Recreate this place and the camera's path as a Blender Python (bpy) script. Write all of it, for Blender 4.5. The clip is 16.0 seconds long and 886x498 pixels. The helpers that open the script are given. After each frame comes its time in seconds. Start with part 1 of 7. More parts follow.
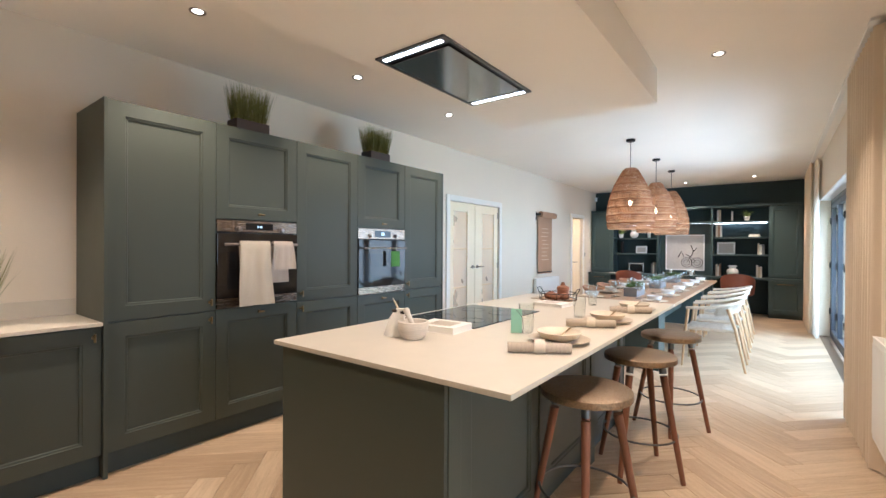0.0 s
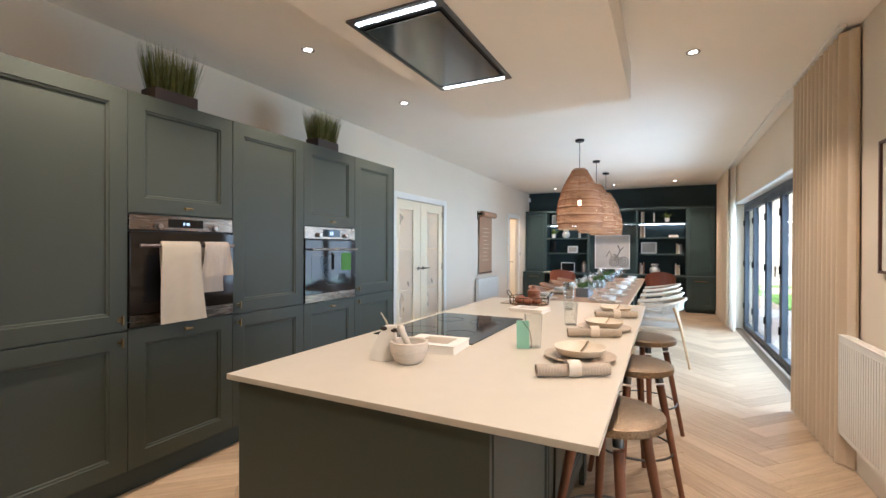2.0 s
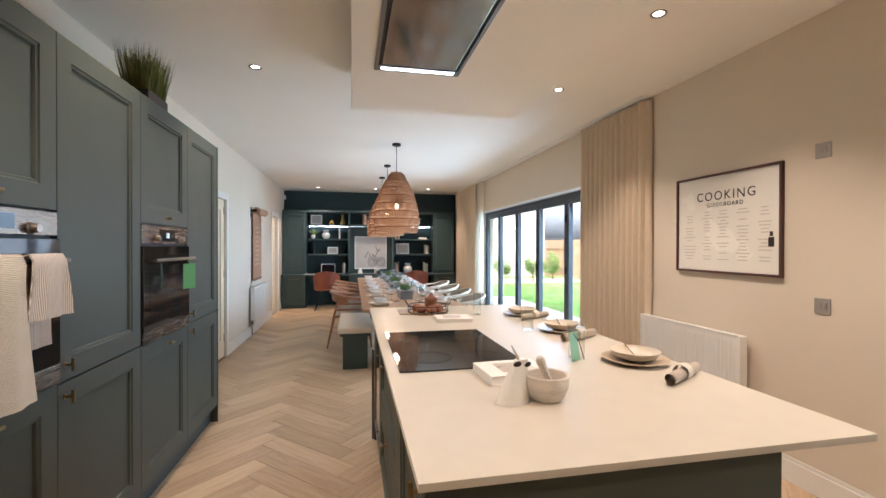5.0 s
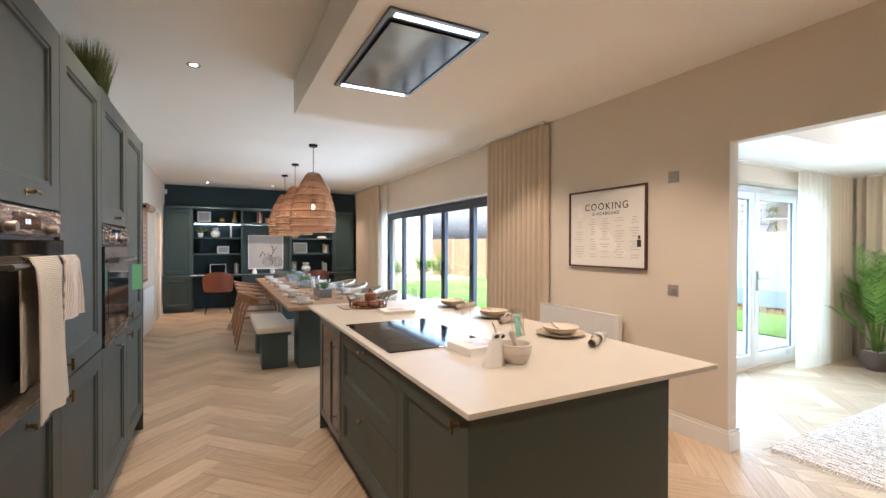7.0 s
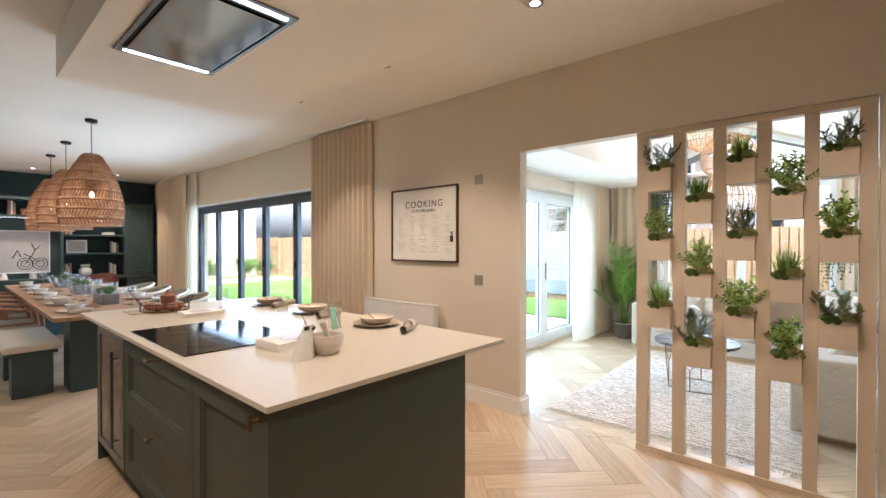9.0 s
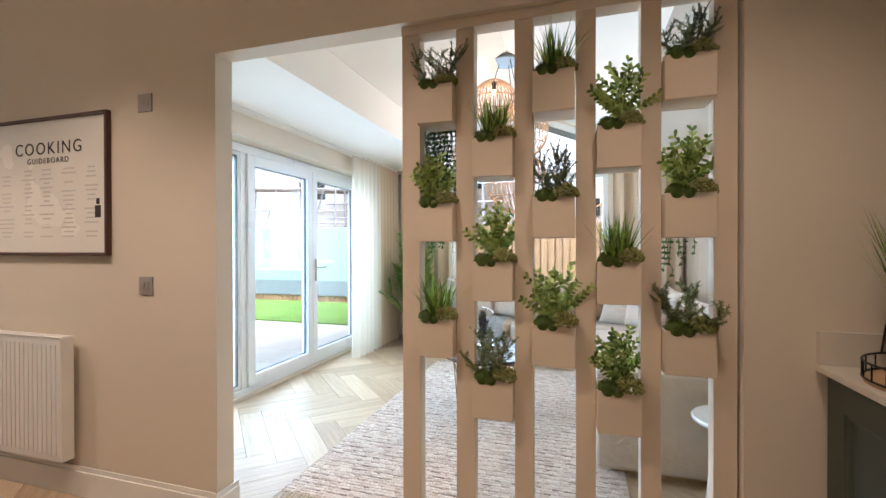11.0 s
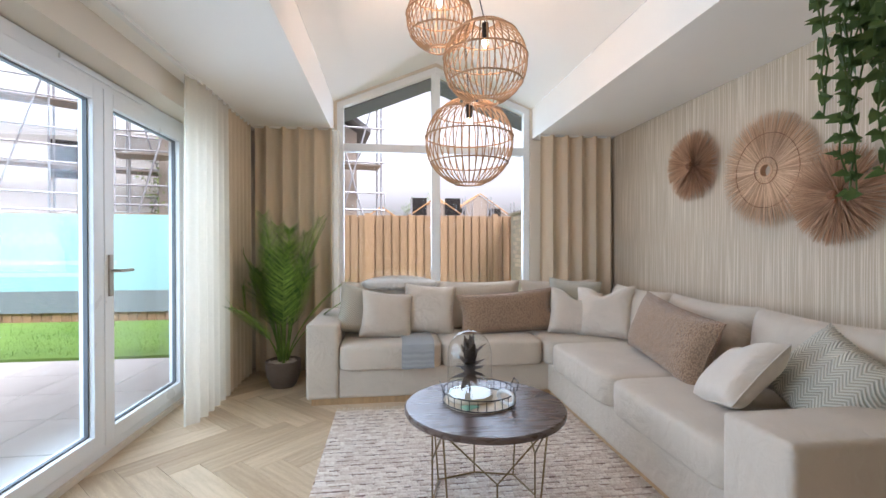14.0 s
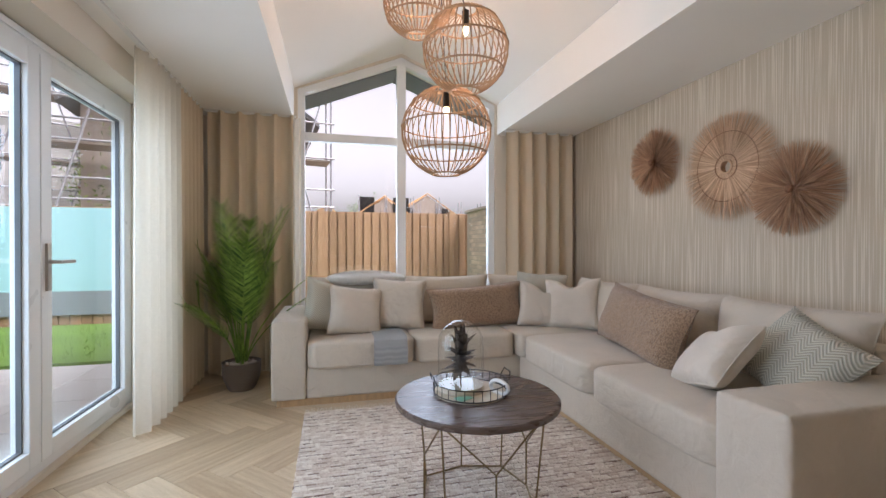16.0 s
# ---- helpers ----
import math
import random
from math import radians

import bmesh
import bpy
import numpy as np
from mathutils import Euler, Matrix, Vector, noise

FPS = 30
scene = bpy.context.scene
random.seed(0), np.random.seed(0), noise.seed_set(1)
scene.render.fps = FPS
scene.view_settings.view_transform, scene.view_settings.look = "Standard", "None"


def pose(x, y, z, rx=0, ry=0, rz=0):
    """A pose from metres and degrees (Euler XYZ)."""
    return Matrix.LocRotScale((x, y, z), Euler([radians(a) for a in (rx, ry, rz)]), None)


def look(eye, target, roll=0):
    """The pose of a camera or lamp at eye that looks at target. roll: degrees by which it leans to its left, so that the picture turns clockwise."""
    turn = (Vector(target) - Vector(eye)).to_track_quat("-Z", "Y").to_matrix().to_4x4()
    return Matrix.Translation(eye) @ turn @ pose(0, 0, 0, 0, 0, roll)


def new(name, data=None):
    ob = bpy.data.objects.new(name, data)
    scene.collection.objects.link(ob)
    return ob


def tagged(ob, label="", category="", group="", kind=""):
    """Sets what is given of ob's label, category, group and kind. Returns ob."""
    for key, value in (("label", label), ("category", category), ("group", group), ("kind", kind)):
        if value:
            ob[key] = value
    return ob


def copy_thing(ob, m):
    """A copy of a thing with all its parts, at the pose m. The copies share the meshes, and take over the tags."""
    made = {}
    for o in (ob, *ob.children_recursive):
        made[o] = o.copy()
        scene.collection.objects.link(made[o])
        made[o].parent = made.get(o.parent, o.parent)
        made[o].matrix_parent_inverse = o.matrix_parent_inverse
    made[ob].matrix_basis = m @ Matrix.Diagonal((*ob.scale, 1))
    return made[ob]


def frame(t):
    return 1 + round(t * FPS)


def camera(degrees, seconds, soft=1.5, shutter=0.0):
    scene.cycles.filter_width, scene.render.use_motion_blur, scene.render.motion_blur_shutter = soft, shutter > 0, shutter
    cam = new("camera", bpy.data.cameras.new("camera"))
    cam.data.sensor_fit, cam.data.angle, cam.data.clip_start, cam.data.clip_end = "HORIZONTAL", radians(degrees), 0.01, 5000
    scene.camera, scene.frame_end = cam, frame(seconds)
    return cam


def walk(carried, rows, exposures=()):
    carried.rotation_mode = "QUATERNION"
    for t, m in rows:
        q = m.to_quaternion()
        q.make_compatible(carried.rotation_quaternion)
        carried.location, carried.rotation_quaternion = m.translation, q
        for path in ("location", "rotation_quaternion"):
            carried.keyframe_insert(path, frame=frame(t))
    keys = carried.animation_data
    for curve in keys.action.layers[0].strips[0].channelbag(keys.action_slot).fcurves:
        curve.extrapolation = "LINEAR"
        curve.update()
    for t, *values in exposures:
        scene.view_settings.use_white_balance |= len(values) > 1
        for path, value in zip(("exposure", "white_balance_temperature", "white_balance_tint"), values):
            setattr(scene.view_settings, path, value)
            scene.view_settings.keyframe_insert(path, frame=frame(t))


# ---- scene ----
# ---- camera and walk ----
cam = camera(90.7, 16.0)
ROWS = [
    (0.0, 3.065, -1.160, 1.338, 37.10, -0.22, -0.28),
    (0.5, 3.033, -1.166, 1.341, 36.06, -0.15, -0.28),
    (1.0, 2.966, -1.141, 1.349, 34.42, -0.21, -0.26),
    (1.5, 2.814, -1.095, 1.351, 31.41, -0.22, -0.25),
    (2.0, 2.573, -1.033, 1.349, 26.85, -0.24, -0.19),
    (2.5, 2.300, -0.926, 1.350, 20.03, -0.23, -0.14),
    (3.0, 2.034, -0.830, 1.358, 12.81, -0.25, -0.11),
    (3.5, 1.788, -0.782, 1.362, 6.06, -0.23, -0.07),
    (4.0, 1.522, -0.807, 1.377, -0.27, -0.27, -0.05),
    (6.5, 0.605, -1.095, 1.416, -24.32, -0.46, -0.16),
    (7.0, 0.523, -1.141, 1.412, -27.08, -0.45, -0.15),
    (7.5, 0.481, -1.178, 1.411, -30.02, -0.43, -0.16),
    (8.0, 0.473, -1.211, 1.411, -34.13, -0.47, -0.14),
    (8.5, 0.494, -1.236, 1.400, -40.50, -0.46, -0.07),
    (9.0, 0.579, -1.229, 1.375, -48.60, -0.51, -0.01),
    (9.5, 0.796, -1.175, 1.341, -57.16, -0.50, 0.05),
    (11.8, 2.670, -0.600, 1.239, -79.97, -0.44, 0.03),
    (12.0, 2.785, -0.493, 1.238, -81.97, -0.50, -0.02),
    (12.5, 3.020, -0.288, 1.225, -86.26, -0.45, -0.02),
    (13.0, 3.166, -0.110, 1.211, -90.18, -0.42, -0.02),
    (13.5, 3.280, 0.063, 1.196, -93.95, -0.40, 0.03),
    (14.0, 3.409, 0.167, 1.177, -97.12, -0.40, 0.03),
    (14.5, 3.465, 0.232, 1.153, -99.69, -0.37, 0.00),
    (15.0, 3.493, 0.284, 1.135, -101.79, -0.36, 0.01),
    (15.5, 3.506, 0.328, 1.121, -103.24, -0.34, -0.02),
    (16.0, 3.512, 0.361, 1.116, -104.28, -0.31, -0.04),
]
walk(cam, [(t, pose(x, y, z, 90 + pitch, roll, yaw)) for t, x, y, z, yaw, pitch, roll in ROWS],
     [(0.0, 0.68, 5600, 16), (3.0, 0.46, 5650, 16), (7.0, 0.48, 5700, 18), (9.0, 0.38, 5750, 17), (12.0, -0.22, 5900, 22), (13.0, -0.45, 6050, 25), (15.0, -0.72, 6330, 28), (16.0, -0.88, 6450, 29)])

SKY, P_BIF, P_FR, P_GAB, P_SPOT, P_PEND, P_GLOBE, P_HALL = 0.65, 112, 105, 52, 58, 8, 8, 50

# ---- world, sun, large lights ----
world = bpy.data.worlds.new("overcast_sky")
scene.world = world
world.use_nodes = True
wn = world.node_tree
sky = wn.nodes.new("ShaderNodeTexSky")
sky.sky_type = "NISHITA"
sky.sun_disc = False
sky.sun_elevation, sky.sun_rotation = radians(52), radians(230)
sky.dust_density, sky.air_density = 6.0, 1.0
soften = wn.nodes.new("ShaderNodeHueSaturation")
soften.inputs["Saturation"].default_value = 0.12
wn.links.new(sky.outputs[0], soften.inputs["Color"])
wn.links.new(soften.outputs[0], wn.nodes["Background"].inputs["Color"])
wn.nodes["Background"].inputs["Strength"].default_value = SKY

sun_data = bpy.data.lights.new("sun", "SUN")
sun_data.energy, sun_data.angle, sun_data.color = 1.3, radians(20), (1.0, 0.99, 0.97)
new("sun", sun_data).matrix_world = look((0, 0, 0), (-math.cos(radians(52)) * math.sin(radians(230)), -math.cos(radians(52)) * math.cos(radians(230)), -math.sin(radians(52))))


def window_light(name, eye, target, w, h, power, col=(0.62, 0.83, 1.0)):
    d = bpy.data.lights.new(name, "AREA")
    d.shape, d.size, d.size_y, d.energy, d.color, d.spread = "RECTANGLE", w, h, power, col, radians(150)
    new(name, d).matrix_world = look(eye, target)


window_light("bifold_daylight", (3.99, 5.6, 1.15), (2.0, 5.6, 0.6), 4.0, 1.8, P_BIF, (0.62, 0.83, 1.0))
window_light("french_door_daylight", (5.5, 2.10, 1.15), (5.5, 0.06, 0.3), 2.6, 1.8, P_FR, (0.56, 0.82, 1.0))
window_light("gable_daylight", (8.2, -0.32, 1.75), (6.0, -0.32, 0.9), 1.8, 1.8, P_GAB)


def lamp_point(name, p, power, r=0.03, col=(1.0, 0.78, 0.52)):
    d = bpy.data.lights.new(name, "POINT")
    d.energy, d.shadow_soft_size, d.color = power, r, col
    new(name, d).location = p


def lamp_spot(name, p, power, angle=110, blend=0.7, col=(1.0, 0.79, 0.57)):
    d = bpy.data.lights.new(name, "SPOT")
    d.energy, d.spot_size, d.spot_blend, d.shadow_soft_size, d.color = power, radians(angle), blend, 0.04, col
    new(name, d).location = p


# ---- materials ----
def srgb(r, g, b):
    return tuple((c / 255 / 12.92) if c / 255 <= 0.04045 else ((c / 255 + 0.055) / 1.055) ** 2.4 for c in (r, g, b))


def mat(name, col, rough=0.5, metal=0.0, vary=0.12, scale=6.0, fine=90.0, bump=0.05, stretch=(1, 1, 1), obj_random=0.0, spec=0.5, emit=None, strength=0.0, col2=None, transmission=0.0, sheen=0.0, alpha_rough=0.1, island=False, fold=0.0):
    """A surface with variation at two scales: broad patches and fine grain with relief."""
    m = bpy.data.materials.new(name)
    m.use_nodes = True
    nt = m.node_tree
    N, L = nt.nodes, nt.links
    p = N["Principled BSDF"]
    p.inputs["Roughness"].default_value, p.inputs["Metallic"].default_value = rough, metal
    p.inputs["Specular IOR Level"].default_value = spec
    if transmission:
        p.inputs["Transmission Weight"].default_value = transmission
    if sheen:
        p.inputs["Sheen Weight"].default_value = sheen
    tc = N.new("ShaderNodeTexCoord")
    mp = N.new("ShaderNodeMapping")
    mp.inputs["Scale"].default_value = stretch
    L.new(tc.outputs["Object"], mp.inputs["Vector"])
    n1 = N.new("ShaderNodeTexNoise")
    n1.inputs["Scale"].default_value, n1.inputs["Detail"].default_value = scale, 3
    n2 = N.new("ShaderNodeTexNoise")
    n2.inputs["Scale"].default_value, n2.inputs["Detail"].default_value = fine, 2
    info = N.new("ShaderNodeNewGeometry" if island else "ShaderNodeObjectInfo")
    rnd_out = info.outputs["Random Per Island" if island else "Random"]
    if obj_random:
        off = N.new("ShaderNodeVectorMath")
        off.operation = "MULTIPLY_ADD"
        off.inputs[1].default_value = (37, 37, 37)
        cmb = N.new("ShaderNodeCombineXYZ")
        for i in range(3):
            L.new(rnd_out, cmb.inputs[i])
        L.new(cmb.outputs[0], off.inputs[0])
        L.new(mp.outputs[0], off.inputs[2])
        src = off.outputs[0]
    else:
        src = mp.outputs[0]
    L.new(src, n1.inputs["Vector"])
    L.new(src, n2.inputs["Vector"])
    mixn = N.new("ShaderNodeMix")
    mixn.data_type = "FLOAT"
    mixn.inputs["Factor"].default_value = 0.4
    L.new(n1.outputs["Fac"], mixn.inputs["A"])
    L.new(n2.outputs["Fac"], mixn.inputs["B"])
    fac = mixn.outputs["Result"]
    if obj_random:
        add = N.new("ShaderNodeMath")
        add.operation = "MULTIPLY_ADD"
        L.new(rnd_out, add.inputs[0])
        add.inputs[1].default_value = obj_random
        sub = N.new("ShaderNodeMath")
        sub.operation = "SUBTRACT"
        L.new(fac, sub.inputs[0])
        sub.inputs[1].default_value = obj_random / 2
        L.new(sub.outputs[0], add.inputs[2])
        fac = add.outputs[0]
    ramp = N.new("ShaderNodeValToRGB")
    lo = tuple(c * (1 - vary) for c in col)
    hi = col2 if col2 else tuple(min(1, c * (1 + vary)) for c in col)
    ramp.color_ramp.elements[0].position, ramp.color_ramp.elements[1].position = 0.3, 0.7
    ramp.color_ramp.elements[0].color, ramp.color_ramp.elements[1].color = (*lo, 1), (*hi, 1)
    L.new(fac, ramp.inputs["Fac"])
    L.new(ramp.outputs["Color"], p.inputs["Base Color"])
    rr = N.new("ShaderNodeMapRange")
    rr.inputs["To Min"].default_value, rr.inputs["To Max"].default_value = max(0.02, rough - alpha_rough), min(1, rough + alpha_rough)
    L.new(n1.outputs["Fac"], rr.inputs["Value"])
    L.new(rr.outputs["Result"], p.inputs["Roughness"])
    if bump:
        b = N.new("ShaderNodeBump")
        b.inputs["Strength"].default_value, b.inputs["Distance"].default_value = bump, 0.01
        L.new(n2.outputs["Fac"], b.inputs["Height"])
        L.new(b.outputs["Normal"], p.inputs["Normal"])
        if fold:
            n3, c3 = N.new("ShaderNodeTexNoise"), N.new("ShaderNodeBump")
            n3.inputs["Scale"].default_value, n3.inputs["Detail"].default_value, n3.inputs["Distortion"].default_value = 9, 2, 1.6
            c3.inputs["Strength"].default_value, c3.inputs["Distance"].default_value = fold, 0.03
            L.new(tc.outputs["Object"], n3.inputs["Vector"])
            L.new(n3.outputs["Fac"], c3.inputs["Height"])
            L.new(c3.outputs["Normal"], b.inputs["Normal"])
    if emit:
        p.inputs["Emission Color"].default_value = (*emit, 1)
        p.inputs["Emission Strength"].default_value = strength
    return m


def weave(name, col, dark, scale, rough=0.85, bump=0.5, direction="X", kind="BANDS", mixamt=1.0, dist=0.004):
    """Cloth or wicker: bands of thread in relief, with patchy colour."""
    m = mat(name, col, rough, vary=0.1, scale=5, fine=200, bump=0.0, sheen=0.2)
    nt = m.node_tree
    N, L = nt.nodes, nt.links
    p = N["Principled BSDF"]
    tc = N.new("ShaderNodeTexCoord")
    w = N.new("ShaderNodeTexWave")
    w.wave_type, w.bands_direction = "BANDS", direction
    w.inputs["Scale"].default_value, w.inputs["Distortion"].default_value = scale, 1.2
    w.inputs["Detail"].default_value = 1.5
    L.new(tc.outputs["Object"], w.inputs["Vector"])
    mx = N.new("ShaderNodeMix")
    mx.data_type = "RGBA"
    base = p.inputs["Base Color"].links[0].from_socket
    sc = N.new("ShaderNodeMath")
    sc.operation = "MULTIPLY"
    sc.inputs[1].default_value = mixamt
    inv = N.new("ShaderNodeMath")
    inv.operation = "SUBTRACT"
    inv.inputs[0].default_value = 1.0
    L.new(w.outputs["Fac"], inv.inputs[1])
    L.new(inv.outputs[0], sc.inputs[0])
    L.new(sc.outputs[0], mx.inputs["Factor"])
    L.new(base, mx.inputs[6])
    mx.inputs[7].default_value = (*dark, 1)
    L.new(mx.outputs[2], p.inputs["Base Color"])
    b = N.new("ShaderNodeBump")
    b.inputs["Strength"].default_value, b.inputs["Distance"].default_value = bump, dist
    L.new(w.outputs["Fac"], b.inputs["Height"])
    L.new(b.outputs["Normal"], p.inputs["Normal"])
    return m


def knobbly(name, col, scale):
    """A chunky knit: round stitches standing proud of gaps, whose shade is painted in darker."""
    m = mat(name, col, 0.95, vary=0.12, scale=7, fine=260, bump=0.0, sheen=0.3)
    nt = m.node_tree
    N, L = nt.nodes, nt.links
    p = N["Principled BSDF"]
    tc, vo, rp, mx, b = N.new("ShaderNodeTexCoord"), N.new("ShaderNodeTexVoronoi"), N.new("ShaderNodeValToRGB"), N.new("ShaderNodeMix"), N.new("ShaderNodeBump")
    mp = N.new("ShaderNodeMapping")
    mp.inputs["Scale"].default_value = (1, 1, 0.6)
    vo.inputs["Scale"].default_value = scale
    L.new(tc.outputs["Object"], mp.inputs["Vector"])
    L.new(mp.outputs[0], vo.inputs["Vector"])
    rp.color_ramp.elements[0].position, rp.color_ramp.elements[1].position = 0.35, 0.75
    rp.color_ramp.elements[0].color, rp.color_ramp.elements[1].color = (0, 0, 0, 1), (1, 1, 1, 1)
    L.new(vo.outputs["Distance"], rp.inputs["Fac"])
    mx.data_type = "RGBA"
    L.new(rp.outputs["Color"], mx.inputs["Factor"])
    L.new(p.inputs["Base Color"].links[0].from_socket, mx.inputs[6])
    # shade between the stitches, mixed into the yarn colour
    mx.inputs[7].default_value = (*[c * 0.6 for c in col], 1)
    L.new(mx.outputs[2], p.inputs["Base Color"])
    b.invert = True
    b.inputs["Strength"].default_value, b.inputs["Distance"].default_value = 0.9, 0.006
    L.new(vo.outputs["Distance"], b.inputs["Height"])
    L.new(b.outputs["Normal"], p.inputs["Normal"])
    return m


def chevron(name, col, dark):
    """Cloth with a woven herringbone of raised pale threads."""
    m = mat(name, col, 0.92, vary=0.06, scale=6, fine=300, bump=0.0, sheen=0.2)
    N, L = m.node_tree.nodes, m.node_tree.links
    p = N["Principled BSDF"]
    tc, sp, mx, b = N.new("ShaderNodeTexCoord"), N.new("ShaderNodeSeparateXYZ"), N.new("ShaderNodeMix"), N.new("ShaderNodeBump")
    pp, ad, ml, sn, mr = [N.new("ShaderNodeMath") for _ in range(5)]
    pp.operation, ad.operation, ml.operation, sn.operation, mr.operation = "PINGPONG", "ADD", "MULTIPLY", "SINE", "MULTIPLY_ADD"
    pp.inputs[1].default_value, ml.inputs[1].default_value, mr.inputs[1].default_value, mr.inputs[2].default_value = 0.04, 380, 0.5, 0.5
    L.new(tc.outputs["Object"], sp.inputs[0])
    L.new(sp.outputs["X"], pp.inputs[0])
    L.new(pp.outputs[0], ad.inputs[0])
    L.new(sp.outputs["Z"], ad.inputs[1])
    L.new(ad.outputs[0], ml.inputs[0])
    L.new(ml.outputs[0], sn.inputs[0])
    L.new(sn.outputs[0], mr.inputs[0])
    mx.data_type = "RGBA"
    L.new(mr.outputs[0], mx.inputs["Factor"])
    mx.inputs[6].default_value = (*dark, 1)
    L.new(p.inputs["Base Color"].links[0].from_socket, mx.inputs[7])
    L.new(mx.outputs[2], p.inputs["Base Color"])
    b.inputs["Strength"].default_value, b.inputs["Distance"].default_value = 0.7, 0.004
    L.new(mr.outputs[0], b.inputs["Height"])
    L.new(b.outputs["Normal"], p.inputs["Normal"])
    return m


def glass(name, col=(1, 1, 1), rough=0.0, top=0.55, base=0.03):
    """Thin clear glass: see-through, with gloss that grows towards grazing angles."""
    m = bpy.data.materials.new(name)
    m.use_nodes = True
    nt = m.node_tree
    N, L = nt.nodes, nt.links
    N.remove(N["Principled BSDF"])
    t, g, x, lw = N.new("ShaderNodeBsdfTransparent"), N.new("ShaderNodeBsdfGlossy"), N.new("ShaderNodeMixShader"), N.new("ShaderNodeLayerWeight")
    t.inputs["Color"].default_value = (*col, 1)
    g.inputs["Roughness"].default_value = rough + 0.01
    lw.inputs["Blend"].default_value = 0.5
    pw, sc = N.new("ShaderNodeMath"), N.new("ShaderNodeMath")
    pw.operation, sc.operation = "POWER", "MULTIPLY_ADD"
    pw.inputs[1].default_value = 4.0
    sc.inputs[1].default_value, sc.inputs[2].default_value = top, base
    L.new(lw.outputs["Facing"], pw.inputs[0])
    L.new(pw.outputs[0], sc.inputs[0])
    L.new(sc.outputs[0], x.inputs[0])
    L.new(t.outputs[0], x.inputs[1])
    L.new(g.outputs[0], x.inputs[2])
    L.new(x.outputs[0], N["Material Output"].inputs["Surface"])
    return m


def sheer(name, col, amount):
    m = bpy.data.materials.new(name)
    m.use_nodes = True
    nt = m.node_tree
    N, L = nt.nodes, nt.links
    N.remove(N["Principled BSDF"])
    d, tl, tr = N.new("ShaderNodeBsdfDiffuse"), N.new("ShaderNodeBsdfTranslucent"), N.new("ShaderNodeBsdfTransparent")
    tc, nz = N.new("ShaderNodeTexCoord"), N.new("ShaderNodeTexNoise")
    nz.inputs["Scale"].default_value = 60
    L.new(tc.outputs["Object"], nz.inputs["Vector"])
    rp = N.new("ShaderNodeValToRGB")
    rp.color_ramp.elements[0].color, rp.color_ramp.elements[1].color = (*[c * 0.9 for c in col], 1), (*col, 1)
    L.new(nz.outputs["Fac"], rp.inputs["Fac"])
    a, b = N.new("ShaderNodeMixShader"), N.new("ShaderNodeMixShader")
    for s in (d, tl):
        L.new(rp.outputs["Color"], s.inputs["Color"])
    a.inputs[0].default_value = 0.5
    L.new(d.outputs[0], a.inputs[1])
    L.new(tl.outputs[0], a.inputs[2])
    b.inputs[0].default_value = amount
    L.new(a.outputs[0], b.inputs[1])
    L.new(tr.outputs[0], b.inputs[2])
    L.new(b.outputs[0], N["Material Output"].inputs["Surface"])
    return m


WALL = mat("warm_wall_paint", srgb(222, 209, 189), 0.85, vary=0.02, scale=2, fine=260, bump=0.04)
WALLC = mat("pale_wall_paint", srgb(226, 215, 198), 0.85, vary=0.02, scale=2, fine=260, bump=0.04)
CEIL = mat("ceiling_paint", srgb(244, 238, 228), 0.9, vary=0.02, scale=2, fine=220, bump=0.03)
WHITE = mat("white_gloss_paint", srgb(236, 233, 226), 0.35, vary=0.02, scale=4, fine=120, bump=0.02)
DOORP = mat("cream_door_paint", srgb(240, 227, 200), 0.4, vary=0.02, scale=4, fine=120, bump=0.02)
UPVC = mat("white_window_plastic", srgb(238, 240, 240), 0.3, vary=0.02, scale=3, fine=150, bump=0.01)
GREEN = mat("dark_green_cabinet_paint", srgb(73, 78, 69), 0.48, vary=0.05, scale=3, fine=180, bump=0.03, spec=0.3)
TEAL = mat("teal_cabinet_paint", srgb(60, 78, 78), 0.45, vary=0.05, scale=3, fine=180, bump=0.03)
TEALW = mat("dark_teal_wall_paint", srgb(46, 63, 65), 0.8, vary=0.04, scale=2, fine=260, bump=0.04)
PLINTH = mat("plinth_paint", srgb(52, 66, 66), 0.5, vary=0.06, scale=4, fine=150, bump=0.02)
QUARTZ = mat("cream_quartz", srgb(208, 199, 182), 0.3, vary=0.012, scale=9, fine=420, bump=0.01, col2=srgb(214, 205, 188), alpha_rough=0.02)
BRASS = mat("aged_brass", srgb(146, 124, 88), 0.35, 1.0, vary=0.15, scale=40, fine=300, bump=0.03)
STEEL = mat("brushed_steel", srgb(150, 140, 130), 0.32, 1.0, vary=0.06, scale=8, fine=200, bump=0.03, stretch=(1, 1, 14))
OVENST = mat("oven_steel", srgb(124, 110, 98), 0.26, 1.0, vary=0.05, scale=8, fine=200, bump=0.02, stretch=(1, 1, 14))
SATIN = mat("satin_nickel", srgb(172, 164, 154), 0.4, 0.35, vary=0.05, scale=8, fine=200, bump=0.02)
DSTEEL = mat("grey_steel", srgb(120, 120, 120), 0.35, 1.0, vary=0.08, scale=8, fine=200, bump=0.03)
BLACKM = mat("black_metal", srgb(34, 32, 31), 0.45, 0.6, vary=0.1, scale=20, fine=200, bump=0.03)
BLACKG = mat("black_glass", (0.012, 0.012, 0.013), 0.06, vary=0.05, scale=3, fine=60, bump=0.0, spec=0.3, alpha_rough=0.03)
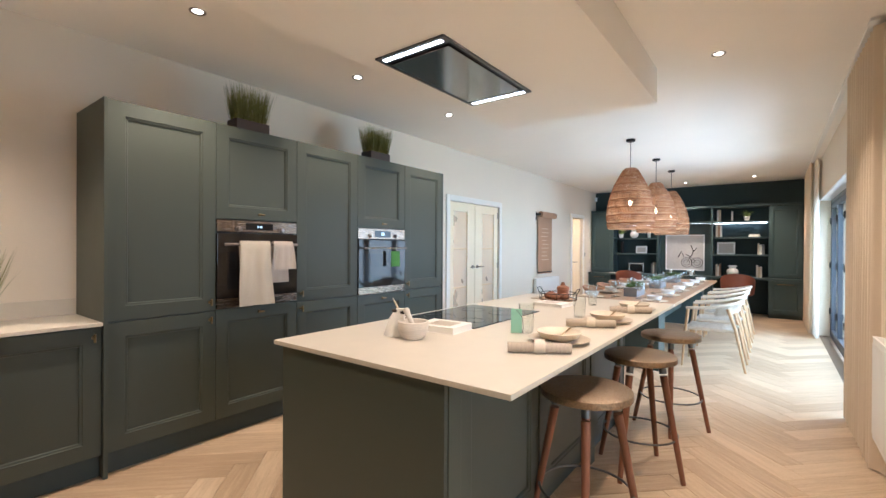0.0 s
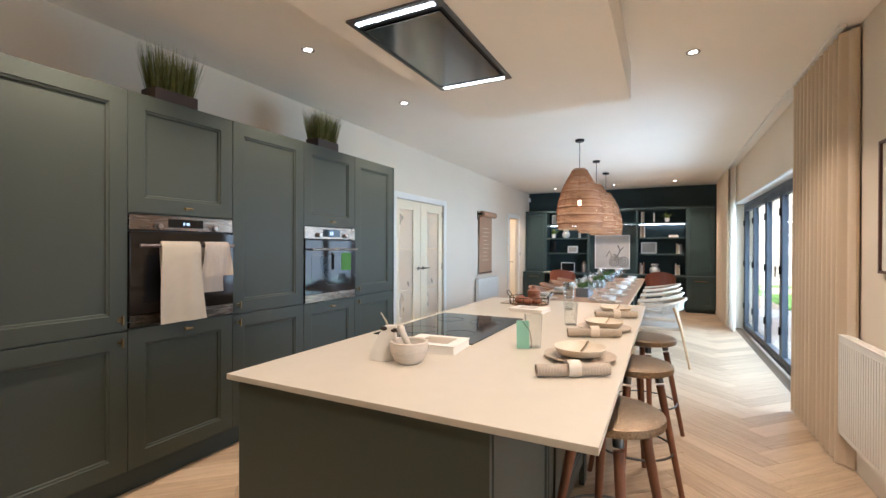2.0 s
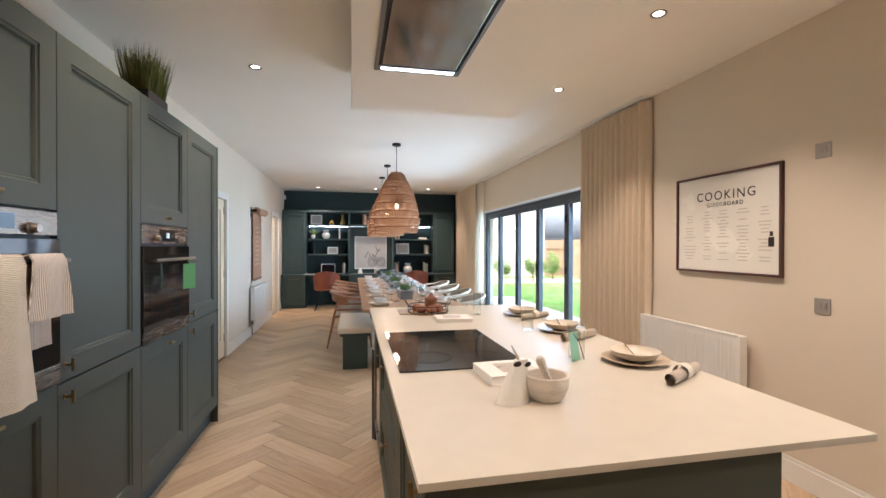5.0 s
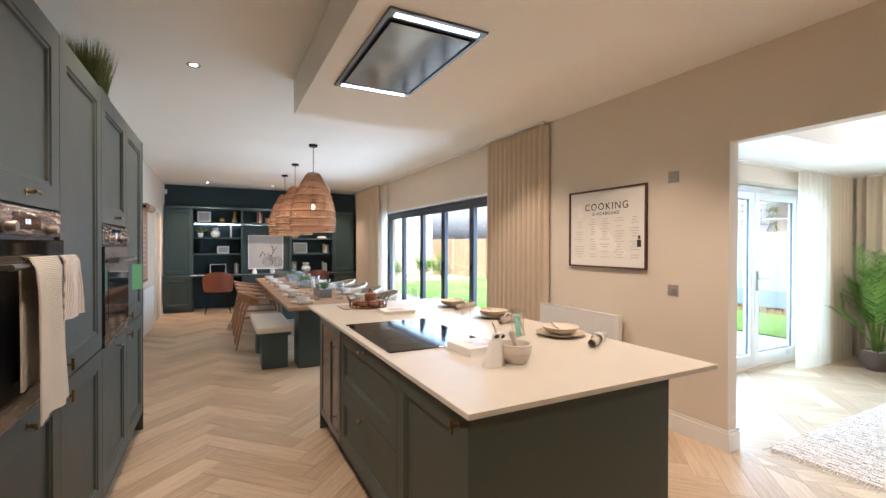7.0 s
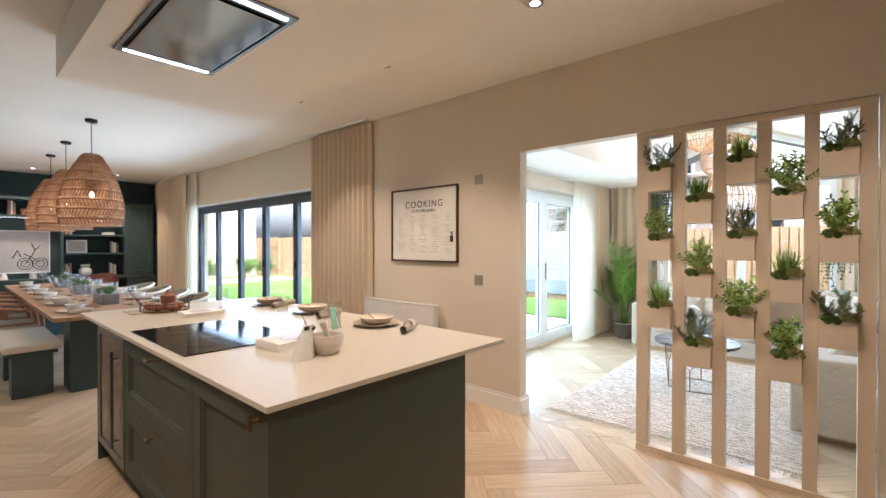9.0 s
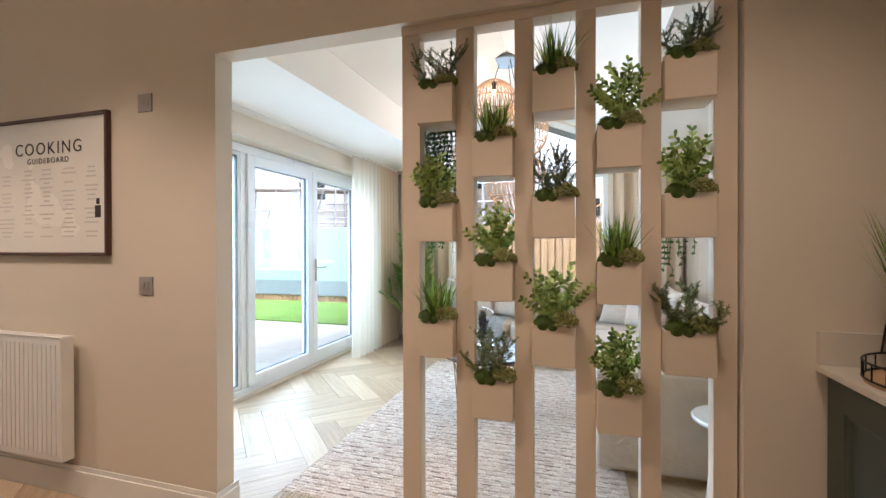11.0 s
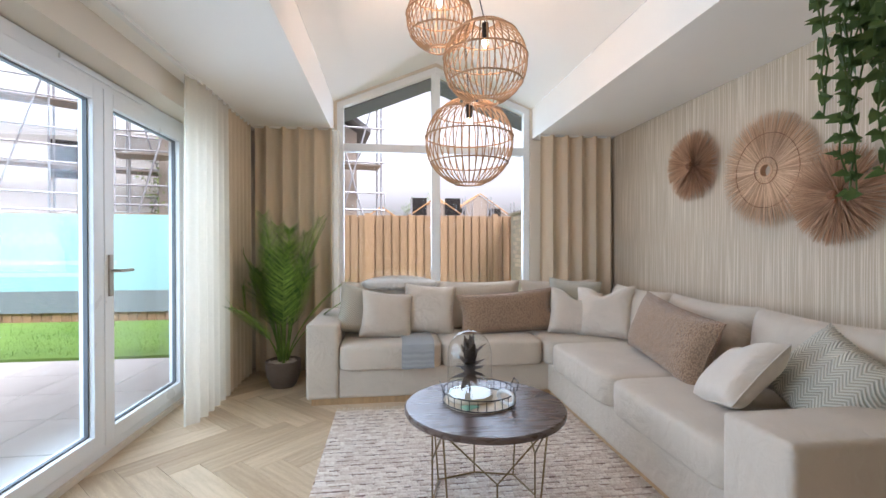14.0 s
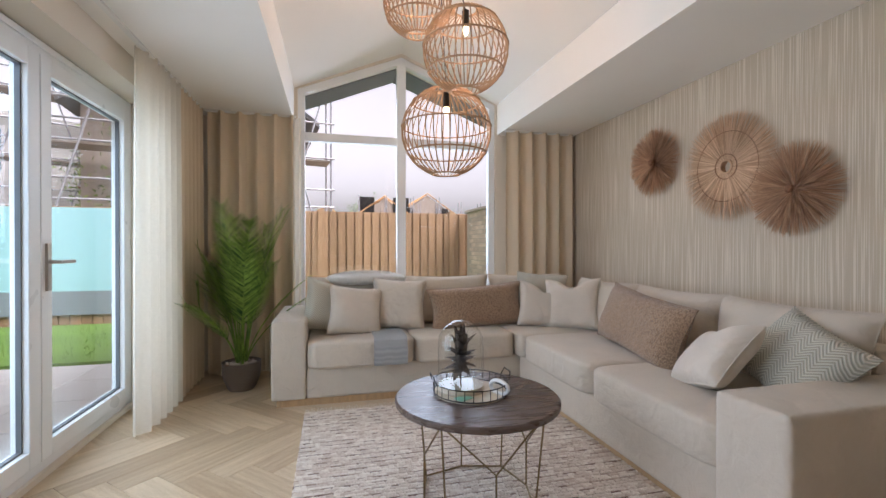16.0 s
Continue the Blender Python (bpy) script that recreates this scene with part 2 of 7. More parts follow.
DARKG = mat("smoked_oven_glass", (0.02, 0.016, 0.013), 0.05, vary=0.1, scale=3, fine=60, bump=0.0, spec=0.3, alpha_rough=0.03)
SEAL = mat("grey_glazing_rubber", srgb(104, 108, 110), 0.6, vary=0.08, scale=8, fine=90, bump=0.02)
ANTH = mat("anthracite_frame", srgb(70, 76, 84), 0.4, 0.1, vary=0.04, scale=4, fine=200, bump=0.02)
OAK = mat("herringbone_oak_plank", srgb(187, 159, 126), 0.40, vary=0.16, scale=3.0, fine=34, bump=0.10, stretch=(1.2, 14, 1), obj_random=0.35, col2=srgb(210, 186, 154))
OAKJ = mat("herringbone_oak_planks", srgb(187, 159, 126), 0.40, vary=0.16, scale=3.0, fine=34, bump=0.10, stretch=(1.2, 14, 1), obj_random=0.35, col2=srgb(210, 186, 154), island=True)
GROUT = mat("floor_joint", srgb(120, 100, 78), 0.8, vary=0.1, scale=8, fine=90, bump=0.05)
WOODL = mat("light_oak", srgb(190, 155, 115), 0.5, vary=0.2, scale=4, fine=40, bump=0.08, stretch=(10, 10, 1.2))
WOODW = mat("whitewashed_oak", srgb(205, 190, 168), 0.55, vary=0.14, scale=4, fine=40, bump=0.08, stretch=(10, 10, 1.2))
WOODR = mat("red_brown_timber", srgb(128, 82, 58), 0.45, vary=0.2, scale=4, fine=40, bump=0.08, stretch=(10, 10, 1.2))
WOODT = mat("oak_table_top", srgb(176, 140, 108), 0.4, vary=0.18, scale=3, fine=40, bump=0.06, stretch=(12, 1, 12))
WALNUT = mat("dark_walnut", srgb(92, 76, 68), 0.28, vary=0.2, scale=3, fine=40, bump=0.06, stretch=(12, 1.5, 12))
HAMMER = mat("hammered_bronze", srgb(146, 126, 102), 0.38, 0.85, vary=0.3, scale=60, fine=120, bump=0.5)
LINEN = mat("cream_linen", srgb(222, 210, 192), 0.9, vary=0.06, scale=5, fine=420, bump=0.3, sheen=0.3)
SOFA = mat("oatmeal_sofa_cloth", srgb(206, 191, 172), 0.92, vary=0.07, scale=5, fine=420, bump=0.4, sheen=0.2, fold=0.35)
CUSHW = mat("cream_cushion_cloth", srgb(214, 200, 183), 0.92, vary=0.06, scale=6, fine=420, bump=0.4, sheen=0.2, fold=0.4)
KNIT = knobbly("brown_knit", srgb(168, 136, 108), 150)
PATT = chevron("pale_green_pattern_cloth", srgb(206, 198, 182), srgb(160, 156, 138))
FUR = mat("white_faux_fur", srgb(232, 226, 216), 1.0, vary=0.08, scale=30, fine=160, bump=1.0, sheen=0.6)
GREYT = weave("grey_throw_cloth", srgb(166, 166, 164), srgb(140, 142, 142), 120, 0.95, 0.4, "X", mixamt=0.6)
STRIPE = weave("striped_tea_towel", srgb(224, 214, 198), srgb(150, 128, 112), 55, 0.9, 0.2, "Y", mixamt=0.9)
TOWEL = weave("waffle_towel", srgb(226, 214, 192), srgb(196, 180, 152), 60, 0.95, 0.8, "Z", mixamt=0.6)
NAPKIN = weave("striped_napkin_cloth", srgb(214, 200, 180), srgb(150, 132, 114), 60, 0.92, 0.4, "X", mixamt=0.9)
CURT = mat("beige_curtain_cloth", srgb(214, 195, 168), 0.9, vary=0.05, scale=6, fine=500, bump=0.2, stretch=(1, 1, 0.3), sheen=0.25)
SHEER = sheer("white_sheer_voile", srgb(250, 244, 232), 0.25)
RATTAN = weave("natural_rattan", srgb(206, 168, 128), srgb(140, 102, 70), 60, 0.7, 0.8, "Z", mixamt=0.7)
CANE = mat("cane_strip", srgb(170, 134, 98), 0.55, vary=0.2, scale=20, fine=120, bump=0.1)
CORD = weave("woven_cord_seat", srgb(220, 208, 188), srgb(150, 134, 112), 70, 0.9, 0.9, "X", mixamt=0.9, dist=0.006)
RUGM = mat("woven_jute_rug", srgb(226, 202, 182), 0.98, vary=0.14, scale=60, fine=190, bump=0.9, col2=srgb(250, 238, 224), obj_random=0.3, island=True)
RUGD = mat("brown_rug_thread", srgb(150, 116, 98), 0.98, vary=0.3, scale=40, fine=160, bump=0.6, col2=srgb(206, 180, 160), obj_random=0.5, island=True)
STRAW = mat("dyed_straw", srgb(188, 142, 108), 0.85, vary=0.2, scale=12, fine=150, bump=0.2, col2=srgb(216, 174, 138), obj_random=0.4, island=True)
STRAWL = mat("pale_straw", srgb(196, 152, 116), 0.85, vary=0.2, scale=12, fine=150, bump=0.2, col2=srgb(228, 190, 154), obj_random=0.4, island=True)
STRAWD = mat("dark_straw", srgb(150, 106, 76), 0.85, vary=0.25, scale=12, fine=150, bump=0.2)
LEATHER = mat("rust_leather", srgb(130, 72, 52), 0.5, vary=0.12, scale=8, fine=180, bump=0.1)
CERAM = mat("cream_stoneware", srgb(214, 200, 178), 0.35, vary=0.1, scale=16, fine=160, bump=0.04)
CERAMW = mat("white_china", srgb(232, 230, 226), 0.2, vary=0.03, scale=8, fine=100, bump=0.0)
PLATE = mat("grey_rim_stoneware", srgb(186, 170, 148), 0.3, vary=0.15, scale=16, fine=160, bump=0.05)
MARBLE = mat("banded_stone", srgb(214, 204, 190), 0.5, vary=0.2, scale=7, fine=70, bump=0.08, stretch=(0.6, 0.6, 5))
PAPERB = mat("brown_kraft_paper", srgb(176, 138, 110), 0.85, vary=0.06, scale=4, fine=200, bump=0.06)
PAPERW = mat("white_paper", srgb(238, 234, 226), 0.7, vary=0.03, scale=5, fine=120, bump=0.01)
INK = mat("dark_ink", srgb(52, 44, 40), 0.7, vary=0.1, scale=20, fine=120, bump=0.0)
INKG = mat("grey_ink", srgb(200, 192, 182), 0.7, vary=0.05, scale=20, fine=120, bump=0.0)
ARTBG = mat("grey_print", srgb(196, 192, 188), 0.6, vary=0.12, scale=3, fine=40, bump=0.0)
TERRA = mat("rust_clay", srgb(150, 100, 74), 0.6, vary=0.15, scale=10, fine=120, bump=0.06)
OCHRE = mat("ochre_glaze", srgb(150, 120, 60), 0.4, vary=0.15, scale=10, fine=120, bump=0.04)
BASKET = weave("dark_wicker_pot", srgb(134, 110, 90), srgb(80, 62, 50), 60, 0.9, 0.9, "Z", mixamt=0.8, dist=0.006)
PEBBLE = mat("pale_pebble", srgb(186, 166, 146), 0.8, vary=0.25, scale=30, fine=120, bump=0.1)
DARKBOX = mat("dark_timber_trough", srgb(64, 50, 42), 0.6, vary=0.15, scale=6, fine=60, bump=0.08, stretch=(10, 1, 10))
GREYBOX = mat("zinc_trough", srgb(140, 142, 144), 0.5, 0.3, vary=0.15, scale=8, fine=100, bump=0.05)


def leaf(name, col, col2, vary=0.3, single=0.0):
    m = mat(name, col, 0.55, vary=vary, scale=9, fine=60, bump=0.05, col2=col2, obj_random=single, island=single > 0)
    nt = m.node_tree
    N, L = nt.nodes, nt.links
    p = N["Principled BSDF"]
    tl, ad = N.new("ShaderNodeBsdfTranslucent"), N.new("ShaderNodeMixShader")
    L.new(p.inputs["Base Color"].links[0].from_socket, tl.inputs["Color"])
    ad.inputs[0].default_value = 0.4
    out = N["Material Output"]
    L.new(p.outputs[0], ad.inputs[1])
    L.new(tl.outputs[0], ad.inputs[2])
    L.new(ad.outputs[0], out.inputs["Surface"])
    return m


LEAFG = leaf("fresh_grass_leaf", srgb(78, 116, 40), srgb(166, 194, 92), single=0.5)
LEAFL = leaf("lawn_blade", srgb(88, 128, 48), srgb(132, 166, 78))
LEAFD = leaf("dark_heather_leaf", srgb(110, 120, 80), srgb(164, 168, 122))
LEAFF = leaf("fern_leaf", srgb(112, 140, 58), srgb(188, 206, 116), single=0.5)
LEAFM = leaf("moss_green", srgb(72, 94, 30), srgb(116, 138, 54))
LEAFS = leaf("sedum_leaf", srgb(146, 148, 76), srgb(196, 192, 122))
LEAFP = leaf("palm_leaf", srgb(48, 88, 30), srgb(150, 182, 78), single=0.6)
LEAFO = leaf("olive_grass_leaf", srgb(96, 104, 44), srgb(150, 148, 80))
LEAFI = leaf("ivy_leaf", srgb(64, 92, 44), srgb(110, 134, 74))
DEADL = mat("dried_brown_petal", srgb(86, 72, 64), 0.8, vary=0.3, scale=20, fine=100, bump=0.1)
LAWN = mat("lawn_turf", srgb(94, 138, 52), 0.95, vary=0.25, scale=1.2, fine=140, bump=0.8, col2=srgb(124, 164, 74))
SLAB = mat("grey_paving_slab", srgb(204, 202, 198), 0.85, vary=0.12, scale=2.5, fine=80, bump=0.15, obj_random=0.2)
FENCE = mat("fence_board_timber", srgb(156, 126, 96), 0.85, vary=0.2, scale=3, fine=30, bump=0.15, stretch=(12, 12, 0.8), obj_random=0.3)
BRICK = mat("buff_brick", srgb(216, 202, 188), 0.9, vary=0.2, scale=6, fine=60, bump=0.25, obj_random=0.35)
MORTAR = mat("mortar", srgb(190, 184, 174), 0.95, vary=0.08, scale=9, fine=90, bump=0.15)
ROOF = mat("grey_roof_tile", srgb(112, 114, 118), 0.8, vary=0.15, scale=3, fine=40, bump=0.3)
RAFTER = mat("new_roof_timber", srgb(204, 160, 112), 0.8, vary=0.15, scale=4, fine=40, bump=0.1)
RENDERW = mat("white_render", srgb(226, 226, 222), 0.9, vary=0.05, scale=2, fine=60, bump=0.1)
TUBEM = mat("scaffold_tube", srgb(160, 162, 166), 0.45, 0.8, vary=0.15, scale=10, fine=80, bump=0.03)
BANNER = mat("turquoise_hoarding", srgb(146, 200, 208), 0.6, vary=0.03, scale=2, fine=80, bump=0.02)
BANNERG = mat("grey_hoarding_band", srgb(120, 132, 142), 0.6, vary=0.04, scale=2, fine=80, bump=0.02)
BLOCK = mat("grey_blockwork", srgb(150, 140, 130), 0.9, vary=0.15, scale=4, fine=40, bump=0.2)
BANNERT = mat("faded_banner_print", srgb(176, 218, 224), 0.6, vary=0.03, scale=2, fine=80, bump=0.0)
MINT = mat("mint_card", srgb(146, 200, 176), 0.6, vary=0.04, scale=8, fine=100, bump=0.01)
GREENC = mat("green_card", srgb(90, 160, 80), 0.6, vary=0.04, scale=8, fine=100, bump=0.01)
GLASS = glass("window_glass", (0.97, 0.99, 0.98))
GLASSW = glass("drinking_glass", (0.975, 0.985, 0.98), top=0.8, base=0.06)
FROST = mat("frosted_door_pane", srgb(244, 236, 218), 0.3, vary=0.04, scale=3, fine=60, bump=0.0, transmission=0.5)
TEAK = mat("warm_teak", srgb(164, 116, 82), 0.45, vary=0.2, scale=4, fine=40, bump=0.08, stretch=(10, 10, 1.2))
LED = mat("led_strip", (1, 1, 1), 0.5, vary=0, emit=(0.9, 0.97, 1.0), strength=10)
LEDW = mat("downlight_lens", (1, 1, 1), 0.5, vary=0, emit=(1.0, 0.9, 0.74), strength=14)
BULB = mat("glowing_filament_bulb", (1, 0.9, 0.7), 0.3, vary=0, emit=(1.0, 0.74, 0.42), strength=14)
DISP = mat("oven_display", (0.02, 0.02, 0.02), 0.2, vary=0, emit=(0.6, 0.8, 1.0), strength=1.1)


def wallpaper():
    m = mat("striped_wallpaper", srgb(192, 174, 150), 0.8, vary=0.05, scale=3, fine=160, bump=0.1)
    nt = m.node_tree
    N, L = nt.nodes, nt.links
    p = N["Principled BSDF"]
    tc, mp, nz, rp, mx = N.new("ShaderNodeTexCoord"), N.new("ShaderNodeMapping"), N.new("ShaderNodeTexNoise"), N.new("ShaderNodeValToRGB"), N.new("ShaderNodeMix")
    mp.inputs["Scale"].default_value = (150, 150, 1.6)
    nz.inputs["Scale"].default_value, nz.inputs["Detail"].default_value = 1.0, 4
    rp.color_ramp.elements[0].position, rp.color_ramp.elements[1].position = 0.50, 0.60
    rp.color_ramp.elements[0].color, rp.color_ramp.elements[1].color = (0, 0, 0, 1), (1, 1, 1, 1)
    mx.data_type = "RGBA"
    base = p.inputs["Base Color"].links[0].from_socket
    L.new(tc.outputs["Object"], mp.inputs["Vector"])
    L.new(mp.outputs[0], nz.inputs["Vector"])
    L.new(nz.outputs["Fac"], rp.inputs["Fac"])
    L.new(rp.outputs["Color"], mx.inputs["Factor"])
    L.new(base, mx.inputs[6])
    mx.inputs[7].default_value = (*srgb(217, 202, 181), 1)
    L.new(mx.outputs[2], p.inputs["Base Color"])
    return m


PAPERED = wallpaper()


# ---- mesh tools ----
class Shape:
    """Collects points and faces of one mesh."""

    def __init__(s):
        s.v, s.f = [], []

    def add(s, v, f):
        n = len(s.v)
        s.v += [tuple(p) for p in v]
        s.f += [tuple(i + n for i in q) for q in f]
        return s

    def box(s, x0, x1, y0, y1, z0, z1):
        return s.add([(x0, y0, z0), (x1, y0, z0), (x1, y1, z0), (x0, y1, z0), (x0, y0, z1), (x1, y0, z1), (x1, y1, z1), (x0, y1, z1)],
                     [(0, 3, 2, 1), (4, 5, 6, 7), (0, 1, 5, 4), (1, 2, 6, 5), (2, 3, 7, 6), (3, 0, 4, 7)])

    def lathe(s, prof, n=24, c=(0, 0, 0), closed=False):
        v, f, k = [], [], len(prof)
        for i in range(n):
            a = 2 * math.pi * i / n
            v += [(c[0] + r * math.cos(a), c[1] + r * math.sin(a), c[2] + z) for r, z in prof]
        for i in range(n):
            j = (i + 1) % n
            for q in range(k if closed else k - 1):
                w = (q + 1) % k
                f.append((i * k + q, j * k + q, j * k + w, i * k + w))
        if not closed:
            if prof[0][0] > 1e-4:
                f.append(tuple(i * k for i in reversed(range(n))))
            if prof[-1][0] > 1e-4:
                f.append(tuple(i * k + k - 1 for i in range(n)))
        return s.add(v, f)

    def tube(s, pts, r, n=8, r1=None, closed=False):
        pts = [Vector(p) for p in pts]
        m = len(pts)
        v, f = [], []
        up = Vector((0, 0, 1))
        prev = None
        for i, p in enumerate(pts):
            a = pts[(i - 1) % m] if (closed or i) else p
            b = pts[(i + 1) % m] if (closed or i < m - 1) else p
            t = (b - a).normalized()
            if prev is None:
                ref = up if abs(t.z) < 0.9 else Vector((1, 0, 0))
                side = t.cross(ref).normalized()
            else:
                side = (prev - t * prev.dot(t)).normalized()
            prev = side
            oth = t.cross(side)
            rr = r if r1 is None else r + (r1 - r) * i / (m - 1)
            v += [p + (side * math.cos(2 * math.pi * q / n) + oth * math.sin(2 * math.pi * q / n)) * rr for q in range(n)]
        for i in range(m if closed else m - 1):
            j = (i + 1) % m
            for q in range(n):
                w = (q + 1) % n
                f.append((i * n + q, i * n + w, j * n + w, j * n + q))
        if not closed:
            f += [tuple(reversed(range(n))), tuple((m - 1) * n + q for q in range(n))]
        return s.add(v, f)

    def ball(s, c, r, nu=16, nv=10, e=1.0):
        """An ellipsoid; e under 1 squares it off like a cushion."""
        rx, ry, rz = r if isinstance(r, tuple) else (r, r, r)

        def pw(x):
            return math.copysign(abs(x) ** e, x)
        v, f = [(c[0], c[1], c[2] - rz)], []
        for j in range(1, nv):
            ph = -math.pi / 2 + math.pi * j / nv
            for i in range(nu):
                th = 2 * math.pi * i / nu
                v.append((c[0] + rx * pw(math.cos(ph)) * pw(math.cos(th)), c[1] + ry * pw(math.cos(ph)) * pw(math.sin(th)), c[2] + rz * pw(math.sin(ph))))
        v.append((c[0], c[1], c[2] + rz))
        for i in range(nu):
            k = (i + 1) % nu
            f.append((0, 1 + k, 1 + i))
            for j in range(nv - 2):
                a = 1 + j * nu
                f.append((a + i, a + k, a + nu + k, a + nu + i))
            a = 1 + (nv - 2) * nu
            f.append((a + i, a + k, len(v) - 1))
        return s.add(v, f)

    def prism(s, poly, y0, y1, axis="y"):
        """A polygon of (a, b) pushed along an axis."""
        n = len(poly)
        mk = {"y": lambda a, b, t: (a, t, b), "x": lambda a, b, t: (t, a, b), "z": lambda a, b, t: (a, b, t)}[axis]
        v = [mk(a, b, y0) for a, b in poly] + [mk(a, b, y1) for a, b in poly]
        f = [tuple(range(n)), tuple(reversed(range(n, 2 * n)))] + [(i, n + i, n + (i + 1) % n, (i + 1) % n) for i in range(n)]
        return s.add(v, f)

    def blade(s, base, d, side, length, width, bend, n=4):
        """A grass leaf: a strip that tapers and droops."""
        base, d, side = Vector(base), Vector(d).normalized(), Vector(side).normalized()
        v, f = [], []
        for i in range(n + 1):
            t = i / n
            p = base + d * length * t + Vector((side.y, -side.x, 0)).normalized() * bend * t * t + Vector((0, 0, -abs(bend) * 0.4 * t ** 3))
            w = width * (1 - t) ** 0.7 * 0.5
            v += [p - side * w, p + side * w]
        for i in range(n):
            f.append((2 * i, 2 * i + 1, 2 * i + 3, 2 * i + 2))
        return s.add(v, f)

    def move(s, m, start=0):
        s.v[start:] = [tuple(m @ Vector(p)) for p in s.v[start:]]
        return s


def mesh_of(name, shape, material, bevel=0.0, smooth=False, segs=2):
    me = bpy.data.meshes.new(name)
    me.from_pydata(shape.v, [], shape.f)
    bm = bmesh.new()
    bm.from_mesh(me)
    bmesh.ops.recalc_face_normals(bm, faces=bm.faces)
    if bevel:
        es = [e for e in bm.edges if len(e.link_faces) == 2 and e.calc_face_angle(0) > 0.6]
        bmesh.ops.bevel(bm, geom=es, offset=bevel, segments=segs, profile=0.6, affect="EDGES", clamp_overlap=True)
    bm.to_mesh(me)
    bm.free()
    if smooth:
        for p in me.polygons:
            p.use_smooth = True
        me.set_sharp_from_angle(angle=radians(40))
    me.materials.append(material)
    return me


def part(name, shape, material, parent, label="", bevel=0.0, smooth=False, at=None, segs=2):
    ob = new(name, mesh_of(name, shape, material, bevel, smooth, segs))
    ob.parent = parent
    if at is not None:
        ob.matrix_basis = at
    if label:
        ob["label"] = label
    return ob


def thing(name, label, category, at=None, group="", kind=""):
    e = new(name)
    e.empty_display_size = 0.1
    if at is not None:
        e.matrix_basis = at
    return tagged(e, label, category, group, kind)


def solid(name, shape, material, label, category, kind="", bevel=0.0, smooth=False, at=None, group="", segs=2):
    """A thing that is one mesh."""
    ob = new(name, mesh_of(name, shape, material, bevel, smooth, segs))
    if at is not None:
        ob.matrix_basis = at
    return tagged(ob, label, category, group, kind)


def structure(name, shape, material, label, bevel=0.0, smooth=False):
    return solid(name, shape, material, label, name.split("_")[0], "structure", bevel, smooth)

# ---- structure ----
CH = 2.715
WX, EX, SY, NY = -0.52, 3.63, -2.27, 9.95

structure("floor", Shape().box(WX, EX + 0.1, SY, NY, -0.12, -0.006).box(EX + 0.1, 7.83, -2.12, 1.85, -0.12, -0.006), GROUT, "pale oak herringbone plank floor with fine dark joints")
structure("wall_west", Shape().box(WX - 0.15, WX, SY - 0.15, 3.72, 0, CH).box(WX - 0.15, WX, 3.72, 5.08, 1.99, CH).box(WX - 0.15, WX, 5.08, 8.32, 0, CH)
          .box(WX - 0.15, WX, 8.32, 9.0, 2.02, CH).box(WX - 0.15, WX, 9.0, NY + 0.15, 0, CH), WALLC, "plain off-white painted plaster wall")
structure("wall_south", Shape().box(WX, EX + 0.1, SY - 0.15, SY, 0, CH), WALL, "plain warm beige painted plaster wall")
structure("wall_north", Shape().box(WX, EX + 0.3, NY, NY + 0.15, 0, CH), TEALW, "dark teal painted wall above built-in shelving")
structure("wall_east", Shape().box(EX, EX + 0.1, SY, -1.42, 0, 3.3).box(EX, EX + 0.1, -1.42, 0.635, 2.125, 3.3).box(EX, EX + 0.1, 0.635, 1.85, 0, 3.3)
          .box(EX, EX + 0.3, 1.85, 3.1, 0, CH).box(EX, EX + 0.3, 3.1, 7.79, 2.1, CH).box(EX, EX + 0.3, 7.79, NY, 0, CH), WALL, "warm beige wall with a wide opening and garden doors")
structure("hall_wall", Shape().box(-1.9, -1.8, 2.5, NY, 0, 2.6).box(-1.8, WX - 0.15, 2.4, 2.5, 0, 2.6).box(-1.8, WX - 0.15, NY, NY + 0.1, 0, 2.6).box(-1.9, WX - 0.15, 2.4, NY, 2.6, 2.7).box(-1.9, WX - 0.15, 2.4, NY, -0.1, -0.005),
          WALL, "plain beige hallway behind the doors")
structure("ceiling", Shape().box(WX - 0.15, EX + 0.3, SY - 0.15, NY + 0.15, CH, CH + 0.12), CEIL, "smooth white painted ceiling")
structure("ceiling_bulkhead", Shape().box(1.05, 2.345, -0.2, 2.50, 2.45, CH - 0.002), CEIL, "dropped white ceiling panel holding the extractor", bevel=0.004)
# garden room
structure("wall_papered", Shape().box(EX + 0.1, 8.1, -2.27, -2.12, 0, 3.3), PAPERED, "beige wallpaper with fine irregular vertical stripes")
structure("wall_french", Shape().box(EX + 0.1, 4.05, 1.55, 1.83, 0, 2.6).box(4.05, 7.02, 1.55, 1.83, 2.115, 2.6).box(7.02, 8.1, 1.55, 1.83, 0, 2.6).box(4.05, 7.02, 1.70, 1.9, -0.1, 0.03), WALLC, "pale painted wall round the french doors")
g0, g1, gm = -1.30, 0.67, -0.315
structure("wall_gable", Shape().box(7.83, 8.1, -2.12, g0, 0, 2.62).box(7.83, 8.1, g1, 1.85, 0, 2.62).box(7.83, 8.1, g0, g1, 0, 0.35)
          .prism([(g1 + 0.02, 2.62), (g1 + 0.02, 3.4), (g0 - 0.02, 3.4), (g0 - 0.02, 2.62), (g0, 2.60), (gm, 3.0), (g1, 2.60)], 7.83, 8.1, "x"), WALLC, "white gable wall round a tall pointed window")
structure("ceiling_soffit", Shape().box(EX + 0.1, 7.83, 0.70, 1.85, 2.285, 2.60).box(EX + 0.1, 7.83, -2.12, -1.32, 2.285, 2.60), CEIL, "flat white perimeter ceiling beside the vault", bevel=0.003)
